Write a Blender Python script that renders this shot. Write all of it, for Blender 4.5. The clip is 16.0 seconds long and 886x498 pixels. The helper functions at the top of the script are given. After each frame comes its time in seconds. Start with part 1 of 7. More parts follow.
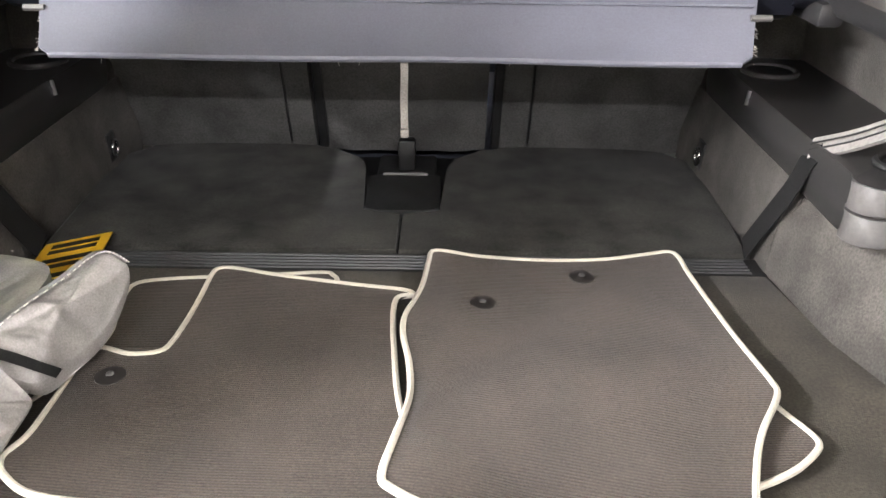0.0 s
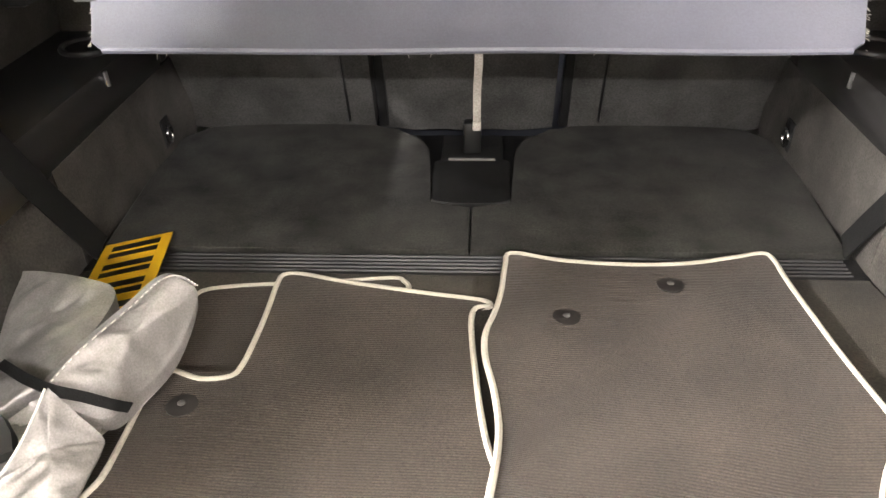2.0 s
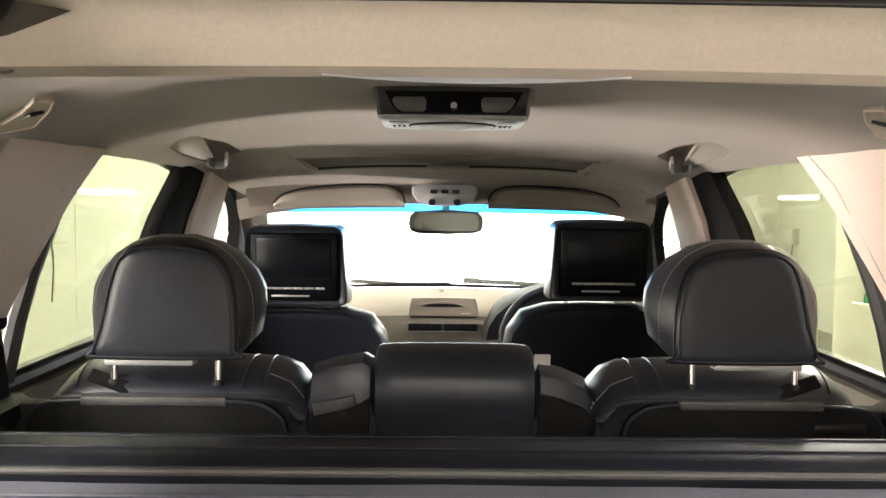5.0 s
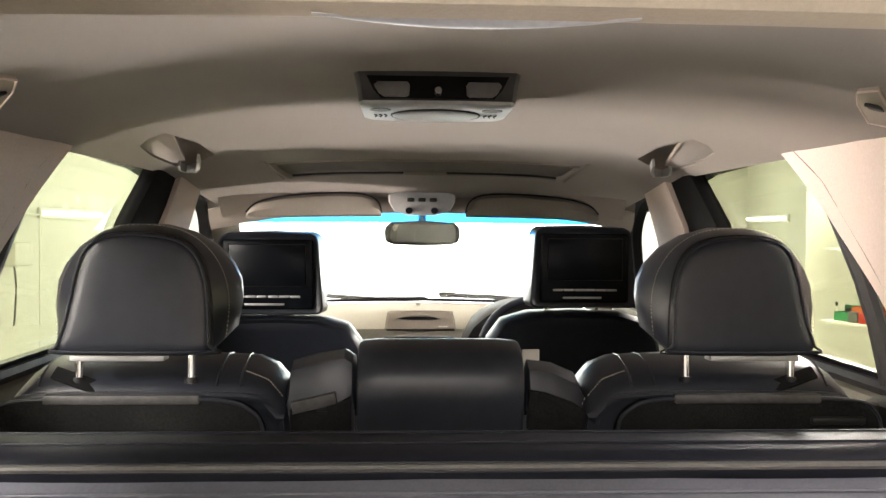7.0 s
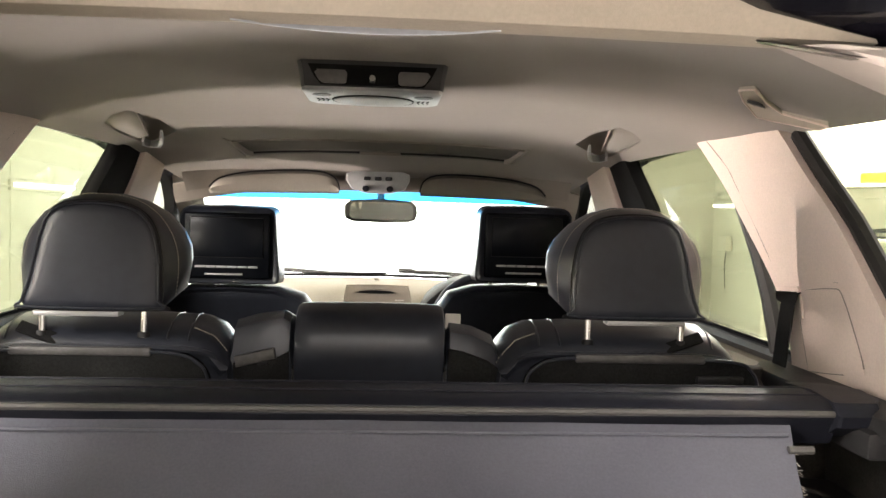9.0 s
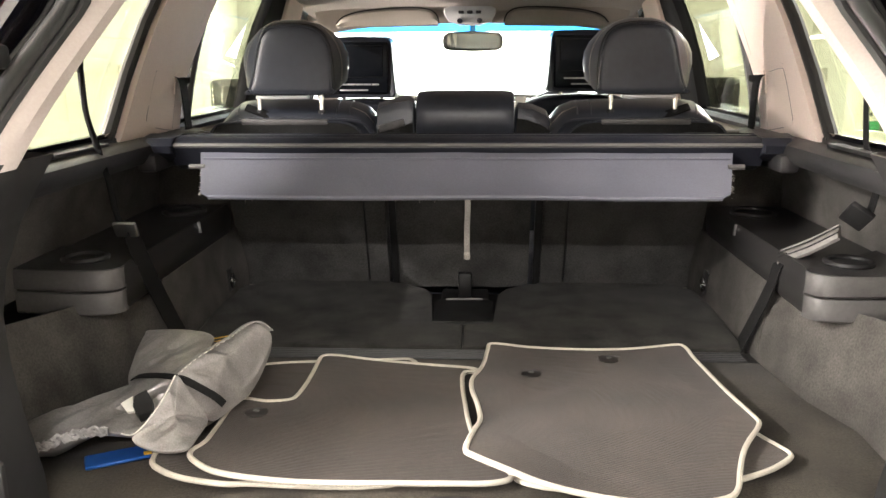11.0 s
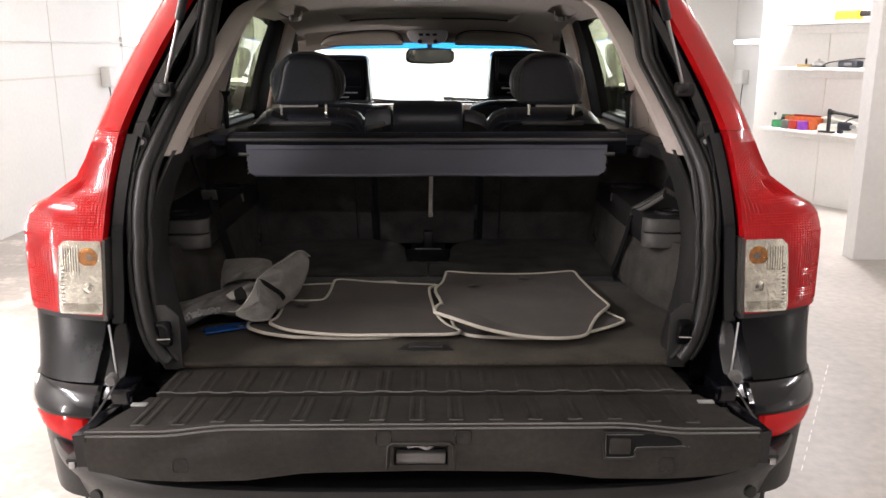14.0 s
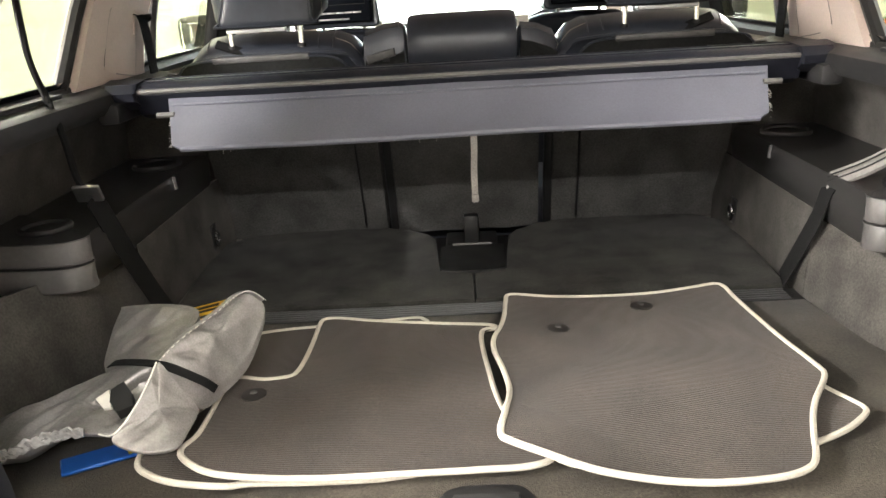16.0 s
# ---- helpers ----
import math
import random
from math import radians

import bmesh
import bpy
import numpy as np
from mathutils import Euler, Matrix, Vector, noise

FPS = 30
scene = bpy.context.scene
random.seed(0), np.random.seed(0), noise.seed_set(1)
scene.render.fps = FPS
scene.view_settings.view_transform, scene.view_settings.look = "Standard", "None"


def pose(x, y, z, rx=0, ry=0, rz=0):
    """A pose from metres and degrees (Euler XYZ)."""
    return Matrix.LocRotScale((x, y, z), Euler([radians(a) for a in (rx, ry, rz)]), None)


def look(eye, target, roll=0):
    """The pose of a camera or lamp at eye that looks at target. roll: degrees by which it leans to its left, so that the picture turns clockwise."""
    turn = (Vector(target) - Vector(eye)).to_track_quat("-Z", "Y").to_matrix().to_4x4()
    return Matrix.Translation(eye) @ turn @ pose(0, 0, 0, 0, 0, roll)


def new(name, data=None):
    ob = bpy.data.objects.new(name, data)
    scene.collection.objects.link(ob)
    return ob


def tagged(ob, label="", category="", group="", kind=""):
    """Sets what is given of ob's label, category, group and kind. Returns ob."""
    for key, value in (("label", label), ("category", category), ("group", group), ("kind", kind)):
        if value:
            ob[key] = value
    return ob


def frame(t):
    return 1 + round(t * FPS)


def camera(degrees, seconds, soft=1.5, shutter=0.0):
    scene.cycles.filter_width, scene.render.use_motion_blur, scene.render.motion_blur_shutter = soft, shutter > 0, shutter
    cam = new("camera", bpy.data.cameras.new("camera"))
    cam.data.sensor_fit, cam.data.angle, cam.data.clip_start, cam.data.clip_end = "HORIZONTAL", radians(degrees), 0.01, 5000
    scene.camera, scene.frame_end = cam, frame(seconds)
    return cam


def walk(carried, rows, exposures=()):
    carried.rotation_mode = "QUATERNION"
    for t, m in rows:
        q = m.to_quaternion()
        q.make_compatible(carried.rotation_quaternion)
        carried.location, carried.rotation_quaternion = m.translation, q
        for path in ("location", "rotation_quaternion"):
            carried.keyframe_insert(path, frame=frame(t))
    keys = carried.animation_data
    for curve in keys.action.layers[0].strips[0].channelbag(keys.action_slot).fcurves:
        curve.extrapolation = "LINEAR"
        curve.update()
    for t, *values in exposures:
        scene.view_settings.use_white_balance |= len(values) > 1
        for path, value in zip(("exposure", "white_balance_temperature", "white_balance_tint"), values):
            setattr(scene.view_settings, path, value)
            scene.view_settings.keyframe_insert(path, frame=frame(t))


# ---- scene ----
cam = camera(57.1, 16.0)
PATH = [
    (0, (0.073, 0.1, 1.382), (0.079, 1.88, 0.47), 0.9),
    (0.5, (0.041, 0.172, 1.403), (0.009, 1.924, 0.44), 0.3),
    (1, (0.018, 0.201, 1.412), (-0.043, 1.915, 0.382), -0.1),
    (1.5, (0.019, 0.211, 1.423), (-0.06, 1.901, 0.356), -0.7),
    (2, (0.016, 0.212, 1.432), (-0.073, 1.917, 0.391), -0.9),
    (2.5, (0.019, 0.214, 1.432), (-0.066, 1.992, 0.52), -0.7),
    (3, (0.019, 0.213, 1.439), (-0.048, 2.081, 0.729), -0.4),
    (3.5, (0.016, 0.24, 1.467), (-0.03, 2.173, 0.956), 0.3),
    (4, (-0.009, 0.343, 1.479), (-0.045, 2.314, 1.141), 0.6),
    (4.5, (-0.024, 0.435, 1.483), (-0.041, 2.425, 1.283), 0.6),
    (4.7, (-0.026, 0.462, 1.497), (-0.03, 2.456, 1.339), 0.6),
    (6.8, (-0.049, 0.534, 1.438), (0.037, 2.531, 1.397), 0.5),
    (7, (-0.049, 0.533, 1.438), (0.038, 2.531, 1.389), 0.4),
    (7.5, (-0.047, 0.527, 1.444), (0.039, 2.525, 1.388), 0.2),
    (8, (-0.037, 0.508, 1.426), (0.075, 2.503, 1.353), 0.5),
    (8.5, (0.014, 0.432, 1.42), (0.162, 2.425, 1.335), 1.0),
    (9, (0.02, 0.393, 1.43), (0.163, 2.386, 1.336), 1.6),
    (9.5, (-0.003, 0.336, 1.41), (0.069, 2.329, 1.257), 1.3),
    (10, (0.021, 0.166, 1.358), (-0.059, 2.146, 1.085), 0.3),
    (10.2, (0.025, 0.085, 1.338), (-0.091, 2.054, 1.012), -0.1),
    (12.3, (0.051, -1.004, 1.414), (0.048, 0.933, 0.916), 0.4),
    (12.5, (0.043, -1.078, 1.424), (0.051, 0.86, 0.929), 0.7),
    (13, (0.033, -1.155, 1.431), (0.067, 0.785, 0.945), 1.1),
    (13.5, (0.026, -1.169, 1.434), (0.06, 0.775, 0.963), 0.5),
    (14, (0.018, -1.164, 1.435), (0.042, 0.781, 0.968), 0.0),
    (14.5, (0.008, -1.111, 1.42), (0.027, 0.829, 0.935), -0.2),
    (15, (0.029, -0.849, 1.393), (0.027, 1.08, 0.862), -0.7),
    (15.5, (0.054, -0.491, 1.383), (0.012, 1.418, 0.789), -1.9),
    (16, (-0.004, -0.141, 1.336), (-0.072, 1.758, 0.715), -3.5),
]
# exposure of the clip's camera, in stops
walk(cam, [(t, look(eye, target, roll)) for t, eye, target, roll in PATH],
     exposures=[(0, 1.48, 5950, 13), (0.5, 1.64, 6150, 14), (1.0, 1.70, 6250, 14), (1.5, 1.64, 6300, 14), (2.0, 1.60, 6300, 13), (2.6, 1.64, 6200, 13), (3.1, 1.92, 6250, 13), (3.5, 1.84, 6250, 12), (4.0, 1.2, 6350, 11),
                (4.5, 0.64, 6500, 11), (5.5, 0.42, 6500, 12), (9.0, 0.38, 6500, 13), (9.7, 0.44, 6500, 12), (10.0, 0.78, 6450, 12), (10.2, 0.98, 6450, 12), (12.3, 0.22, 6200, 15),
                (13.2, -0.6, 6200, 16), (14.0, -1.05, 6200, 17), (14.8, -0.55, 6200, 15), (15.5, 0.76, 6100, 12), (16.0, 1.06, 6300, 10)])

# ---- world and light ----
world = bpy.data.worlds.new("garage_world")
scene.world = world
world.use_nodes = True
world.node_tree.nodes["Background"].inputs[0].default_value = (0.9, 0.95, 1.0, 1)
world.node_tree.nodes["Background"].inputs[1].default_value = 0.3


def area_lamp(name, x, y, z, sx, sy, power, target=None, color=(1, 0.945, 0.885)):
    data = bpy.data.lights.new(name, "AREA")
    data.shape, data.size, data.size_y, data.energy, data.color = "RECTANGLE", sx, sy, power, color
    ob = new(name, data)
    ob.matrix_world = look((x, y, z), target or (x, y + 0.001, 0))
    return ob


CEILING = 2.9
# Ceiling tubes are added out of view; (3.25, 5.9) brightens the shelf alcove.
TUBES = [(-2.8, -0.5), (3.1, 1.0), (-2.2, 3.3), (2.2, 3.3), (-2.2, 5.0), (3.25, 5.9)]
for tx, ty in TUBES:
    area_lamp("tube_light", tx, ty, CEILING - 0.12, 0.12, 1.5, 255 if ty < 0 else 90 if ty < 2 else (285 if tx > 3 else 24))
area_lamp("tube_light", 0, -2.6, CEILING - 0.12, 1.5, 0.12, 85)
# unseen lamps added low on the side walls to light cabin and boot
area_lamp("wall_tube_light", -3.28, -1.3, 1.25, 0.1, 1.5, 105, (0, -1.0, 1.2), (1, 0.92, 0.84))
area_lamp("wall_tube_light", -3.28, 2.2, 1.20, 0.1, 1.5, 330, (0, 2.2, 1.3), (1, 0.88, 0.78))
area_lamp("wall_tube_light", 4.48, -1.3, 1.25, 0.1, 1.5, 12, (0, -1.0, 1.2), (1, 0.92, 0.84))
# added area lamp in the assumed front doorway, for the bright white ahead
area_lamp("doorway_light", 0, 11.55, 1.32, 5.2, 2.5, 260, (0, 0, 1.3), (0.97, 1.0, 1.0))

# ---- materials ----


def material(name, color, rough=0.6, metal=0.0, grain=0.0, size=40.0, patch=0.0, patch_size=3.0, bump=0.0, bump_size=200.0,
             coat=0.0, spec=0.5, sheen=0.0, trans=0.0, ior=1.45, alpha=1.0, emit=0.0, vary=0.0):
    m = bpy.data.materials.new(name)
    m.use_nodes = True
    nt = m.node_tree
    b = nt.nodes["Principled BSDF"]
    b.inputs["Roughness"].default_value = rough
    b.inputs["Metallic"].default_value = metal
    b.inputs["Coat Weight"].default_value = coat
    b.inputs["Coat Roughness"].default_value = 0.05
    b.inputs["Specular IOR Level"].default_value = spec
    b.inputs["Sheen Weight"].default_value = sheen
    b.inputs["Transmission Weight"].default_value = trans
    b.inputs["IOR"].default_value = ior
    b.inputs["Alpha"].default_value = alpha
    if emit:
        b.inputs["Emission Color"].default_value = (*color, 1)
        b.inputs["Emission Strength"].default_value = emit
    coord = nt.nodes.new("ShaderNodeTexCoord")
    value = None

    def noise_node(scale, detail=4.0):
        n = nt.nodes.new("ShaderNodeTexNoise")
        n.inputs["Scale"].default_value, n.inputs["Detail"].default_value = scale, detail
        nt.links.new(coord.outputs["Object"], n.inputs["Vector"])
        return n.outputs["Fac"]

    def scaled(out, amount):
        r = nt.nodes.new("ShaderNodeMapRange")
        r.inputs["From Min"].default_value, r.inputs["From Max"].default_value = 0.25, 0.75
        r.inputs["To Min"].default_value, r.inputs["To Max"].default_value = 1 - amount, 1 + amount
        nt.links.new(out, r.inputs["Value"])
        return r.outputs["Result"]

    factors = []
    if grain:
        factors.append(scaled(noise_node(size, 3.0), grain))
    if patch:
        factors.append(scaled(noise_node(patch_size, 6.0), patch))
    if vary:
        info = nt.nodes.new("ShaderNodeObjectInfo")
        factors.append(scaled(info.outputs["Random"], vary))
    for out in factors:
        if value is None:
            value = out
        else:
            mul = nt.nodes.new("ShaderNodeMath")
            mul.operation = "MULTIPLY"
            nt.links.new(value, mul.inputs[0]), nt.links.new(out, mul.inputs[1])
            value = mul.outputs[0]
    if value is None:
        b.inputs["Base Color"].default_value = (*color, 1)
    else:
        sc = nt.nodes.new("ShaderNodeVectorMath")
        sc.operation = "SCALE"
        sc.inputs[0].default_value = color
        nt.links.new(value, sc.inputs["Scale"])
        nt.links.new(sc.outputs["Vector"], b.inputs["Base Color"])
        if patch:
            rr = nt.nodes.new("ShaderNodeMapRange")
            rr.inputs["To Min"].default_value, rr.inputs["To Max"].default_value = max(0.02, rough - 0.08), min(1, rough + 0.1)
            nt.links.new(noise_node(patch_size * 2.3), rr.inputs["Value"])
            nt.links.new(rr.outputs["Result"], b.inputs["Roughness"])
    if bump:
        bp = nt.nodes.new("ShaderNodeBump")
        bp.inputs["Strength"].default_value, bp.inputs["Distance"].default_value = bump, 0.002
        nt.links.new(noise_node(bump_size, 2.0), bp.inputs["Height"])
        nt.links.new(bp.outputs["Normal"], b.inputs["Normal"])
    return m


def ribbed(name, color, pitch, axis="Y", depth=0.5, rough=0.95):
    """Cord cloth: fine ribs of the given pitch, with a speckled weave."""
    m = material(name, color, rough, grain=0.5, size=420, patch=0.34, patch_size=7, sheen=0.1, spec=0.2)
    nt = m.node_tree
    b = nt.nodes["Principled BSDF"]
    coord = nt.nodes.new("ShaderNodeTexCoord")
    w = nt.nodes.new("ShaderNodeTexWave")
    w.wave_type, w.bands_direction, w.wave_profile = "BANDS", axis, "SIN"
    w.inputs["Scale"].default_value = 2 * math.pi / (20 * pitch)
    w.inputs["Distortion"].default_value, w.inputs["Detail Scale"].default_value = 0.7, 40
    nt.links.new(coord.outputs["Object"], w.inputs["Vector"])
    bp = nt.nodes.new("ShaderNodeBump")
    bp.inputs["Strength"].default_value, bp.inputs["Distance"].default_value = depth, 0.002
    nt.links.new(w.outputs["Fac"], bp.inputs["Height"])
    nt.links.new(bp.outputs["Normal"], b.inputs["Normal"])
    old = b.inputs["Base Color"].links[0].from_socket
    r = nt.nodes.new("ShaderNodeMapRange")
    r.inputs["To Min"].default_value, r.inputs["To Max"].default_value = 0.70, 1.20
    nt.links.new(w.outputs["Fac"], r.inputs["Value"])
    sc = nt.nodes.new("ShaderNodeVectorMath")
    sc.operation = "SCALE"
    nt.links.new(old, sc.inputs[0]), nt.links.new(r.outputs["Result"], sc.inputs["Scale"])
    nt.links.new(sc.outputs["Vector"], b.inputs["Base Color"])
    return m


CARPET = material("boot_carpet", (0.033, 0.0318, 0.0285), 0.95, grain=0.35, size=260, patch=0.6, patch_size=13, bump=0.6, bump_size=420, sheen=0.05, spec=0.15)
FLOOR_CARPET = material("dusty_floor_carpet", (0.049, 0.0425, 0.033), 0.95, grain=0.4, size=240, patch=0.85, patch_size=5.5, bump=0.6, bump_size=420, sheen=0.06, spec=0.15)
CARPET_SIDE = material("side_carpet", (0.060, 0.056, 0.050), 0.95, grain=0.3, size=260, patch=0.45, patch_size=13, bump=0.6, bump_size=420, sheen=0.05, spec=0.15)
CARPET_BACK = material("seat_back_carpet", (0.068, 0.067, 0.064), 0.95, grain=0.3, size=240, patch=0.38, patch_size=13, bump=0.6, bump_size=380, sheen=0.05, spec=0.15)
PLASTIC = material("black_plastic", (0.012, 0.012, 0.012), 0.5, grain=0.15, size=120, patch=0.2, patch_size=9, bump=0.25, bump_size=600)
PLASTIC_SOFT = material("soft_dark_plastic", (0.025, 0.0245, 0.025), 0.42, grain=0.12, size=150, patch=0.18, patch_size=6, bump=0.2, bump_size=700)
LEDGE_GLOSS = material("worn_glossy_ledge", (0.026, 0.025, 0.0245), 0.36, grain=0.1, size=150, bump=0.10, bump_size=500)
BIN_GREY = material("bin_grey_plastic", (0.10, 0.095, 0.092), 0.45, grain=0.1, size=150, patch=0.2, patch_size=8, bump=0.2, bump_size=700)
CATCH_METAL = material("brushed_pale_metal", (0.62, 0.64, 0.68), 0.45, 0.4, grain=0.1, size=120)
JAMB_GREY = material("jamb_grey_plastic", (0.019, 0.0185, 0.018), 0.5, grain=0.15, size=200, patch=0.2, patch_size=7, bump=0.25, bump_size=700)
RIDGED_GREY = material("grey_belt_stalk", (0.20, 0.19, 0.18), 0.5, grain=0.2, size=200)
PLAYER_GREY = material("player_dark_grey", (0.05, 0.05, 0.05), 0.4, grain=0.1, size=150, patch=0.1, patch_size=8)
PLASTIC_TRIM = material("smoke_grey_plastic", (0.055, 0.052, 0.048), 0.35, grain=0.1, size=150, patch=0.12, patch_size=8)
PLASTIC_GREY = material("grey_plastic", (0.12, 0.115, 0.11), 0.45, grain=0.1, size=150, patch=0.12, patch_size=8, bump=0.2, bump_size=700)
GATE_PLASTIC = material("scuffed_gate_plastic", (0.0235, 0.0212, 0.0187), 0.52, grain=0.25, size=90, patch=0.4, patch_size=9, bump=0.35, bump_size=420, spec=0.35)
CORNER_BLACK = material("satin_black_panel", (0.004, 0.004, 0.005), 0.24, grain=0.08, size=200, patch=0.12, patch_size=5, spec=0.3)
SHADE_CLOTH = material("sunroof_blind_cloth", (0.20, 0.188, 0.172), 0.9, grain=0.1, size=300, patch=0.06, patch_size=4)
RUBBER = material("seal_rubber", (0.016, 0.0155, 0.015), 0.5, grain=0.15, size=80, patch=0.2, patch_size=10)
PAINT = material("black_paint", (0.004, 0.004, 0.006), 0.16, coat=0.5, patch=0.15, patch_size=4, spec=0.4)
CLADDING = material("bumper_plastic", (0.012, 0.012, 0.0125), 0.42, grain=0.12, size=200, patch=0.15, patch_size=5, bump=0.15, bump_size=700)
LEATHER = material("black_leather", (0.0235, 0.0265, 0.0345), 0.33, grain=0.12, size=60, patch=0.15, patch_size=7, bump=0.10, bump_size=600)
FRAME_BLACK = material("matt_black_frame", (0.005, 0.005, 0.005), 0.7, grain=0.1, size=150, patch=0.15, patch_size=6, spec=0.12)
FIELD_BLACK = material("black_seat_felt", (0.014, 0.014, 0.0135), 0.95, grain=0.35, size=260, patch=0.25, patch_size=13, bump=0.5, bump_size=420, spec=0.15)
FLAP_GREY = material("worn_grey_flap", (0.075, 0.072, 0.070), 0.5, grain=0.2, size=120, patch=0.3, patch_size=25)
STITCH = material("pale_thread", (0.55, 0.50, 0.42), 0.8, grain=0.2, size=300)
CHROME = material("chrome", (0.85, 0.85, 0.86), 0.12, 1.0, patch=0.05, patch_size=8)
STEEL = material("dull_steel", (0.45, 0.45, 0.46), 0.35, 1.0, grain=0.1, size=90)
SILVER_PLASTIC = material("silver_plastic", (0.42, 0.42, 0.42), 0.38, 0.3, grain=0.06, size=120)
HEADLINER = material("headliner_cloth", (0.255, 0.222, 0.196), 0.95, grain=0.12, size=420, patch=0.06, patch_size=3, bump=0.3, bump_size=700, sheen=0.2, spec=0.2)
# Darkened copy of the pillar beige: the band's shade is in its colour.
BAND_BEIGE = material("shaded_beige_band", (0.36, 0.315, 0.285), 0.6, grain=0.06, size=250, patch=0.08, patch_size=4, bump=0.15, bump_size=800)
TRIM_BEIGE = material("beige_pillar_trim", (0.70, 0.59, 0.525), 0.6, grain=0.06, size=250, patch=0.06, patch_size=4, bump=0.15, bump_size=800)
DOOR_OLIVE = material("olive_grey_door_trim", (0.15, 0.145, 0.115), 0.6, grain=0.08, size=200, patch=0.1, patch_size=4, bump=0.15, bump_size=600)
DASH_BEIGE = material("beige_dashboard", (0.36, 0.33, 0.27), 0.6, grain=0.08, size=150, patch=0.08, patch_size=4, bump=0.2, bump_size=600)
BLIND = material("grey_blind_vinyl", (0.136, 0.139, 0.170), 0.42, grain=0.1, size=280, patch=0.10, patch_size=5, bump=0.25, bump_size=600)
WEBBING = material("belt_webbing", (0.010, 0.010, 0.010), 0.85, grain=0.3, size=500, bump=0.3, bump_size=700, spec=0.2)
PULL_WEBBING = material("pale_pull_strap", (0.33, 0.31, 0.28), 0.6, grain=0.3, size=400, patch=0.2, patch_size=20)
MAT_CLOTH = ribbed("mat_cord_cloth", (0.054, 0.0425, 0.0345), 0.0042, "Y", 0.5)
STUD_BROWN = material("mat_stud_plastic", (0.023, 0.020, 0.0185), 0.5, grain=0.15, size=200)
PIPING = material("cream_piping", (0.52, 0.485, 0.41), 0.6, grain=0.14, size=350, patch=0.16, patch_size=14, bump=0.3, bump_size=600)
SILVER_CLOTH = material("silver_coated_cloth", (0.31, 0.295, 0.285), 0.38, 0.5, grain=0.2, size=420, patch=0.3, patch_size=16, bump=0.7, bump_size=48)
FOIL = material("crinkled_foil", (0.72, 0.71, 0.70), 0.28, 0.5, grain=0.3, size=160, patch=0.3, patch_size=40, bump=1.0, bump_size=90)
YELLOW = material("yellow_reflective", (0.80, 0.47, 0.015), 0.35, patch=0.08, patch_size=12)
INK = material("black_ink", (0.010, 0.010, 0.010), 0.5)
BLUE = material("blue_plastic", (0.013, 0.075, 0.30), 0.3, patch=0.35, patch_size=20)
RED_LENS = material("red_lamp_lens", (0.48, 0.007, 0.008), 0.12, coat=0.3, patch=0.12, patch_size=5, spec=0.3)
CLEAR_LENS = material("clear_lamp_lens", (0.95, 0.96, 0.95), 0.06, trans=1.0, ior=1.45)
REFLECTOR = material("lamp_reflector", (0.93, 0.89, 0.80), 0.14, 0.85, patch=0.22, patch_size=40, bump=0.6, bump_size=75)
SEAL_GREY = material("dark_seal_rubber", (0.017, 0.0165, 0.016), 0.42, grain=0.15, size=80, patch=0.2, patch_size=8)
CASSETTE = material("cassette_plastic", (0.0155, 0.0168, 0.024), 0.42, grain=0.12, size=150, patch=0.15, patch_size=6, bump=0.2, bump_size=700, spec=0.3)
AMBER = material("amber_bulb", (0.62, 0.27, 0.08), 0.18, 0.8, coat=0.3, patch=0.5, patch_size=90, bump=0.8, bump_size=160)
# Dimmed copy of CHROME, its shade held in the colour.
DARK_CHROME = material("shaded_chrome", (0.30, 0.30, 0.31), 0.25, 1.0, patch=0.1, patch_size=8)


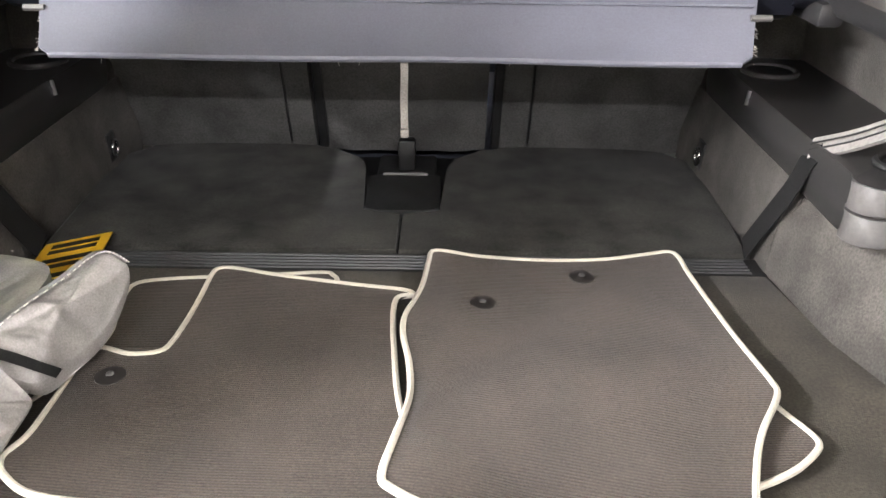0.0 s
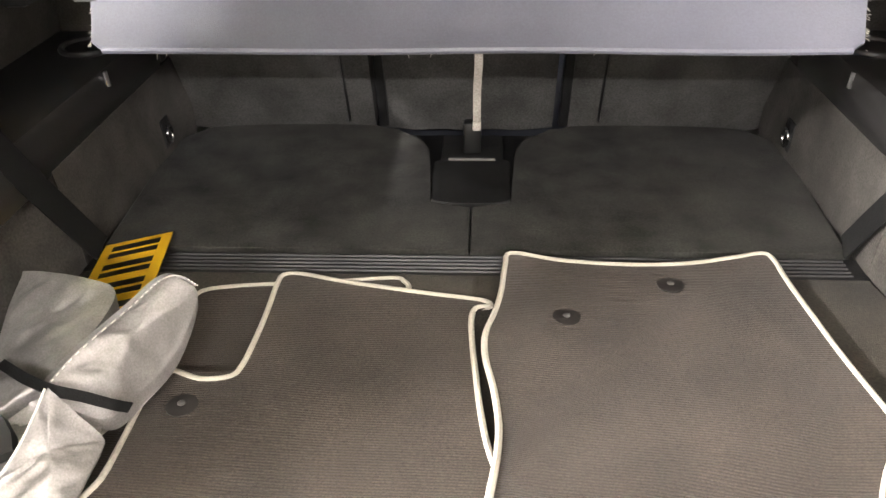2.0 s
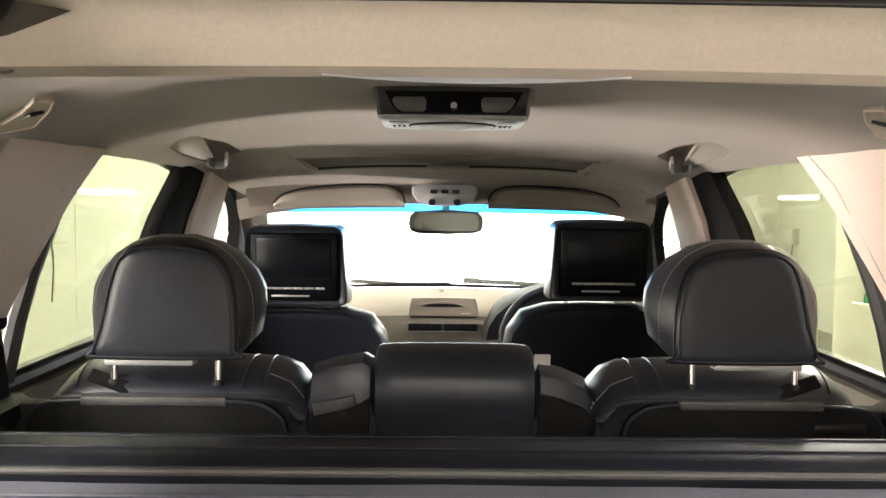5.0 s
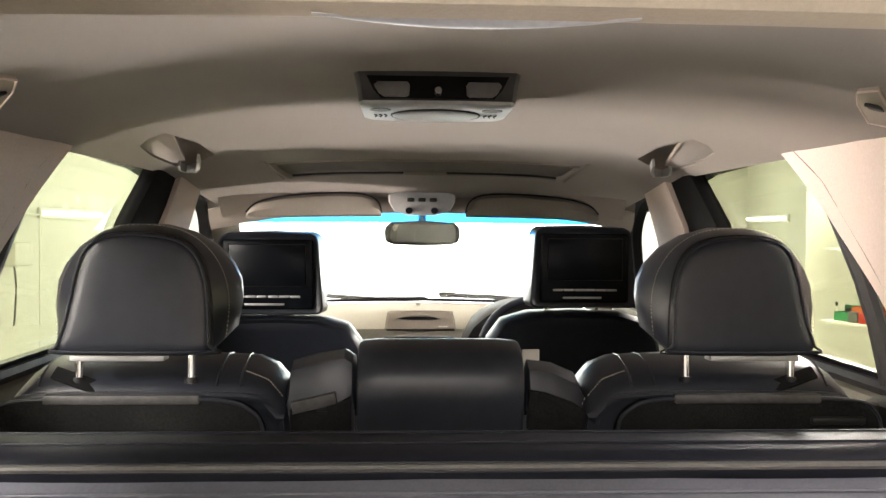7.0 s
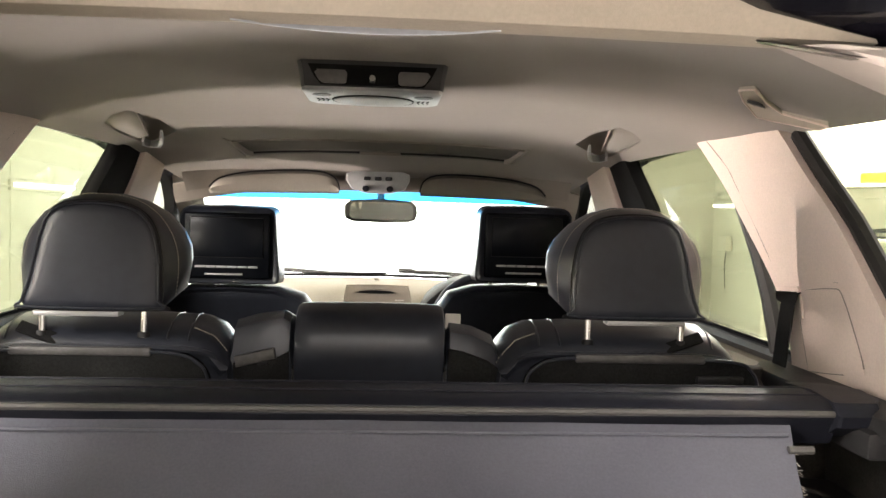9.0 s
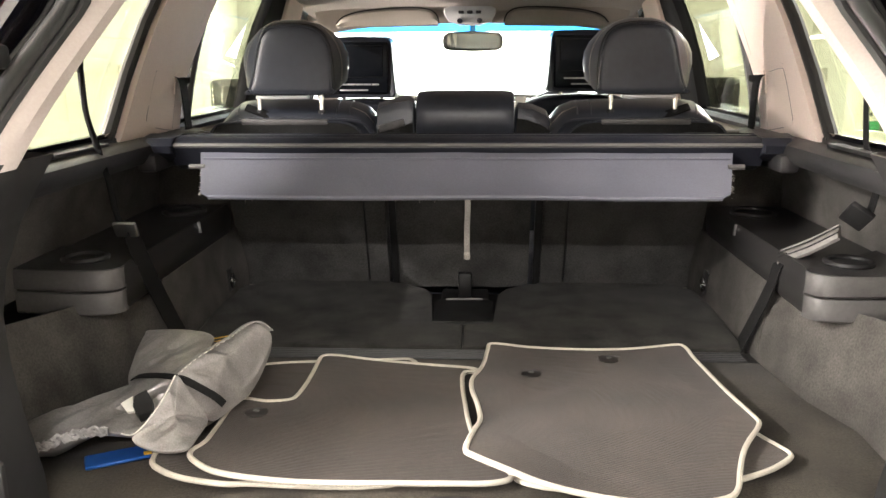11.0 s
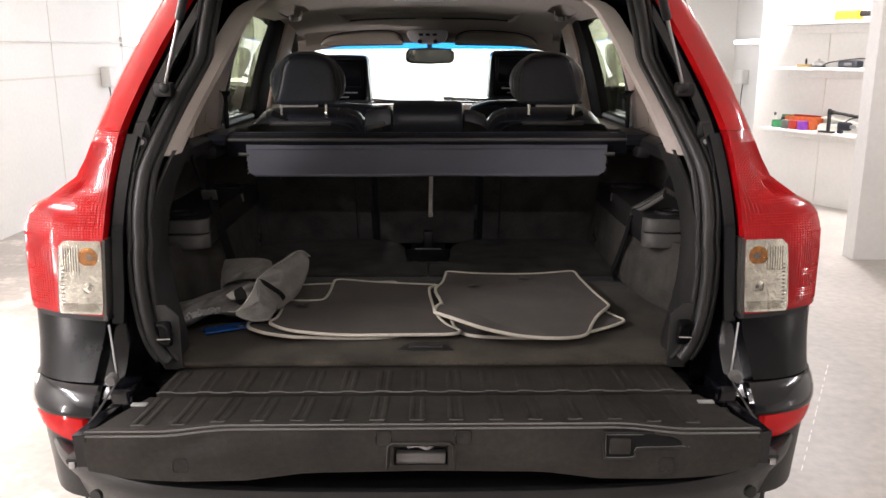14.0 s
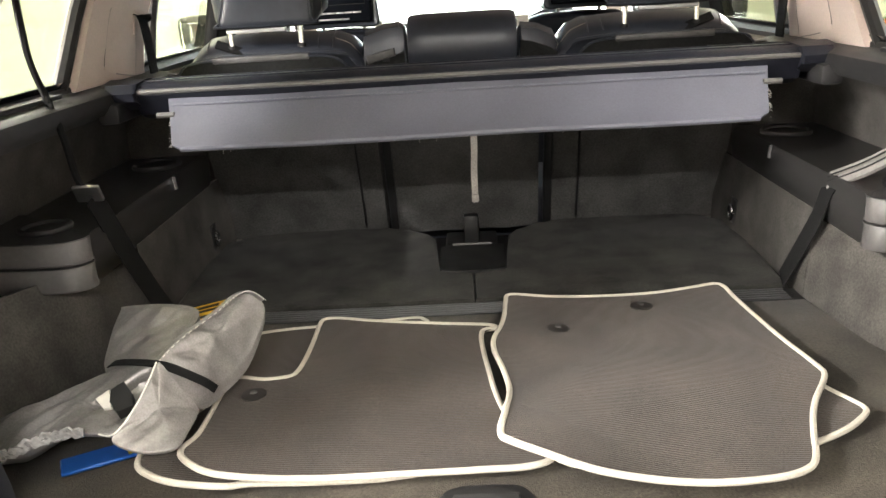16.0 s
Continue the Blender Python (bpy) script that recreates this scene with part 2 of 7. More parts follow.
def celled(m, pitch, depth):
    """Moulded prism cells of a lamp lens: a fine square grid of relief that also shades the red."""
    nt = m.node_tree
    b = nt.nodes["Principled BSDF"]
    coord = nt.nodes.new("ShaderNodeTexCoord")
    mul = nt.nodes.new("ShaderNodeMath")
    mul.operation = "MULTIPLY"
    for k, axis in enumerate("XZ"):
        w = nt.nodes.new("ShaderNodeTexWave")
        w.bands_direction = axis
        w.inputs["Scale"].default_value = 2 * math.pi / (20 * pitch * (1, 0.8)[k])
        nt.links.new(coord.outputs["Object"], w.inputs["Vector"])
        nt.links.new(w.outputs["Fac"], mul.inputs[k])
    zone = nt.nodes.new("ShaderNodeTexNoise")
    zone.inputs["Scale"].default_value, zone.inputs["Detail"].default_value = 14.0, 0.0
    nt.links.new(coord.outputs["Object"], zone.inputs["Vector"])
    r = nt.nodes.new("ShaderNodeMapRange")
    r.inputs["From Min"].default_value, r.inputs["From Max"].default_value = 0.40, 0.60
    nt.links.new(zone.outputs["Fac"], r.inputs["Value"])
    cells = nt.nodes.new("ShaderNodeMath")
    cells.operation = "MULTIPLY"
    nt.links.new(mul.outputs[0], cells.inputs[0]), nt.links.new(r.outputs["Result"], cells.inputs[1])
    bp = nt.nodes.new("ShaderNodeBump")
    bp.inputs["Strength"].default_value, bp.inputs["Distance"].default_value = depth, 0.002
    nt.links.new(cells.outputs[0], bp.inputs["Height"]), nt.links.new(bp.outputs["Normal"], b.inputs["Normal"])
    old = b.inputs["Base Color"].links[0].from_socket
    g = nt.nodes.new("ShaderNodeMapRange")
    g.inputs["To Min"].default_value, g.inputs["To Max"].default_value = 0.72, 1.5
    nt.links.new(cells.outputs[0], g.inputs["Value"])
    sc = nt.nodes.new("ShaderNodeVectorMath")
    sc.operation = "SCALE"
    nt.links.new(old, sc.inputs[0]), nt.links.new(g.outputs["Result"], sc.inputs["Scale"])
    nt.links.new(sc.outputs["Vector"], b.inputs["Base Color"])
    return m


RED_CELLS = celled(material("red_prism_lens", (0.52, 0.007, 0.010), 0.16, coat=0.3, patch=0.25, patch_size=9, spec=0.3), 0.0068, 0.5)
CONCRETE = material("painted_concrete", (0.40, 0.375, 0.34), 0.45, grain=0.12, size=22, patch=0.16, patch_size=1.3, bump=0.2, bump_size=60)


def peeled(m, low, high, gain):
    """Pale patches with hard edges where the floor paint has come off, thickest on the side of the open bay."""
    nt = m.node_tree
    b = nt.nodes["Principled BSDF"]
    coord = nt.nodes.new("ShaderNodeTexCoord")
    n = nt.nodes.new("ShaderNodeTexNoise")
    n.inputs["Scale"].default_value, n.inputs["Detail"].default_value, n.inputs["Roughness"].default_value = 2.6, 9.0, 0.68
    nt.links.new(coord.outputs["Object"], n.inputs["Vector"])
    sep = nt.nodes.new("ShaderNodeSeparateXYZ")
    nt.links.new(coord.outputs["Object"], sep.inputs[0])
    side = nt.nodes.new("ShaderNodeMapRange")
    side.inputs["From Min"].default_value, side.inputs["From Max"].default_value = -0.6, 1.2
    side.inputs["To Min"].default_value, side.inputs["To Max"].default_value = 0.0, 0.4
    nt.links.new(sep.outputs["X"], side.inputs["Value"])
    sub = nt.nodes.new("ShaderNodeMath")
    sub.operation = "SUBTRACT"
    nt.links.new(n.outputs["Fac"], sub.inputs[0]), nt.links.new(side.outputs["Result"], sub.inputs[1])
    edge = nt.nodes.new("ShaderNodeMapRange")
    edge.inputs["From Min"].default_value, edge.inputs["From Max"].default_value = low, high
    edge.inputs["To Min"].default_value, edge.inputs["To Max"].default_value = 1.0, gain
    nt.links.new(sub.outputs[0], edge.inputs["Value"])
    old = b.inputs["Base Color"].links[0].from_socket
    sc = nt.nodes.new("ShaderNodeVectorMath")
    sc.operation = "SCALE"
    nt.links.new(old, sc.inputs[0]), nt.links.new(edge.outputs["Result"], sc.inputs["Scale"])
    nt.links.new(sc.outputs["Vector"], b.inputs["Base Color"])
    return m


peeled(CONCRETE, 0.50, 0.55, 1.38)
WALL = material("white_wall", (0.80, 0.79, 0.76), 0.6, grain=0.03, size=30, patch=0.05, patch_size=0.8, bump=0.05, bump_size=80)
BACK_WALL = material("dark_grey_wall", (0.42, 0.41, 0.39), 0.7, grain=0.05, size=30, patch=0.1, patch_size=0.8)
SCREEN = material("dark_screen", (0.005, 0.006, 0.008), 0.25, spec=0.15)
VISOR_CLOTH = material("visor_cloth", (0.25, 0.225, 0.195), 0.9, grain=0.1, size=300, patch=0.08, patch_size=4, bump=0.2, bump_size=600)
MIRROR = material("mirror_glass", (0.80, 0.80, 0.80), 0.02, 1.0)
GLOW = material("tube_glow", (1.0, 0.98, 0.94), 0.5, emit=9.0)
# Glowing sheet added to whiten what lies ahead of the windscreen.
GLOW_BACKDROP = material("glowing_backdrop", (1.0, 1.0, 0.99), 0.9, emit=3.2)
HEADER_BEIGE = material("olive_beige_trim", (0.44, 0.39, 0.32), 0.5, grain=0.06, size=250, patch=0.08, patch_size=4, bump=0.15, bump_size=800)
WOOD_WHITE = material("white_shelf_board", (0.78, 0.77, 0.74), 0.5, grain=0.05, size=40, patch=0.06, patch_size=3)
TOOL_GREEN = material("green_box", (0.03, 0.22, 0.08), 0.5, patch=0.2, patch_size=30)
TOOL_RED = material("red_box", (0.42, 0.035, 0.02), 0.5, patch=0.2, patch_size=30)
TOOL_ORANGE = material("orange_red_bin", (0.50, 0.11, 0.03), 0.5, patch=0.25, patch_size=30)
BRASS = material("dull_brass", (0.42, 0.30, 0.12), 0.4, 0.7, patch=0.2, patch_size=30)
DRILL_BLACK = material("blue_black_tool_shell", (0.012, 0.014, 0.020), 0.4, grain=0.15, size=120)
TOOL_PURPLE = material("purple_box", (0.20, 0.04, 0.34), 0.5, patch=0.2, patch_size=30)
TOOL_YELLOW = material("yellow_tool", (0.72, 0.42, 0.02), 0.45, patch=0.2, patch_size=30)
PAPER = material("paper", (0.72, 0.70, 0.64), 0.9, grain=0.08, size=60)


def glass(name, color, rough=0.0, mix=0.9):
    """A thin pane: mostly clear and tinted, with a mirror gloss."""
    m = bpy.data.materials.new(name)
    m.use_nodes = True
    nt = m.node_tree
    nt.nodes.clear()
    out = nt.nodes.new("ShaderNodeOutputMaterial")
    t, g, s = nt.nodes.new("ShaderNodeBsdfTransparent"), nt.nodes.new("ShaderNodeBsdfGlossy"), nt.nodes.new("ShaderNodeMixShader")
    lw, f = nt.nodes.new("ShaderNodeLayerWeight"), nt.nodes.new("ShaderNodeMath")
    f.operation = "POWER"
    f.inputs[1].default_value = 5.0
    r = nt.nodes.new("ShaderNodeMapRange")
    r.inputs["To Min"].default_value, r.inputs["To Max"].default_value = 0.03, 0.85
    nt.links.new(lw.outputs["Facing"], f.inputs[0]), nt.links.new(f.outputs[0], r.inputs["Value"])
    t.inputs["Color"].default_value, g.inputs["Roughness"].default_value = (*color, 1), rough
    nt.links.new(r.outputs["Result"], s.inputs[0]), nt.links.new(t.outputs[0], s.inputs[1]), nt.links.new(g.outputs[0], s.inputs[2])
    nt.links.new(s.outputs[0], out.inputs["Surface"])
    return m


GLASS_GREEN = glass("green_tinted_glass", (0.58, 0.605, 0.49))
GLASS_CLEAR = glass("windscreen_glass", (0.93, 0.96, 0.93))
GLASS_BLUE = glass("blue_sun_band", (0.17, 0.58, 0.90))
GLASS_DARK = glass("dark_tailgate_glass", (0.45, 0.50, 0.46))

# ---- mesh helpers ----


def thing(name, label, category, group="", at=(0, 0, 0), kind=""):
    e = new(name)
    e.location = at
    return tagged(e, label, category, group, kind)


def part(name, bm, mat, parent=None, label="", smooth=38):
    """Links a bmesh, in world places, as one mesh object under its thing or part."""
    bmesh.ops.recalc_face_normals(bm, faces=bm.faces)
    me = bpy.data.meshes.new(name)
    bm.to_mesh(me)
    bm.free()
    for p in me.polygons:
        p.use_smooth = smooth > 0
    if smooth:
        me.set_sharp_from_angle(angle=radians(smooth))
    me.materials.append(mat)
    ob = new(name, me)
    if parent is not None:
        off = Matrix.Identity(4)
        p = parent
        while p is not None:
            off = Matrix.Translation(p.location) @ off
            p = p.parent
        ob.parent = parent
        me.transform(off.inverted())
    return tagged(ob, label)


def rounded(bm, verts_geom, r, seg=2):
    if r:
        bmesh.ops.bevel(bm, geom=verts_geom, offset=r, segments=seg, affect="EDGES", profile=0.5)


def add_box(bm, lo, hi, r=0.0, seg=2, m=None):
    """A bevelled box between two corners, added to a bmesh; m moves it."""
    tmp = bmesh.new()
    bmesh.ops.create_cube(tmp, size=1)
    for v in tmp.verts:
        v.co = Vector([lo[i] + (v.co[i] + 0.5) * (hi[i] - lo[i]) for i in range(3)])
    rounded(tmp, tmp.edges[:], r, seg)
    if m is not None:
        tmp.transform(m)
    me = bpy.data.meshes.new("tmp")
    tmp.to_mesh(me)
    tmp.free()
    bm.from_mesh(me)
    bpy.data.meshes.remove(me)
    return bm


def box(lo, hi, r=0.0, seg=2, m=None):
    return add_box(bmesh.new(), lo, hi, r, seg, m)


def spline(points, n=8, closed=False):
    """Points of a smooth curve through the given ones."""
    P = [Vector(p) for p in points]
    out, k = [], len(P)
    for i in range(k if closed else k - 1):
        a, b, c, d = (P[(i + j) % k] if closed else P[min(max(i + j, 0), k - 1)] for j in (-1, 0, 1, 2))
        for s in range(n):
            t = s / n
            out.append(0.5 * ((2 * b) + (c - a) * t + (2 * a - 5 * b + 4 * c - d) * t * t + (3 * b - a - 3 * c + d) * t ** 3))
    if not closed:
        out.append(P[-1])
    return out


def add_loft(bm, rings, closed=True, caps=True, loop=False):
    rows = [[bm.verts.new(p) for p in ring] for ring in rings]
    k = len(rows[0])
    for a, b in list(zip(rows, rows[1:])) + ([(rows[-1], rows[0])] if loop else []):
        for i in range(k if closed else k - 1):
            bm.faces.new((a[i], a[(i + 1) % k], b[(i + 1) % k], b[i]))
    if caps and closed and not loop:
        bm.faces.new(rows[0]), bm.faces.new(rows[-1][::-1])
    return bm


def loft(rings, closed=True, caps=True, loop=False):
    return add_loft(bmesh.new(), rings, closed, caps, loop)


def add_tube(bm, path, r, sides=8, closed=False, flat=1.0, up=(0, 0, 1)):
    """A round (or flattened) rod along a path."""
    P = [Vector(p) for p in path]
    rings = []
    for i, p in enumerate(P):
        a, b = (P[i - 1] if i or closed else P[0]), (P[(i + 1) % len(P)] if i < len(P) - 1 or closed else P[-1])
        d = (b - a).normalized()
        u = Vector(up)
        side = d.cross(u)
        if side.length < 0.05:
            side = d.cross(Vector((0, 1, 0)))
        side.normalize()
        w = side.cross(d)
        rings.append([p + side * r * math.cos(q) + w * r * flat * math.sin(q) for q in (2 * math.pi * j / sides for j in range(sides))])
    return add_loft(bm, rings, True, not closed, closed)


def tube(path, r, sides=8, closed=False, flat=1.0, up=(0, 0, 1)):
    return add_tube(bmesh.new(), path, r, sides, closed, flat, up)


def ribbon(path, width, thick, across):
    """A flat strap along a path; across: the way of its width."""
    across = Vector(across).normalized()
    P = [Vector(p) for p in path]
    rings = []
    for i, p in enumerate(P):
        d = (P[min(i + 1, len(P) - 1)] - P[max(i - 1, 0)]).normalized()
        c = (across - d * across.dot(d)).normalized()
        n = d.cross(c)
        rings.append([p + c * width / 2 + n * thick / 2, p - c * width / 2 + n * thick / 2, p - c * width / 2 - n * thick / 2, p + c * width / 2 - n * thick / 2])
    return loft(rings)


def slab(points, way, r=0.0, bm=None):
    """A flat outline given a thickness along way."""
    bm = bm or bmesh.new()
    tmp = bmesh.new()
    way = Vector(way)
    a = [tmp.verts.new(Vector(p)) for p in points]
    b = [tmp.verts.new(Vector(p) + way) for p in points]
    k = len(a)
    tmp.faces.new(a), tmp.faces.new(b[::-1])
    for i in range(k):
        tmp.faces.new((a[i], b[i], b[(i + 1) % k], a[(i + 1) % k]))
    if r:
        rim = [e for e in tmp.edges if (e.verts[0] in a) == (e.verts[1] in a)]
        rounded(tmp, rim, r, 2)
    me = bpy.data.meshes.new("tmp")
    tmp.to_mesh(me)
    tmp.free()
    bm.from_mesh(me)
    bpy.data.meshes.remove(me)
    return bm


def sheet(rows, thick, way=None):
    """A curved panel through rows of points, with thickness towards way (a vector) or along its own normals."""
    n = len(rows[0])
    R = [[Vector(p) for p in row] for row in rows]
    back = []
    for i, row in enumerate(R):
        out = []
        for j, p in enumerate(row):
            if way is not None:
                d = Vector(way)
            else:
                du = R[min(i + 1, len(R) - 1)][j] - R[max(i - 1, 0)][j]
                dv = row[min(j + 1, n - 1)] - row[max(j - 1, 0)]
                d = du.cross(dv).normalized() * -1
            out.append(p + d * thick)
        back.append(out)
    bm = bmesh.new()
    F = [[bm.verts.new(p) for p in row] for row in R]
    B = [[bm.verts.new(p) for p in row] for row in back]
    for i in range(len(R) - 1):
        for j in range(n - 1):
            bm.faces.new((F[i][j], F[i][j + 1], F[i + 1][j + 1], F[i + 1][j]))
            bm.faces.new((B[i][j], B[i + 1][j], B[i + 1][j + 1], B[i][j + 1]))
    for i in range(len(R) - 1):
        bm.faces.new((F[i][0], F[i + 1][0], B[i + 1][0], B[i][0]))
        bm.faces.new((F[i][-1], B[i][-1], B[i + 1][-1], F[i + 1][-1]))
    for j in range(n - 1):
        bm.faces.new((F[0][j], B[0][j], B[0][j + 1], F[0][j + 1]))
        bm.faces.new((F[-1][j], F[-1][j + 1], B[-1][j + 1], B[-1][j]))
    return bm


def disc(centre, r, depth, way=(0, 0, 1), sides=24, r2=None):
    """A short round plug or ring base along way."""
    d = Vector(way).normalized()
    u = d.orthogonal().normalized()
    w = d.cross(u)
    c = Vector(centre)
    ring = lambda q, rr: [c + d * q + (u * math.cos(a) + w * math.sin(a)) * rr for a in (2 * math.pi * j / sides for j in range(sides))]
    r2 = r if r2 is None else r2
    return loft([ring(0, r), ring(depth * 0.6, r), ring(depth, r2)])


def lerp(a, b, t):
    return Vector(a) * (1 - t) + Vector(b) * t


def at_z(z, table):
    """A row of values, smoothly between the rows (z, values...) of a table."""
    zs = [row[0] for row in table]
    return [float(np.interp(z, zs, [row[k] for row in table])) for k in range(1, len(table[0]))]


# ---- garage ----
X0, X1, Y0, Y1 = -3.4, 4.6, -5.0, 11.5


def structure(name, bm, mat, label):
    return tagged(part(name, bm, mat, None, label, 30), kind="structure", category=name.split("_")[0])


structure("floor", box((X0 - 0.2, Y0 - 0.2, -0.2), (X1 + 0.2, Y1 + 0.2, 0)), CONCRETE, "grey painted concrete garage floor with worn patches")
structure("ceiling", box((X0 - 0.2, Y0 - 0.2, CEILING), (X1 + 0.2, Y1 + 0.2, CEILING + 0.2)), WALL, "plain white garage ceiling")
structure("wall_left", box((X0 - 0.2, Y0, 0), (X0, Y1, CEILING)), WALL, "white panelled garage side wall")
structure("wall_right", box((X1, Y0, 0), (X1 + 0.2, Y1, CEILING)), WALL, "white panelled garage side wall")
# Unseen back wall; its grey is set to hold down bounce and reflections.
structure("wall_back", box((X0 - 0.2, Y0 - 0.2, 0), (X1 + 0.2, Y0, CEILING)), BACK_WALL, "plain grey wall behind")
bm = box((X0 - 0.2, Y1, 0), (-2.7, Y1 + 0.2, CEILING))
add_box(bm, (2.7, Y1, 0), (X1 + 0.2, Y1 + 0.2, CEILING)), add_box(bm, (-2.7, Y1, 2.6), (2.7, Y1 + 0.2, CEILING))
structure("wall_front", bm, WALL, "white front wall with an assumed wide opening")
structure("backdrop", box((-6, Y1 + 1.2, -0.3), (6, Y1 + 1.25, 4)), GLOW_BACKDROP, "glowing white backdrop added beyond the front opening")
# white partition that ends beside the shelves
structure("wall_partition", box((3.02, 4.45, 0), (X1, 4.6, CEILING)), WALL, "white partition wall beside the shelf alcove")

# ---- car: shell ----
car = thing("car", "black estate car with open split tailgate and beige and black interior", "car")

# rear corner of the body, right side: height, lamp inner x and y, outer x and y
CORNER = [(0.40, 0.70, 0.44, 0.850, 0.66), (0.62, 0.705, 0.43, 0.862, 0.62), (0.70, 0.71, 0.44, 0.868, 0.60), (0.80, 0.70, 0.50, 0.868, 0.60),
          (0.875, 0.692, 0.533, 0.873, 0.61), (1.04, 0.686, 0.548, 0.875, 0.615), (1.09, 0.683, 0.562, 0.866, 0.62), (1.112, 0.682, 0.570, 0.850, 0.622), (1.128, 0.680, 0.576, 0.820, 0.628),
          (1.144, 0.679, 0.582, 0.790, 0.636), (1.165, 0.677, 0.590, 0.766, 0.648), (1.21, 0.672, 0.612, 0.745, 0.665), (1.285, 0.658, 0.650, 0.722, 0.70), (1.40, 0.625, 0.745, 0.690, 0.79),
          (1.52, 0.582, 0.850, 0.650, 0.90), (1.62, 0.540, 0.945, 0.612, 1.00), (1.70, 0.500, 1.03, 0.57, 1.09)]


CORNER = [tuple(v) for v in spline(CORNER, 5)]


def corner(z, s, grow=0.0, side=1):
    """A point of the rear corner: s = 0 at the lamp's inner edge, 1 where the side begins."""
    xi, yi, xo, yo = at_z(z, CORNER)
    a, c, b = Vector((xi, yi)), Vector((xo - 0.01, yi + 0.012)), Vector((xo, yo))
    p = a * (1 - s) ** 2 + c * 2 * s * (1 - s) + b * s * s
    d = (c - a) * (1 - s) + (b - c) * s
    n = Vector((d.y, -d.x)).normalized()
    p += n * grow
    return Vector((side * p.x, p.y, z))


def corner_patch(z0, z1, s0, s1, grow, thick, side, nz=10, ns=8, lo=0.0, hi=0.0):
    """A thick patch of the rear corner; its lower and upper edges may rise towards the side by lo and hi."""
    def grid(g):
        return [[corner(z0 + (z1 - z0) * i / nz + (lo * (1 - i / nz) + hi * i / nz) * j / ns, s0 + (s1 - s0) * j / ns, g, side) for j in range(ns + 1)] for i in range(nz + 1)]

    rows, back = grid(grow), grid(grow - thick)
    bm = bmesh.new()
    F, B = ([[bm.verts.new(p) for p in row] for row in g] for g in (rows, back))
    for i in range(nz):
        for j in range(ns):
            bm.faces.new((F[i][j], F[i][j + 1], F[i + 1][j + 1], F[i + 1][j]))
            bm.faces.new((B[i][j], B[i + 1][j], B[i + 1][j + 1], B[i][j + 1]))
        bm.faces.new((F[i][0], F[i + 1][0], B[i + 1][0], B[i][0]))
        bm.faces.new((F[i][-1], B[i][-1], B[i + 1][-1], F[i + 1][-1]))
    for j in range(ns):
        bm.faces.new((F[0][j], B[0][j], B[0][j + 1], F[0][j + 1]))
        bm.faces.new((F[-1][j], F[-1][j + 1], B[-1][j + 1], B[-1][j]))
    return bm


def lens_patch(z0, z1, grow, thick, side, nz=14, ns=8):
    """The clear window low in the lamp: rounded corners and an outer edge that leans in towards the top."""
    grids = []
    for g in (grow, grow - thick):
        rows = []
        for i in range(nz + 1):
            q = i / nz
            cut = 0.05 * (1 - math.sqrt(max(0.0, 1 - max(0.0, abs(q - 0.5) * 2 - 0.72) ** 2 / 0.28 ** 2)))
            s0, s1 = 0.008 + cut * 0.1, 0.355 - 0.035 * q - cut * (1.0 if q > 0.5 else 0.3)
            rows.append([corner(z0 + (z1 - z0) * q, s0 + (s1 - s0) * j / ns, g, side) for j in range(ns + 1)])
        grids.append(rows)
    bm = bmesh.new()
    F, B = ([[bm.verts.new(p) for p in row] for row in g] for g in grids)
    for i in range(nz):
        for j in range(ns):
            bm.faces.new((F[i][j], F[i][j + 1], F[i + 1][j + 1], F[i + 1][j]))
            bm.faces.new((B[i][j], B[i + 1][j], B[i + 1][j + 1], B[i][j + 1]))
        bm.faces.new((F[i][0], F[i + 1][0], B[i + 1][0], B[i][0]))
        bm.faces.new((F[i][-1], B[i][-1], B[i + 1][-1], F[i + 1][-1]))
    for j in range(ns):
        bm.faces.new((F[0][j], B[0][j], B[0][j + 1], F[0][j + 1]))
        bm.faces.new((F[-1][j], F[-1][j + 1], B[-1][j + 1], B[-1][j]))
    return bm


# edge of the boot opening, right side, from the sill to the roof
APERTURE = [(0.42, 0.560, 0.728), (0.52, 0.560, 0.735), (0.575, 0.563, 0.765), (0.607, 0.565, 0.83), (0.622, 0.567, 0.95), (0.615, 0.580, 1.07), (0.592, 0.620, 1.18),
            (0.560, 0.690, 1.28), (0.520, 0.795, 1.39), (0.485, 0.905, 1.49), (0.455, 1.00, 1.555), (0.38, 1.07, 1.583), (0.19, 1.10, 1.593), (0.0, 1.105, 1.595)]
# inner edge of the trim round the opening, and the rear edge of the quarter window
APER = spline(APERTURE, 6)


SIDE_K = ((1.0, 1.75, 2.56, 3.2), (0.09, 0.09, 0.20, 0.30))


def side_x(y, z):
    """Half width of the cabin's inner side, leaning in with height."""
    return 0.748 - float(np.interp(y, *SIDE_K)) * (z - 1.165)


def side_slab(outline, side, proud=0.0, thick=0.02, r=0.004, parts=5):
    """A trim panel on the cabin's side, from an outline of (y, z), smoothed."""
    pts = [Vector((side * (side_x(y, z) - proud), y, z)) for y, z in outline]
    return slab(pts, (side * thick, 0, 0), r)


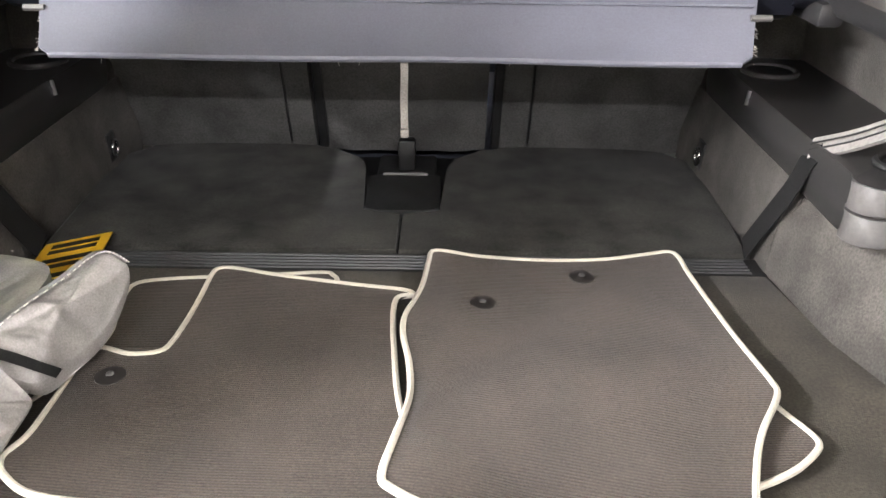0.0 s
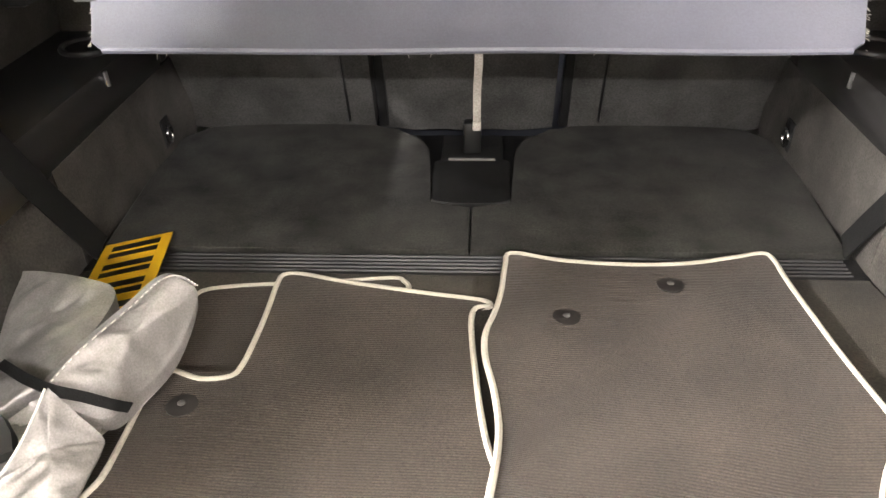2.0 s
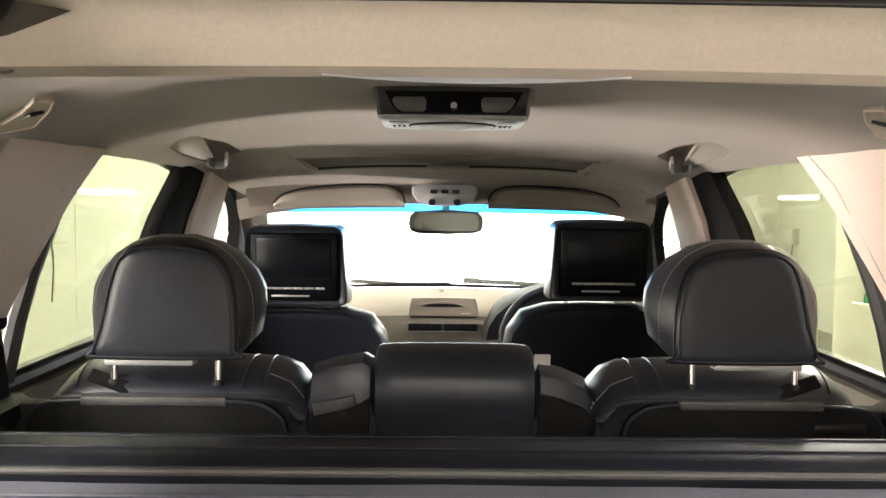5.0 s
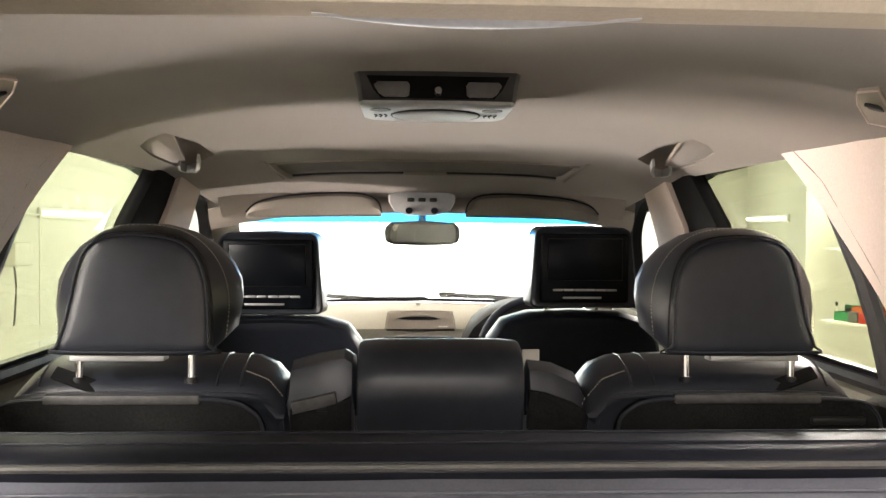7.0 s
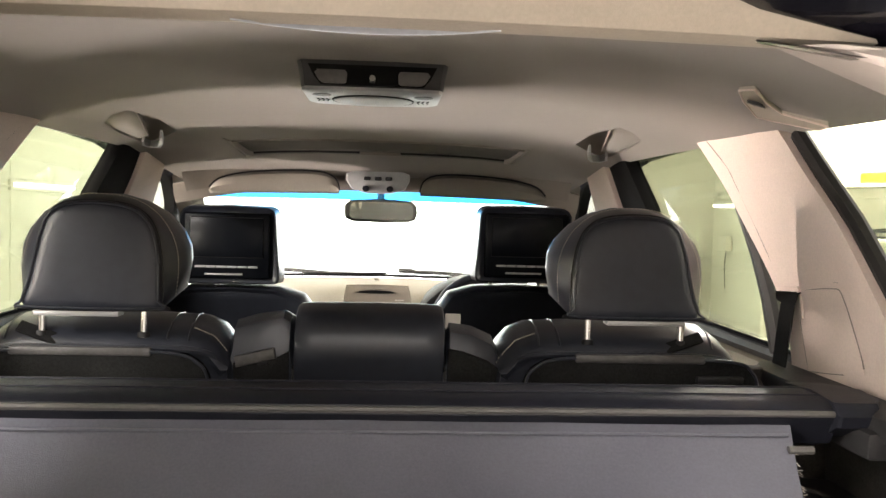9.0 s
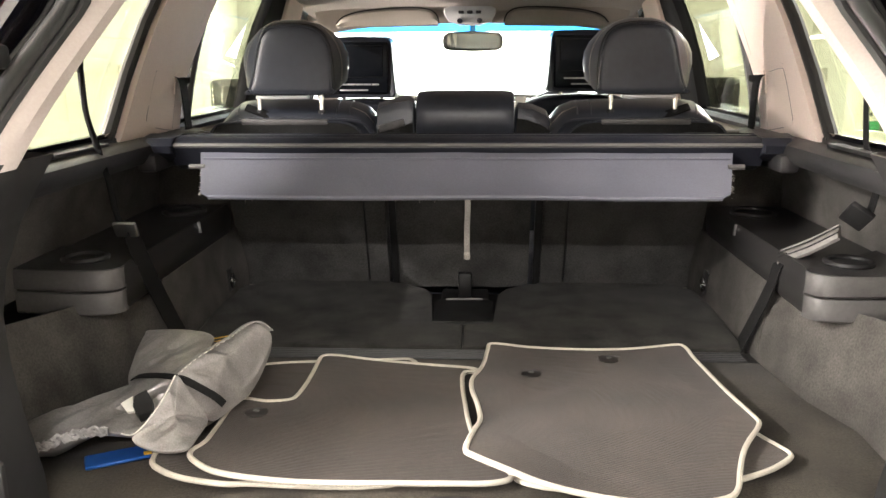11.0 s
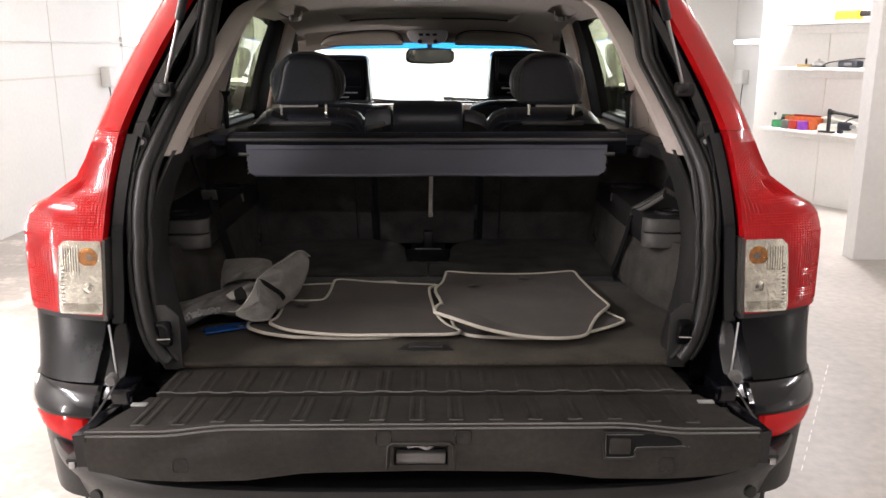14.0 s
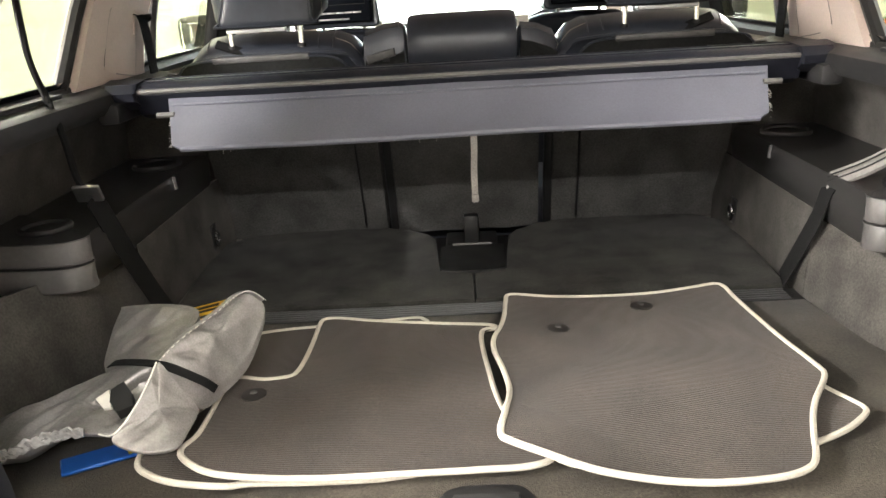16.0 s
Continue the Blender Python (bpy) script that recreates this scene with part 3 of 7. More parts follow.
for side in (-1, 1):
    S = side
    # lamps
    lamp = part("tail_lamp", corner_patch(0.878, 1.2695, 0.0, 1.0, 0.012, 0.03, S, 44, 12, 0.016), RED_CELLS, car, "tall red rear lamp cluster with clear lower window")
    part("upper_lens", corner_patch(1.2705, 1.665, 0.0, 1.0, 0.012, 0.03, S, 20, 10), RED_LENS, lamp, "slim red upper lamp lens")
    part("lamp_rim", corner_patch(0.872, 0.882, -0.02, 0.60, 0.013, 0.03, S, 2, 8, 0.009, 0.009), PLASTIC, lamp)
    part("lamp_inner_trim", corner_patch(0.874, 1.048, -0.012, 0.006, 0.0135, 0.036, S, 6, 2), PLASTIC_TRIM, lamp, "grey trim beside the clear window")
    part("lens_window", lens_patch(0.887, 1.046, 0.0155, 0.003, S), CLEAR_LENS, lamp, "clear window over reflector and bulbs")
    part("reflector", lens_patch(0.887, 1.046, 0.0128, 0.004, S), REFLECTOR, lamp)
    # fine upright ribs in the lower red lens, with patches of prism cells
    bm = bmesh.new()
    for k in range(30):
        sk = 0.03 + 0.031 * k
        z0 = 0.902 if sk > 0.40 else 1.052
        add_tube(bm, [corner(z0 + (1.245 - z0) * j / 9, sk, 0.0115, S) for j in range(10)], 0.0011, 4)
    for z0, z1, s0, s1 in ((1.075, 1.100, 0.06, 0.40), (1.120, 1.150, 0.10, 0.55), (0.915, 0.935, 0.45, 0.75), (0.962, 0.978, 0.50, 0.80)):
        for k in range(int((z1 - z0) / 0.0055) + 1):
            add_tube(bm, [corner(z0 + k * 0.0055, s0 + (s1 - s0) * j / 8, 0.0117, S) for j in range(9)], 0.0013, 4)
    tagged(part("prism_ribs", bm, RED_LENS, lamp), kind="stuff")
    # the reflector's flutes: a fan of fine lines below, a ladder of bars beside the outer edge, rows of prisms at the foot
    bm = bmesh.new()
    for k in range(7):
        add_tube(bm, [corner(0.978 + 0.0105 * j, 0.16 + 0.020 * k, 0.0131, S) for j in range(6)], 0.0011, 4)
    for k in range(14):
        add_tube(bm, [corner(0.892 + 0.0045 * j, 0.02 + 0.018 * k + 0.012 * j, 0.0131, S) for j in range(5)], 0.0009, 4)
        add_tube(bm, [corner(0.892 + 0.0045 * j, 0.07 + 0.018 * k - 0.012 * j, 0.0131, S) for j in range(5)], 0.0009, 4)
    tagged(part("reflector_flutes", bm, REFLECTOR, lamp), kind="stuff")
    bm = bmesh.new()
    for k in range(11):
        z = 0.905 + 0.0085 * k
        add_tube(bm, [corner(z, 0.292 - 0.001 * k, 0.0133, S), corner(z, 0.318 - 0.001 * k, 0.0133, S)], 0.0014, 4)
    tagged(part("ladder_bars", bm, DARK_CHROME, lamp), kind="stuff")
    part("lamp_divider", corner_patch(0.9655, 0.9705, 0.012, 0.27, 0.0146, 0.004, S, 2, 6, 0.004, 0.004), REFLECTOR, lamp)
    # two bowls with their bulbs
    for z, s_mid, r, mat_b, say in ((1.010, 0.095, 0.0215, AMBER, "amber-tinted bowl"), (0.943, 0.10, 0.0135, REFLECTOR, "silver bowl")):
        c = corner(z, s_mid, 0.0128, S)
        out = (corner(z, s_mid, 0.02, S) - c).normalized()
        part("bulb_bowl", disc(c, r, 0.0012, out, 20, r * 0.92), mat_b, lamp, say)
        bm = bmesh.new()
        bmesh.ops.create_uvsphere(bm, u_segments=14, v_segments=10, radius=r * 0.45)
        for v in bm.verts:
            v.co = Vector((v.co.x * 1.05, v.co.y * 0.12, v.co.z * 0.8)) + c + out * 0.0014 - Vector((S * r * 0.3, 0, 0))
        part("bulb", bm, DARK_CHROME, lamp)
    # body under the lamp
    part("corner_panel", corner_patch(0.752, 0.870, 0.0, 1.0, 0.004, 0.04, S, 4, 10, 0.0, 0.016), CORNER_BLACK, car, "satin black corner panel under the lamp")
    rows = [[corner(z, -0.04 + 1.04 * j / 12, g, S) for j in range(13)] for z, g in ((0.684, -0.004), (0.687, 0.008), (0.691, 0.014), (0.700, 0.017), (0.715, 0.017), (0.735, 0.013), (0.748, 0.008), (0.750, 0.0))]
    part("bumper_shoulder", sheet(rows, 0.012, (-S * 0.7, 0.7, 0)), PAINT, car, "gloss black bumper shoulder")
    # wedge-shaped reflector under the shoulder, and the bumper's flank below it
    def wedge(q, s, g):
        z0, z1 = 0.636 + 0.075 * max(0, s - 0.12) ** 1.1, 0.688 + 0.030 * s
        return corner(z0 + (z1 - z0) * q, s, g, S)
    rows = [[wedge(q, 0.03 + 0.62 * j / 10, g) for j in range(11)] for q, g in ((0, 0.004), (0.06, 0.012), (0.5, 0.014), (0.94, 0.012), (1.0, 0.002))]
    part("rear_reflector", sheet(rows, 0.012, (-S * 0.7, 0.7, 0)), RED_LENS, car, "red wedge-shaped bumper reflector")
    part("flank", corner_patch(0.50, 0.700, -0.05, 1.0, 0.004, 0.03, S, 6, 10), CLADDING, car, "grey bumper flank")
    # quarter panel and shoulder line running forward
    rows = []
    for z in (0.45, 0.62, 0.75, 0.88, 1.0, 1.06, 1.10, 1.125):
        xi, yi, xo, yo = at_z(z, CORNER)
        far = 0.925 if z < 1.05 else float(np.interp(z, [1.05, 1.125], [0.925, 0.80]))
        rows.append([Vector((S * (xo + (far - xo) * min(1, k / 4)), yo + 0.16 * k, z)) for k in range(0, 22)])
    part("side_panel", sheet(rows, 0.03, (-S, 0, 0)), PAINT, car, "gloss black body side")
    rows = []
    for z in (1.125, 1.16, 1.2):
        rows.append([Vector((S * (0.80 - (z - 1.125) * 0.45), 0.66 + 0.16 * k + (z - 1.125) * 0.4, z)) for k in range(22)])
    part("window_ledge_outside", sheet(rows, 0.02, (-S, 0, 0)), PAINT, car)
    # outer rear pillar behind the upper lamp
    rows = []
    for k in range(8):
        z = 1.15 + k * 0.075
        xi, yi, xo, yo = at_z(z, CORNER)
        rows.append([Vector((S * xo, yo, z)), Vector((S * (xo + 0.012), yo + 0.10, z)), Vector((S * (xo + 0.02), yo + 0.26, z))])
    part("rear_pillar_skin", sheet(rows, 0.02, (-S, 0, 0)), PAINT, car)
    # painted door channel between lamp and seal
    rows = []
    for k in range(26):
        z = 0.70 + k * 0.037
        xi, yi, xo, yo = at_z(z, CORNER)
        i = min(range(len(APER)), key=lambda q: abs(APER[q].z - z) + (0 if q > 14 else 1))
        a = APER[i]
        rows.append([Vector((S * xi, yi + 0.004, z)), Vector((S * (xi - 0.004), yi + 0.05, z)), Vector((S * (xi * 0.62 + a.x * 0.38), yi + 0.065, z)),
                     Vector((S * (xi * 0.4 + a.x * 0.6 + 0.004), a.y + 0.045, z)), Vector((S * (a.x + 0.012), a.y + 0.012, z))])
    part("opening_channel", sheet(rows, 0.01, (0, 1, 0)), PAINT, car, "glossy black channel beside the boot opening")
    # gutter trim strip in the channel
    bm = ribbon([corner(0.86 + 0.05 * k, 0.0, 0, S) + Vector((-S * 0.022, 0.012, 0)) for k in range(9)], 0.024, 0.012, (1, 0, 0))
    part("channel_strip", bm, PAINT, car)
    bm = ribbon([corner(1.18 + 0.05 * k, 0.0, 0, S) + Vector((-S * 0.030, 0.02, 0)) for k in range(9)], 0.022, 0.012, (1, 0, 0))
    part("channel_strip", bm, PAINT, car)
    # gas strut with its socket
    foot, top = Vector((S * 0.584, 0.705, 1.361)), Vector((S * 0.440, 0.530, 1.665))
    strut = part("gas_strut", tube([foot, lerp(foot, top, 0.50)], 0.0042, 10), STEEL, car, "thin steel gas strut")
    part("strut_cylinder", tube([lerp(foot, top, 0.48), top], 0.0095, 12), PLASTIC, strut)
    bm = bmesh.new()
    bmesh.ops.create_uvsphere(bm, u_segments=12, v_segments=8, radius=0.014, matrix=Matrix.Translation(foot))
    part("ball_socket", bm, PLASTIC, strut)
    # buffer lower in the channel
    buf = part("buffer", disc((S * 0.625, 0.668, 1.240), 0.017, 0.022, (0, -1, 0.2), 18, 0.012), RUBBER, car, "round rubber tailgate buffer on its bracket")
    part("buffer_bracket", slab([(S * x, 0.662, z) for x, z in ((0.606, 1.245), (0.613, 1.288), (0.638, 1.288), (0.644, 1.240), (0.640, 1.216), (0.610, 1.216))], (0, 0.014, 0), 0.003), PLASTIC, buf)
    part("buffer_screw", disc((S * 0.625, 0.648, 1.244), 0.006, 0.004, (0, -1, 0.2), 12), STEEL, buf)
    part("strut_bracket", box((S * 0.590 - 0.020, 0.700, 1.340), (S * 0.590 + 0.022, 0.735, 1.372), 0.007), PLASTIC, strut)
    # striker
    part("jamb_plate", slab([(S * x, 0.562, z) for x, z in ((0.546, 0.746), (0.546, 0.868), (0.575, 0.895), (0.604, 0.895), (0.606, 0.80), (0.585, 0.746))], (0, 0.010, 0), 0.002), JAMB_GREY, car, "grey plate beside the striker")
    bm = tube(spline([(S * 0.592, 0.556, 0.850), (S * 0.568, 0.543, 0.848), (S * 0.564, 0.543, 0.815), (S * 0.592, 0.556, 0.812)], 5), 0.006, 8)
    striker = part("striker", bm, FRAME_BLACK, car, "black tailgate striker with a bright pin")
    part("striker_pin", tube([(S * 0.560, 0.538, 0.824), (S * 0.590, 0.540, 0.822)], 0.0035, 8), CHROME, striker)
    part("striker_plate", box((S * 0.578 - 0.014, 0.552, 0.800), (S * 0.578 + 0.014, 0.571, 0.858), 0.006), FRAME_BLACK, striker)
    # tailgate cable
    cable = spline([(S * 0.682, 0.515, 0.865), (S * 0.668, 0.49, 0.80), (S * 0.654, 0.455, 0.762), (S * 0.648, 0.38, 0.752), (S * 0.640, 0.30, 0.750), (S * 0.636, 0.222, 0.752)], 6)
    part("gate_cable", tube(cable, 0.0022, 6), STEEL, car, "steel tailgate cable")
    part("hinge_bracket", box((S * 0.645 - 0.025, 0.45, 0.69), (S * 0.645 + 0.025, 0.53, 0.745), 0.008), PAINT, car)
    part("hinge_pin", disc((S * 0.662, 0.462, 0.765), 0.013, 0.02, (0, -1, 0), 14, 0.010), PLASTIC_GREY, car)

# rubber seal round the opening
ring = [Vector((-p.x, p.y, p.z)) for p in APER] + APER[::-1][1:]
def lifted(p):
    """The seal steps out and up over the roof header."""
    u = min(1.0, max(0.0, (p.z - 1.42) / 0.14))
    return Vector((p.x + math.copysign(0.03 * u * min(1, abs(p.x) / 0.3), p.x), p.y - 0.075 * u, p.z + 0.045 * u))


seal_path = [lifted(p) for p in ring if p.z > 0.762]
seal_path = [p + Vector((math.copysign(0.022 * min(1, max(0, (p.z - 1.03) / 0.15)) * min(1, abs(p.x) / 0.3), p.x), 0, 0)) for p in seal_path]
part("door_seal", tube([p + Vector((0, -0.006, 0)) for p in seal_path], 0.0145, 10), SEAL_GREY, car, "dark rubber seal round the boot opening")
part("seal_bead", tube([p + Vector((-math.copysign(0.019, p.x) if abs(p.x) > 0.3 else 0, 0.004, -0.006 if abs(p.x) < 0.35 else 0)) for p in seal_path], 0.008, 8), RUBBER, car)
part("seal_lip", tube([p + Vector((math.copysign(0.022, p.x) if abs(p.x) > 0.3 else 0, -0.002, 0.006 if abs(p.x) < 0.35 else 0)) for p in seal_path], 0.007, 8), RUBBER, car)

# bumper
PLAN = spline([(0, 0.215), (0.30, 0.222), (0.52, 0.25), (0.68, 0.325), (0.79, 0.44), (0.855, 0.60), (0.885, 0.85), (0.90, 1.3)], 5)
plan = [Vector((-p.x, p.y)) for p in PLAN][::-1] + [Vector((p.x, p.y)) for p in PLAN[1:]]
PROFILE = [(-0.2, 0.60), (-0.06, 0.608), (-0.035, 0.626), (-0.015, 0.634), (-0.004, 0.632), (0, 0.620), (-0.004, 0.60), (-0.03, 0.56), (-0.05, 0.50), (-0.06, 0.42), (-0.09, 0.36), (-0.2, 0.34)]
rings = []
for i, p in enumerate(plan):
    d = (plan[min(i + 1, len(plan) - 1)] - plan[max(i - 1, 0)]).normalized()
    n = Vector((d.y, -d.x))
    rings.append([Vector((p.x + n.x * o * (1 if o > -0.1 else 0.7), p.y + n.y * o, z)) for o, z in PROFILE])
bumper = part("rear_bumper", loft(rings, True, True), CLADDING, car, "dark grey textured plastic rear bumper")
for sx in (-0.655, -0.25, 0.25, 0.655):
    yy = 0.312 if abs(sx) > 0.5 else 0.222
    part("parking_sensor", disc((sx, yy + 0.004, 0.575), 0.013, 0.008, (sx * 0.5, -1, 0.1), 18), PLASTIC, bumper)
part("under_tray", box((-0.70, 0.40, 0.55), (0.70, 0.62, 0.66), 0.02), PLASTIC, car)
part("rear_valance", box((-0.72, 0.50, 0.60), (0.72, 0.56, 0.705), 0.01), PAINT, car, "gloss black sill under the gate hinge")

# ---- lower tailgate, folded down ----


def gate_edge_z(x):
    """Height of the gate's rear edge: raised in the middle, dipping towards the corners."""
    u = min(1.0, max(0.0, (abs(x) - 0.35) / 0.14))
    return 0.754 - 0.012 * u * u * (3 - 2 * u)


GX = np.linspace(-1, 1, 41)
gate_rows = []
for y, q, hx in ((0.490, 0.0, 0.572), (0.44, 0.12, 0.585), (0.36, 0.36, 0.602), (0.29, 0.62, 0.612), (0.262, 0.80, 0.616), (0.243, 0.98, 0.618), (0.234, 1.0, 0.620), (0.229, 0.90, 0.621)):
    gate_rows.append([Vector((hx * u, y, 0.715 + (gate_edge_z(hx * u) - 0.715) * q)) for u in GX])
gate = part("lower_tailgate", sheet(gate_rows, 0.012, (0, 0, -1)), GATE_PLASTIC, car, "fold-down lower tailgate, black scuffed ribbed plastic")


def gate_face(x, q):
    """A point of the gate's rear face: q = 0 at the top edge, 1 at the lower edge."""
    low = float(np.interp(abs(x), [0, 0.22, 0.33, 0.45, 0.56, 0.62], [0.666, 0.663, 0.650, 0.648, 0.653, 0.668]))
    top = gate_edge_z(x) - 0.006
    z = top + (low - top) * q
    y = 0.230 + 0.004 * math.sin(q * 3.1) * -1 + 0.020 * max(0, q - 0.35) ** 1.5
    scoop = math.exp(-((abs(x) - 0.40 - 0.17 * q) / 0.04) ** 2)
    y += 0.016 * scoop * min(1, q * 5) * (1.0 - 0.6 * q)
    return Vector((x, y, z))


HOLE = (-0.056, 0.044, 0.40, 0.84)
xs = sorted([-0.622 + 1.244 * k / 60 for k in range(61)] + [HOLE[0], HOLE[1]])
qs = [0, 0.03, 0.08, 0.16, 0.28, 0.40, 0.55, 0.70, 0.84, 0.93, 1.0]
bm = bmesh.new()
V = {(i, j): bm.verts.new(gate_face(x, q)) for i, x in enumerate(xs) for j, q in enumerate(qs)}
for i in range(len(xs) - 1):
    for j in range(len(qs) - 1):
        if HOLE[0] - 1e-6 <= xs[i] and xs[i + 1] <= HOLE[1] + 1e-6 and HOLE[2] <= qs[j] and qs[j + 1] <= HOLE[3]:
            continue
        bm.faces.new((V[i, j], V[i + 1, j], V[i + 1, j + 1], V[i, j + 1]))
under = [bm.verts.new((x, 0.40, gate_face(x, 1).z + 0.012)) for x in xs]
for i in range(len(xs) - 1):
    bm.faces.new((V[i, len(qs) - 1], V[i + 1, len(qs) - 1], under[i + 1], under[i]))
part("gate_edge", bm, GATE_PLASTIC, gate, "black moulded rear edge of the tailgate", 50)
for dy, dz in ((0.0, 0.0), (-0.0035, -0.007)):
    part("edge_bead", tube([(x, 0.2315 + dy, gate_edge_z(x) + dz) for x in np.linspace(-0.618, 0.618, 61)], 0.0020, 6), PLASTIC_GREY, gate)
for S in (-1, 1):
    part("gate_end", loft([[Vector((S * x, y, z)) for y, z in ((0.226, 0.738), (0.236, 0.678), (0.30, 0.662), (0.45, 0.664), (0.45, 0.716))] for x in (0.617, 0.640)]), PAINT, gate, "glossy black end of the tailgate")
    part("gate_latch", box((S * 0.648 - 0.016, 0.243, 0.680), (S * 0.648 + 0.016, 0.285, 0.690), 0.003), PLASTIC, gate)
    part("latch_foot", box((S * 0.652 - 0.006, 0.240, 0.672), (S * 0.652 + 0.006, 0.256, 0.684), 0.002), STEEL, gate)
for px, q in ((-0.450, 0.64), (-0.074, 0.22), (0.072, 0.22), (0.450, 0.68)):
    c = gate_face(px, q)
    ring = spline([(px + a * 0.0135, c.y - 0.0006, c.z + b * 0.0120) for a, b in ((-1, -0.6), (-0.7, -1), (0.7, -1), (1, -0.6), (1, 0.6), (0.7, 1), (-0.7, 1), (-1, 0.6))], 2, True)
    plug = part("edge_plug", slab([p + Vector((0, 0.001, 0)) for p in ring], (0, 0.004, 0)), GATE_PLASTIC, gate)
    part("plug_groove", tube(ring, 0.0012, 5, True), INK, plug)
# Black backing paints the darkness inside the latch hole.
latch = part("latch_recess", box((-0.058, 0.262, 0.668), (0.046, 0.268, 0.722)), INK, gate)
zt, zb = gate_face(0, HOLE[2]).z, gate_face(0, HOLE[3]).z
part("latch_plate", box((-0.052, 0.240, zb - 0.001), (0.040, 0.262, zb + 0.018), 0.002), PLASTIC_GREY, latch, "worn silver latch plate")
part("latch_claw", tube(spline([(-0.03, 0.252, zb + 0.026), (-0.012, 0.245, zb + 0.032), (0.005, 0.245, zb + 0.026), (0.02, 0.252, zb + 0.032)], 5), 0.004, 8), STEEL, latch)
ring = spline([(x, gate_face(x, 0.5).y - 0.001, z) for x, z in ((0.054, 0.728), (0.050, 0.69), (0.046, 0.668))], 3)
part("recess_rim", tube([(HOLE[0] - 0.012, gate_face(0, 0.4).y - 0.001, zb - 0.004), (HOLE[0] - 0.010, gate_face(0, 0.4).y - 0.002, zt), (HOLE[0] - 0.002, gate_face(0, 0.4).y - 0.002, zt + 0.006), (HOLE[1] + 0.002, gate_face(0, 0.4).y - 0.002, zt + 0.006), (HOLE[1] + 0.010, gate_face(0, 0.4).y - 0.002, zt), (HOLE[1] + 0.012, gate_face(0, 0.4).y - 0.001, zb - 0.004)], 0.003, 6), GATE_PLASTIC, latch)
# release lever in its outlined recess
lev = [(0.330, 0.735), (0.331, 0.697), (0.335, 0.692), (0.382, 0.692), (0.389, 0.697), (0.391, 0.709), (0.430, 0.708), (0.478, 0.707), (0.492, 0.712), (0.488, 0.720), (0.455, 0.731), (0.385, 0.738), (0.340, 0.738)]
lev = [(x, gate_face(x, 0.4).y - 0.002, z) for x, z in lev]
lever = part("release_lever", slab(lev, (0, 0.006, 0)), CORNER_BLACK, gate, "black tailgate release lever")
part("lever_outline", tube(spline(lev, 2, True), 0.0022, 6, True), INK, lever)
part("lever_grip", box((0.341, lev[0][1] - 0.004, 0.700), (0.380, lev[0][1] + 0.004, 0.729), 0.004), GATE_PLASTIC, lever)
# Pale rod paints the thin highlight along the lever's outline.
part("lever_edge", tube(spline([(x + (0.0035 if x < 0.34 else -0.001), y - 0.0008, z + (0.003 if z < 0.71 else -0.003)) for x, y, z in lev], 2, True), 0.0008, 5, True), PLASTIC_GREY, lever, "pale edge highlight of the lever")
RIB_X = [-0.5385 + 0.0750 * k for k in range(15)]
for x in RIB_X:
    for dx in (-0.0105, 0.0105):
        part("rib", tube([(x + dx, y, 0.7155 + (gate_edge_z(x) - 0.715) * q) for y, q in ((0.485, 0.01), (0.44, 0.12), (0.36, 0.36), (0.30, 0.585))], 0.0060, 10, False, 0.20), GATE_PLASTIC, gate)
    zz = 0.7165 + (gate_edge_z(x) - 0.715) * 0.62
    part("rib_end", tube([(x - 0.014, 0.290, zz), (x + 0.012, 0.290, zz)], 0.0013, 6), PLASTIC_GREY, gate)

# sill plate between the carpet and the gate
sill = part("sill_plate", sheet([[Vector((x, y, z)) for x in np.linspace(-0.56, 0.56, 13)] for y, z in ((0.500, 0.716), (0.515, 0.722), (0.57, 0.736), (0.588, 0.738))], 0.02, (0, 0, -1)), GATE_PLASTIC, car, "black ribbed plastic sill plate")
for x in RIB_X:
    for dx in (-0.0105, 0.0105):
        part("rib", tube([(x + dx, 0.506, 0.7185), (x + dx, 0.54, 0.7287), (x + dx, 0.568, 0.7363)], 0.0065, 10, False, 0.26), GATE_PLASTIC, sill)
edge = []
for k in range(113):
    x = -0.56 + 0.01 * k
    near = min(abs(x - r) for r in RIB_X)
    edge.append((x, 0.500, 0.7175 + (0.0022 if near < 0.0145 else 0.0)))
part("sill_edge", tube(edge, 0.0013, 6), PLASTIC_GREY, sill, "thin pale edge of the sill")


def settle(top, table):
    """Slides a thing and its parts along y and up by amounts that depend on y (y, dy, dz); low points rise half as far."""
    for ob in [top] + top.children_recursive:
        for v in ob.data.vertices:
            dy, dz = at_z(v.co.y, table)
            v.co.z += dz * float(np.interp(v.co.z, [0.65, 0.74], [0.5, 1.0]))
            v.co.y += dy


# the lowered gate lies almost level with the boot floor
settle(gate, [(0.229, -0.022, 0.022), (0.29, -0.035, 0.022), (0.40, -0.055, 0.026), (0.49, -0.072, 0.029)])
settle(sill, [(0.50, -0.075, 0.032), (0.515, -0.065, 0.026), (0.57, -0.010, 0.002), (0.588, 0.007, -0.003)])
# hinge flaps
for S in (-1, 1):
    part("hinge_tab", box((S * 0.574 - 0.018, 0.362, 0.744), (S * 0.574 + 0.014, 0.376, 0.7475), 0.001), SILVER_PLASTIC, car, "small silver hinge tab")
    part("hinge_flap", box((S * 0.578 - 0.02, 0.338, 0.726), (S * 0.578 + 0.035, 0.360, 0.738), 0.003), PLASTIC, car)

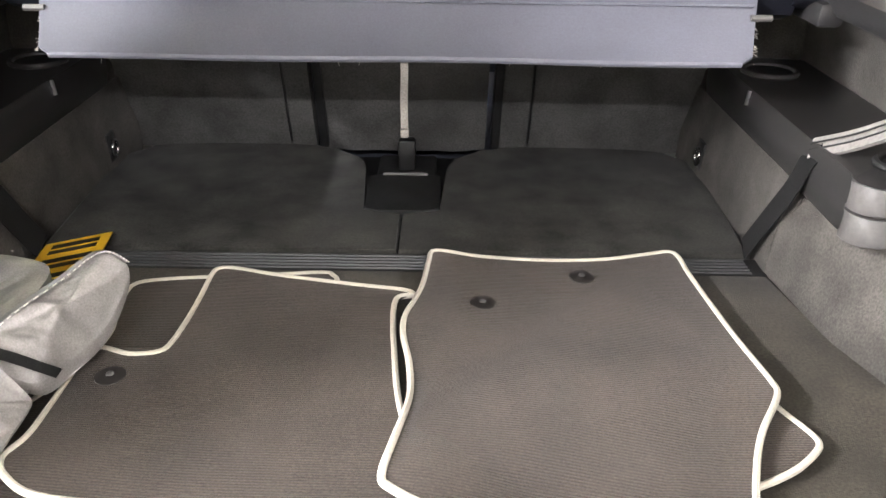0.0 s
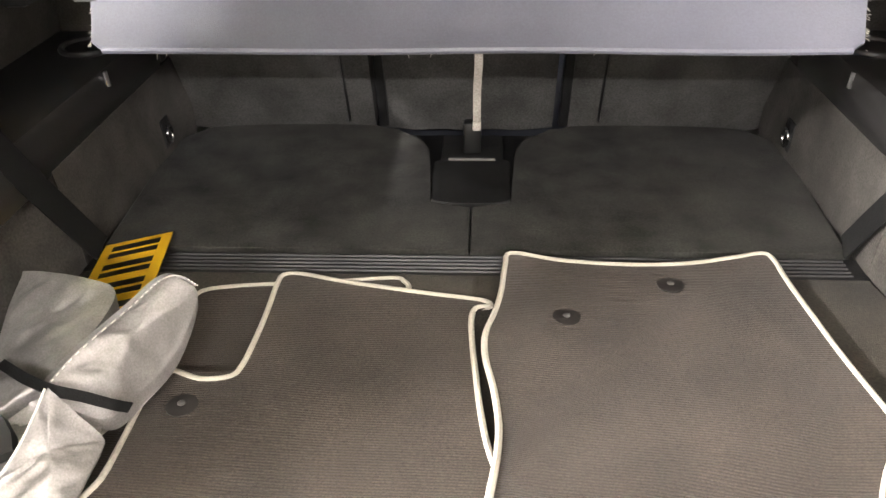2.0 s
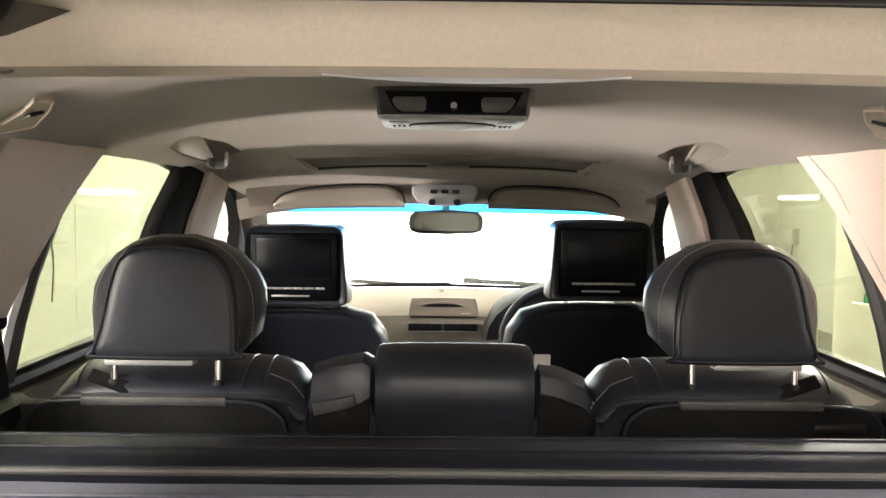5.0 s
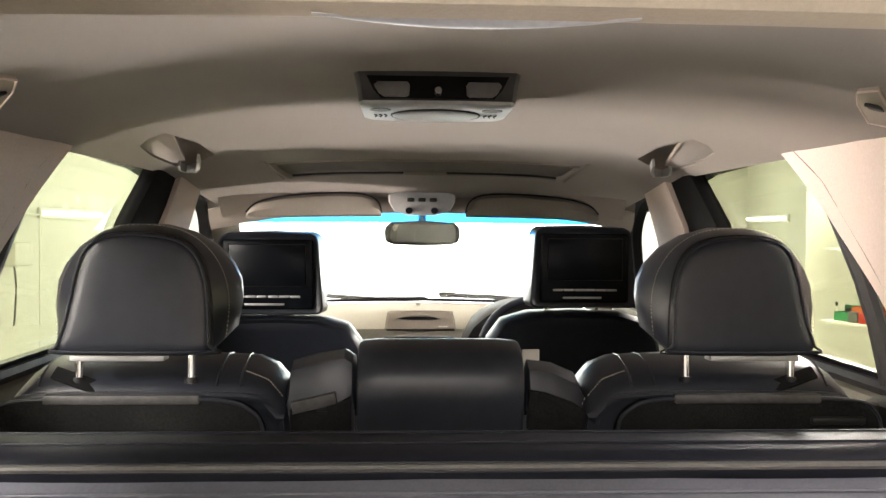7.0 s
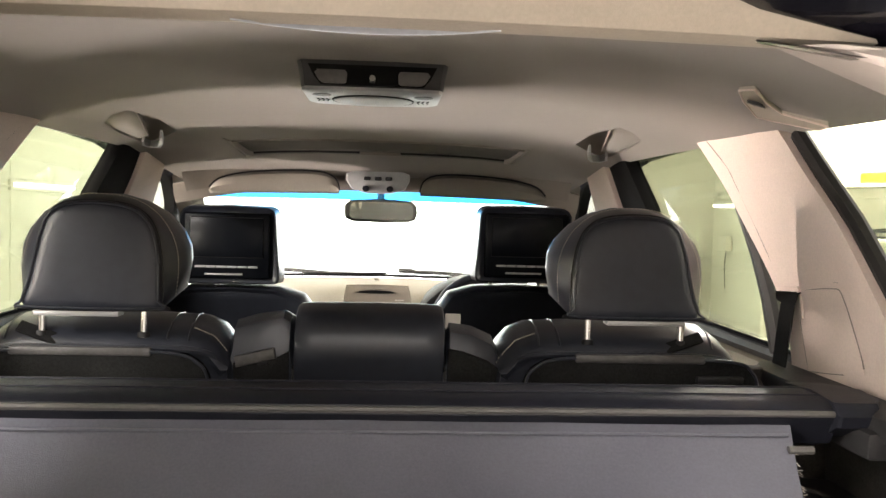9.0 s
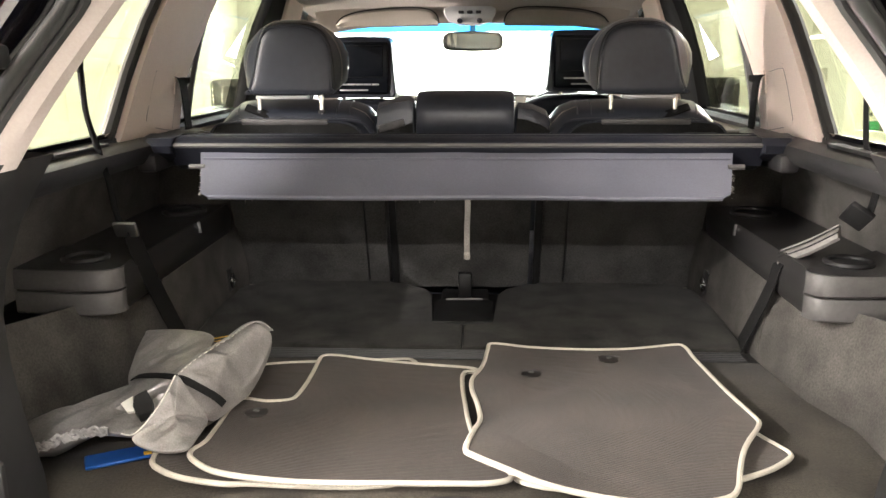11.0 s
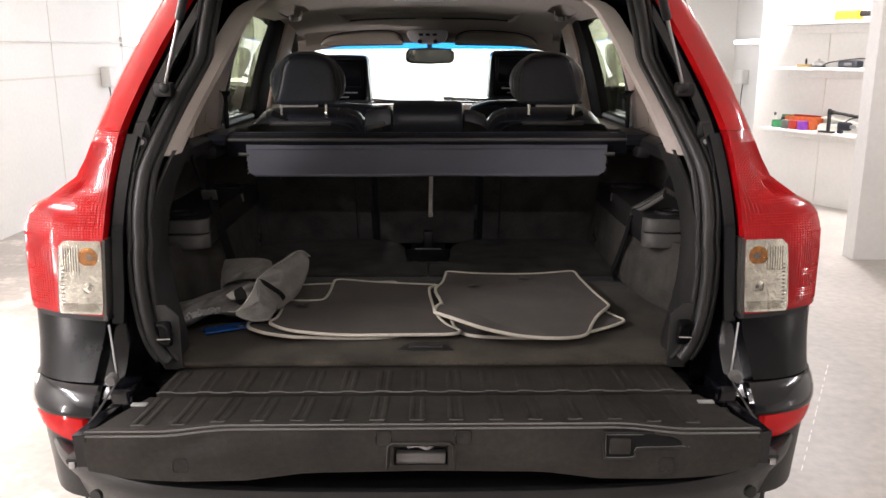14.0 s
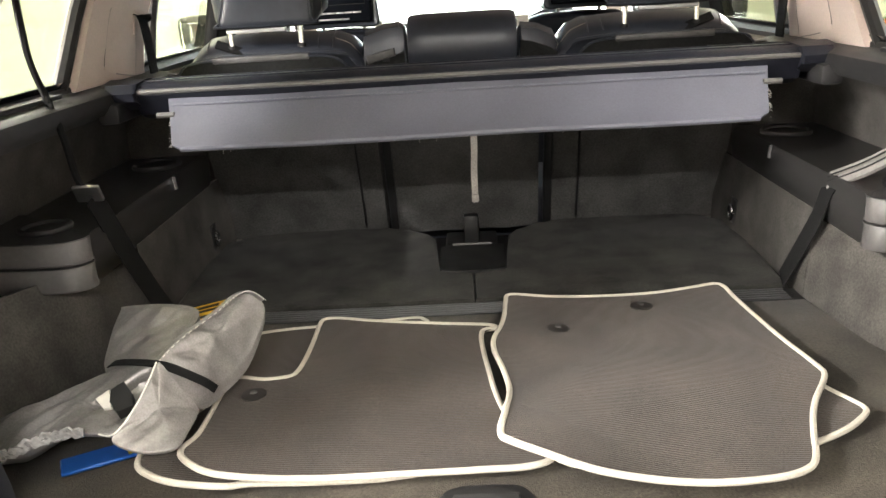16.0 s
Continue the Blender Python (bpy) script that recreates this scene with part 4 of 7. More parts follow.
# ---- boot floor ----
floor_lid = part("boot_floor", slab([(-0.595, 0.592, 0.750), (0.595, 0.592, 0.750), (0.655, 0.66, 0.750), (0.662, 0.95, 0.750), (0.62, 1.06, 0.750), (0.602, 1.255, 0.750), (-0.602, 1.255, 0.750), (-0.62, 1.06, 0.750), (-0.662, 0.95, 0.750), (-0.655, 0.66, 0.750)], (0, 0, -0.02), 0.004), FLOOR_CARPET, car, "dark grey carpeted boot floor")
part("floor_edge", tube([(-0.55, 0.590, 0.744), (0.55, 0.590, 0.744)], 0.006, 8), FLOOR_CARPET, floor_lid)
bm = slab([(p.x, p.y, 0.752) for p in spline([(-0.064, 0.665, 0), (-0.058, 0.656, 0), (0.056, 0.656, 0), (0.062, 0.665, 0), (0.050, 0.702, 0), (0.03, 0.712, 0), (-0.03, 0.712, 0), (-0.052, 0.70, 0)], 3, True)], (0, 0, -0.01), 0.003)
handle = part("floor_handle", bm, PLASTIC, floor_lid, "black recessed lifting handle")
part("handle_bar", box((-0.040, 0.668, 0.7515), (0.040, 0.690, 0.757), 0.003), PLASTIC_SOFT, handle)
part("under_floor", box((-0.62, 0.60, 0.66), (0.62, 1.90, 0.70)), PLASTIC, car)
strip = part("threshold_strip", box((-0.606, 1.257, 0.735), (0.606, 1.316, 0.7475), 0.002), PLASTIC, car, "black ribbed threshold strip")
for k in range(5):
    part("ridge", tube([(-0.58, 1.266 + k * 0.0105, 0.748), (0.58, 1.266 + k * 0.0105, 0.748)], 0.003, 6), PLASTIC_SOFT, strip)
for S in (-1, 1):
    pts = [(S * 0.0012, 1.318, 0), (S * 0.596, 1.318, 0), (S * 0.604, 1.60, 0)] + spline([(S * 0.603, 1.73, 0), (S * 0.575, 1.79, 0), (S * 0.48, 1.818, 0), (S * 0.24, 1.822, 0), (S * 0.14, 1.79, 0), (S * 0.090, 1.71, 0), (S * 0.080, 1.62, 0)], 4) + [(S * 0.078, 1.470, 0), (S * 0.0012, 1.466, 0)]
    part("folded_seat_panel", slab([(p[0], p[1], 0.757) for p in pts], (0, 0, -0.04), 0.008), CARPET, car, "grey carpeted back of the folded third-row seat")
box_top = part("centre_tray", slab([(p.x, p.y, 0.760) for p in spline([(-0.070, 1.62, 0), (-0.070, 1.50, 0), (-0.062, 1.472, 0), (0, 1.468, 0), (0.062, 1.472, 0), (0.070, 1.50, 0), (0.070, 1.62, 0), (0.060, 1.645, 0), (-0.060, 1.645, 0)], 3, True)], (0, 0, -0.03), 0.005), PLASTIC, car, "black plastic tray between the seat panels")
part("tray_lip", tube([(-0.045, 1.642, 0.762), (0.045, 1.642, 0.762)], 0.0035, 8), PLASTIC_GREY, box_top)
part("tray_wall", box((-0.062, 1.65, 0.70), (0.062, 1.80, 0.745), 0.006), PLASTIC, box_top)
part("seat_buckle", box((-0.018, 1.70, 0.745), (0.018, 1.73, 0.812), 0.006), INK, car, "black seat belt buckle")

# ---- boot sides ----
for S in (-1, 1):
    wall = part("boot_side_carpet", sheet([[Vector((S * 0.602, y, 0.735)), Vector((S * 0.604, y, 0.80)), Vector((S * 0.610, y, 0.86)), Vector((S * 0.616, y, 0.912))] for y in (1.27, 1.4, 1.55, 1.70, 1.84)], 0.02, (S, 0, 0)), CARPET_SIDE, car, "grey carpeted boot side")
    rows = []
    for k in range(15):
        t = k / 14
        b = lerp((0.600, 0.60, 0.738), (0.602, 1.275, 0.738), t)
        b.x = float(np.interp(b.y, [0.6, 0.66, 0.95, 1.06, 1.275], [0.60, 0.652, 0.660, 0.62, 0.602]))
        c = lerp((0.775, 0.74, 0.945), (0.617, 1.275, 0.906), t ** 1.25)
        rows.append([Vector((S * (b.x + (c.x - b.x) * q ** 1.3), b.y + (c.y - b.y) * q, b.z + (c.z - b.z) * q)) for q in (0, 0.25, 0.5, 0.75, 1)])
    part("boot_rear_carpet", sheet(rows, 0.02, (S, 0, -0.2)), CARPET_SIDE, car, "grey carpeted side panel behind the wheel arch")
    # black band and ledge
    ledge = part("side_ledge", sheet([[Vector((S * 0.617, y, 0.905)), Vector((S * 0.611, y, 0.94)), Vector((S * 0.611, y, 0.972)), Vector((S * 0.620, y, 0.984)), Vector((S * 0.70, y, 0.984)), Vector((S * 0.80, y, 0.982))] for y in (1.092, 1.2, 1.35, 1.5, 1.62, 1.74)], 0.015, (S * 0.6, 0, -0.6)), LEDGE_GLOSS, car, "black plastic side ledge with cup holder")
    part("cup_rim", tube([(S * 0.69 + 0.048 * math.cos(a), 1.625 + 0.048 * math.sin(a), 0.988) for a in np.linspace(0, 2 * math.pi, 28, False)], 0.006, 8, True), LEDGE_GLOSS, ledge, "shiny cup holder rim")
    # Flat black disc paints the shaded hollow of the cup holder.
    part("cup_well", disc((S * 0.69, 1.625, 0.9865), 0.046, 0.002, (0, 0, 1), 28), INK, ledge)
    part("ledge_clip", tube([(S * 0.612, 1.50, 0.985), (S * 0.609, 1.498, 0.960)], 0.004, 6), STEEL, ledge)
    # storage bin with grey lid at the end of the ledge
    pl = spline([(0.6085, 1.090, 0), (0.6105, 1.071, 0), (0.628, 1.052, 0), (0.67, 1.046, 0), (0.74, 1.050, 0), (0.80, 1.06, 0)], 4)
    pl = [Vector((S * p.x, p.y, 0)) for p in pl]
    for name, z0, z1, mat, lab in (("bin_lid", 0.948, 0.986, BIN_GREY, "grey moulded bin lid"), ("bin_front", 0.904, 0.944, BIN_GREY, "grey moulded bin front")):
        rows = [[p + Vector((0, 0, z)) - Vector((0, o, 0)) for p in pl] for z, o in ((z0, 0.0), (z0 + 0.004, 0.004), (z1 - 0.006, 0.004), (z1, 0.0))]
        part(name, sheet(rows, 0.02, (S * 0.4, 0.9, 0)), mat, ledge, lab)
    part("bin_top", slab([p + Vector((0, 0, 0.984)) for p in pl] + [Vector((S * 0.80, 1.24, 0.984))], (0, 0, 0.004)), PLASTIC_SOFT, ledge)
    part("bin_cup", tube([(S * 0.70 + 0.038 * math.cos(a), 1.13 + 0.038 * math.sin(a), 0.991) for a in np.linspace(0, 2 * math.pi, 24, False)], 0.006, 8, True), PLASTIC, ledge)
    # Black disc again stands for the shade inside the cup.
    part("bin_cup_well", disc((S * 0.70, 1.13, 0.9885), 0.036, 0.002, (0, 0, 1), 24), INK, ledge)
    # upper side panel to the window ledge
    rows = [[Vector((S * x, y, z)) for x, z in ((0.800, 0.93), (0.800, 1.00), (0.796, 1.06), (0.775, 1.105), (0.735, 1.13), (0.715, 1.135))] for y in (0.74, 0.9, 1.1, 1.3, 1.5, 1.75)]
    part("upper_side_carpet", sheet(rows, 0.02, (S, 0, 0)), CARPET_SIDE, car, "dark carpeted upper side panel")
    ledge2 = part("window_ledge", sheet([[Vector((S * x, y, z)) for x, z in ((0.715, 1.128), (0.690, 1.135), (0.682, 1.150), (0.685, 1.168), (0.70, 1.176), (0.79, 1.182))] for y in (0.74, 0.86, 0.98, 1.1, 1.25, 1.4, 1.6, 1.80)], 0.012, (S * 0.5, 0, -0.5)), PLASTIC_SOFT, car, "black window ledge trim")
    for k in range(5):
        part("vent_slat", box((S * (0.715 + 0.012 * k) - 0.004, 1.08, 1.180), (S * (0.715 + 0.012 * k) + 0.004, 1.30, 1.188), 0.002), PLASTIC, ledge2)
    part("cover_socket", box((S * 0.690 - 0.022, 1.42, 1.110), (S * 0.690 + 0.022, 1.58, 1.150), 0.010), PLASTIC_SOFT, ledge2)
    # plastic lining beside the opening, below the glass
    rows = []
    for z in (0.742, 0.765, 0.79, 0.83, 0.88, 0.95, 1.02, 1.08, 1.14, 1.19, 1.225):
        a = min(APER[:45], key=lambda p: abs(p.z - z))
        x, y = float(np.interp(z, [0.74, 0.80, 0.86, 0.93, 1.02, 1.10, 1.15, 1.225], [0.570, 0.574, 0.588, 0.600, 0.602, 0.594, 0.584, 0.556])), a.y
        deep = 0.705 + 0.55 * max(0, z - 1.06)
        rows.append([Vector((S * x, y + 0.006, z)), Vector((S * (x - 0.004), y + 0.03, z)), Vector((S * (x - 0.002), deep - 0.01, z)), Vector((S * (x + 0.006), deep, z)), Vector((S * (x + 0.03), deep + 0.008, z)), Vector((S * (x + 0.16), deep + 0.03, z))])
    part("opening_lining", sheet(rows, 0.012, (S * 0.6, 0.2, 0)), JAMB_GREY, car, "grey plastic lining beside the opening")
    part("panel_closing", box((S * 0.715 - 0.095, 1.762, 0.74), (S * 0.715 + 0.095, 1.80, 1.17), 0.006), CARPET_SIDE, car)
    # tie-down ring
    plate = part("tie_down", box((S * 0.607 - 0.004, 1.660, 0.765), (S * 0.607 + 0.004, 1.700, 0.828), 0.003), PLASTIC, car, "chrome luggage ring on black plate")
    part("ring", tube([(S * 0.598, 1.680 + 0.013 * math.cos(a), 0.795 + 0.017 * math.sin(a)) for a in np.linspace(0, 2 * math.pi, 18, False)], 0.0035, 8, True), CHROME, plate)
    # third-row belt
    if S > 0:
        low = spline([(0.586, 1.330, 0.760), (0.597, 1.300, 0.82), (0.606, 1.252, 0.90), (0.611, 1.225, 0.962), (0.622, 1.212, 0.982)], 5)
        belt = part("third_row_belt", ribbon(low, 0.046, 0.002, (0.1, 1, 0.2)), WEBBING, car, "black third-row seat belt hanging at the side")
        up = spline([(0.617, 1.236, 0.974), (0.648, 1.18, 1.008), (0.680, 1.134, 1.046)], 5)
        stalk = part("belt_stalk", ribbon(up, 0.034, 0.006, (0.3, 0.3, 0.5)), RIDGED_GREY, belt, "grey ridged belt stalk")
        for q in (-0.010, 0.0, 0.010):
            part("ridge", tube([p + Vector((-0.004, -0.003, q)) for p in up], 0.0016, 6), PLASTIC_SOFT, stalk)
        part("belt_tongue", box((-0.022, -0.03, -0.006), (0.022, 0.03, 0.006), 0.004, 2, Matrix.Translation((0.698, 1.115, 1.078)) @ Matrix.Rotation(-0.6, 4, "X") @ Matrix.Rotation(0.7, 4, "Y")), PLASTIC, belt)
        part("belt_top", ribbon(spline([(0.712, 1.10, 1.085), (0.728, 1.12, 1.132), (0.733, 1.182, 1.188), (0.728, 1.20, 1.30), (0.715, 1.22, 1.42)], 5), 0.036, 0.002, (0.2, 1, 0)), WEBBING, belt)
    else:
        low = spline([(-0.588, 1.300, 0.762), (-0.600, 1.270, 0.82), (-0.608, 1.20, 0.93), (-0.611, 1.150, 1.01), (-0.612, 1.132, 1.042)], 5)
        belt = part("third_row_belt", ribbon(low, 0.046, 0.002, (0.1, 1, 0.4)), WEBBING, car, "black third-row seat belt hanging at the side")
        up = spline([(-0.612, 1.132, 1.042), (-0.640, 1.15, 1.062), (-0.674, 1.20, 1.122), (-0.700, 1.225, 1.182), (-0.706, 1.20, 1.266), (-0.700, 1.19, 1.40)], 5)
        part("belt_top", tube(up, 0.006, 6), WEBBING, belt)
        part("belt_tongue", box((-0.022, -0.004, -0.016), (0.022, 0.004, 0.016), 0.003, 2, Matrix.Translation((-0.618, 1.130, 1.045)) @ Matrix.Rotation(0.5, 4, "X")), STEEL, belt)

# ---- cabin sides ----
ROOF = [(1.10, 1.612), (1.20, 1.640), (1.35, 1.655), (1.60, 1.668), (1.85, 1.668), (2.10, 1.666), (2.40, 1.655), (2.62, 1.632), (2.90, 1.590), (2.99, 1.568), (3.05, 1.548), (3.10, 1.532)]


def roof_z(x, y):
    z = float(np.interp(y, [r[0] for r in ROOF], [r[1] for r in ROOF]))
    edge = float(np.interp(y, [1.1, 1.4, 2.0, 2.6, 3.1], [1.575, 1.575, 1.585, 1.565, 1.48]))
    u = min(1.0, abs(x) / 0.70)
    return z + (edge - z) * u ** 3.2


def roof_half(y):
    return float(np.interp(y, [1.1, 1.25, 1.45, 1.8, 2.6, 3.1], [0.56, 0.70, 0.735, 0.72, 0.67, 0.625]))


for S in (-1, 1):
    c_front = spline([(2.125, 1.608, 0), (2.092, 1.586, 0), (2.030, 1.533, 0), (1.977, 1.486, 0), (1.930, 1.437, 0), (1.888, 1.395, 0), (1.832, 1.338, 0), (1.795, 1.292, 0), (1.765, 1.225, 0), (1.758, 1.165, 0)], 4)
    c_rear = spline([(1.40, 1.175, 0), (1.44, 1.23, 0), (1.50, 1.313, 0), (1.60, 1.428, 0), (1.69, 1.507, 0), (1.762, 1.575, 0), (1.785, 1.60, 0)], 4)
    pil = part("rear_pillar_trim", side_slab([(p.x, p.y) for p in c_front + c_rear], S, 0.012, 0.03, 0.006), TRIM_BEIGE, car, "beige moulded pillar trim")
    inset = spline([(1.727, 1.300, 0), (1.714, 1.312, 0), (1.615, 1.325, 0), (1.590, 1.316, 0), (1.557, 1.256, 0), (1.540, 1.213, 0), (1.555, 1.201, 0), (1.690, 1.180, 0), (1.703, 1.190, 0)], 3, True)
    inset = [(p.x, p.y) for p in inset]
    part("trim_inset", side_slab(inset, S, 0.0135, 0.006, 0.0), TRIM_BEIGE, pil)
    part("inset_groove", tube([(S * (side_x(y, z) - 0.0125), y, z) for y, z in inset[-8:] + inset[:16]], 0.0014, 6), HEADLINER, pil)
    part("trim_fold", tube([(S * (side_x(y, z) - 0.0115), y, z) for y, z in ((2.05, 1.590), (1.965, 1.53), (1.88, 1.43), (1.80, 1.335), (1.755, 1.327), (1.60, 1.336))], 0.0014, 6), HEADLINER, pil)
    part("belt_slot", side_slab([(1.706, 1.266), (1.712, 1.310), (1.720, 1.319), (1.770, 1.315), (1.764, 1.301), (1.728, 1.303), (1.722, 1.268)], S, 0.018, 0.010, 0.003), TRIM_BEIGE, pil, "pale belt guide")
    belt = ribbon(spline([(S * 0.716, 1.742, 1.306), (S * 0.704, 1.722, 1.292), (S * 0.708, 1.744, 1.22), (S * 0.720, 1.786, 1.11)], 5), 0.044, 0.003, (0, 1, 0.2))
    part("seat_belt", belt, WEBBING, pil)
    # black window frames
    d = part("door_frame", tube([(S * (side_x(y, z) + 0.012), y, z) for y, z in ((2.11, 1.605), (2.065, 1.570), (2.015, 1.525), (1.975, 1.480), (1.943, 1.425), (1.905, 1.355), (1.876, 1.28), (1.850, 1.17))], 0.016, 8), RUBBER, car)
    part("quarter_frame", tube([(S * (side_x(y, z) + 0.012), y, z) for y, z in ((1.385, 1.18), (1.425, 1.232), (1.485, 1.315), (1.585, 1.428), (1.675, 1.508), (1.75, 1.578))], 0.014, 8), RUBBER, d)
    part("sill_frame", tube([(S * (side_x(y, 1.17) + 0.01), y, 1.176 - 0.00 * y) for y in (1.0, 1.6, 2.0, 2.6, 3.2)], 0.016, 8), RUBBER, d)
    part("middle_pillar", side_slab([(2.575, 1.60), (2.745, 1.60), (2.718, 1.565), (2.645, 1.452), (2.60, 1.30), (2.58, 1.15), (2.35, 1.15), (2.39, 1.33), (2.458, 1.457)], S, 0.006, 0.04, 0.004), FRAME_BLACK, car, "black door frame")
    part("middle_pillar_trim", side_slab([(2.70, 1.60), (2.885, 1.570), (2.852, 1.54), (2.836, 1.45), (2.84, 1.15), (2.60, 1.15), (2.628, 1.45)], S, 0.022, 0.04, 0.006), TRIM_BEIGE, car, "beige middle pillar trim")
    rim_in = spline([(2.845, 1.546, 0), (2.98, 1.511, 0), (3.086, 1.452, 0), (3.145, 1.395, 0), (3.20, 1.30, 0), (3.26, 1.15, 0)], 4)
    rim_out = spline([(3.55, 1.15, 0), (3.45, 1.30, 0), (3.35, 1.413, 0), (3.225, 1.475, 0), (3.04, 1.534, 0), (2.88, 1.575, 0), (2.83, 1.575, 0)], 4)
    part("front_door_frame", side_slab([(p.x, p.y) for p in rim_in + rim_out], S, 0.0, 0.03, 0.004), FRAME_BLACK, car, "curved black front door frame")
    part("front_pillar_trim", sheet([[Vector((S * 0.575, 3.03, 1.56)), Vector((S * 0.62, 3.00, 1.53)), Vector((S * 0.655, 3.05, 1.49))], [Vector((S * 0.60, 3.22, 1.46)), Vector((S * 0.635, 3.19, 1.44)), Vector((S * 0.66, 3.22, 1.40))], [Vector((S * 0.64, 3.55, 1.26)), Vector((S * 0.67, 3.50, 1.24)), Vector((S * 0.70, 3.50, 1.20))], [Vector((S * 0.66, 3.75, 1.12)), Vector((S * 0.69, 3.70, 1.10)), Vector((S * 0.72, 3.68, 1.08))]], 0.02, (S, 0, 0)), HEADLINER, car, "beige windscreen pillar trim")
    # pale band inside the seal, from the belt line to the roof, turning forward to the quarter window
    rows = []
    for k in range(15):
        t = k / 14
        a = APER[int(round(38 + t * 27))]
        q = lerp((0.745, 1.04, 1.19), (0.705, 1.43, 1.568), t)
        rows.append([Vector((S * (a.x + 0.012), a.y + 0.000, a.z)), Vector((S * (a.x - 0.004), a.y + 0.002, a.z)), Vector((S * (a.x - 0.026), a.y + 0.020, a.z + 0.002)), Vector((S * (a.x - 0.034), a.y + 0.040, a.z + 0.004)), Vector((S * (a.x - 0.026), a.y + 0.060, a.z + 0.006)), Vector((S * (a.x * 0.4 + q.x * 0.6), a.y * 0.4 + q.y * 0.6, a.z * 0.4 + q.z * 0.6)), Vector((S * q.x, q.y, q.z))])
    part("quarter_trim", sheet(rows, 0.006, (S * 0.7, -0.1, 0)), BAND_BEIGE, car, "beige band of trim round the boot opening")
    # glass
    part("quarter_glass", slab([(S * (side_x(y, z) + 0.03), y, z) for y, z in ((1.0, 1.15), (1.45, 1.15), (1.80, 1.62), (1.42, 1.62))], (S * 0.004, 0, 0)), GLASS_GREEN, car, "green-tinted quarter window").visible_shadow = False
    part("rear_door_glass", slab([(S * (side_x(y, z) + 0.03), y, z) for y, z in ((1.75, 1.12), (2.62, 1.12), (2.62, 1.61), (2.02, 1.61))], (S * 0.004, 0, 0)), GLASS_GREEN, car, "green-tinted rear door window").visible_shadow = False
    part("front_door_glass", slab([(S * (side_x(y, z) + 0.03), y, z) for y, z in ((2.80, 1.12), (3.35, 1.12), (3.2, 1.42), (3.0, 1.57), (2.80, 1.58))], (S * 0.004, 0, 0)), GLASS_CLEAR, car, "front door window").visible_shadow = False
    part("door_panel", box((S * 0.76 - 0.03, 1.80, 0.45), (S * 0.76 + 0.03, 3.6, 1.165), 0.02), DOOR_OLIVE, car, "olive-grey door panel")
    part("door_mirror", box((S * 1.00 - 0.10, 3.10, 1.10), (S * 1.00 + 0.10, 3.22, 1.27), 0.03, 3), PAINT, car, "black door mirror")
    # hook of the grip recess, and slotted luggage net brackets
    z0 = roof_z(0.585, 2.55)
    g = part("grip_hook", ribbon([(S * 0.546, 2.49, z0 + 0.004), (S * 0.553, 2.53, z0 - 0.010), (S * 0.572, 2.575, z0 - 0.016), (S * 0.600, 2.590, z0 - 0.016), (S * 0.610, 2.565, z0 - 0.012), (S * 0.598, 2.52, z0 - 0.004)], 0.020, 0.006, (0, 0.4, 0.85)), SILVER_PLASTIC, car, "silver grip hook in its roof recess")
    flap = [(0.528, 2.214), (0.546, 2.31), (0.572, 2.44), (0.586, 2.52), (0.604, 2.545), (0.616, 2.52), (0.624, 2.30), (0.606, 2.246), (0.570, 2.220)]
    part("grip_flap", slab([(S * x, y, roof_z(x, y) + 0.004 - 0.012 * (y - 2.2)) for x, y in flap], (0, 0, 0.010), 0.002), HEADLINER, g, "folded beige grip")
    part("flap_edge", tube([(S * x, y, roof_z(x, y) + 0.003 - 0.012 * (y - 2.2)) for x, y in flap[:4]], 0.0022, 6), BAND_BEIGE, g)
    pl8 = [(0.551, 1.553), (0.596, 1.610), (0.636, 1.638), (0.694, 1.606), (0.700, 1.640), (0.650, 1.700), (0.630, 1.712), (0.574, 1.642), (0.543, 1.588)]
    pl8 = [Vector((S * x, y, 0)) for x, y in pl8]
    h = part("roof_bracket", loft([[Vector((p.x, p.y, roof_z(p.x, p.y) + dz)) for p in pl8] for dz in (0.002, -0.006)]), HEADER_BEIGE, car, "beige roof bracket with a dark slot")
    part("bracket_rim", tube([(p.x, p.y, roof_z(p.x, p.y) - 0.006) for p in pl8], 0.0018, 6, True), TRIM_BEIGE, h)
    zs = roof_z(0.592, 1.630) - 0.008
    part("bracket_slot", box((-0.010, -0.026, -0.002), (0.010, 0.026, 0.003), 0.002, 2, Matrix.Translation((S * 0.592, 1.630, zs)) @ Matrix.Rotation(-S * 0.7, 4, "Z") @ Matrix.Rotation(S * 0.3, 4, "Y")), INK, h)


# ---- roof ----
rows = []
ys = [1.10, 1.15, 1.2, 1.27, 1.35, 1.45, 1.55, 1.65, 1.75, 1.85, 1.95, 2.05, 2.2, 2.35, 2.5, 2.60, 2.70, 2.88, 2.95, 3.0, 3.05, 3.10]
us = [-1, -0.93, -0.85, -0.75, -0.66, -0.5, -0.35, -0.2, 0, 0.2, 0.35, 0.5, 0.66, 0.75, 0.85, 0.93, 1]
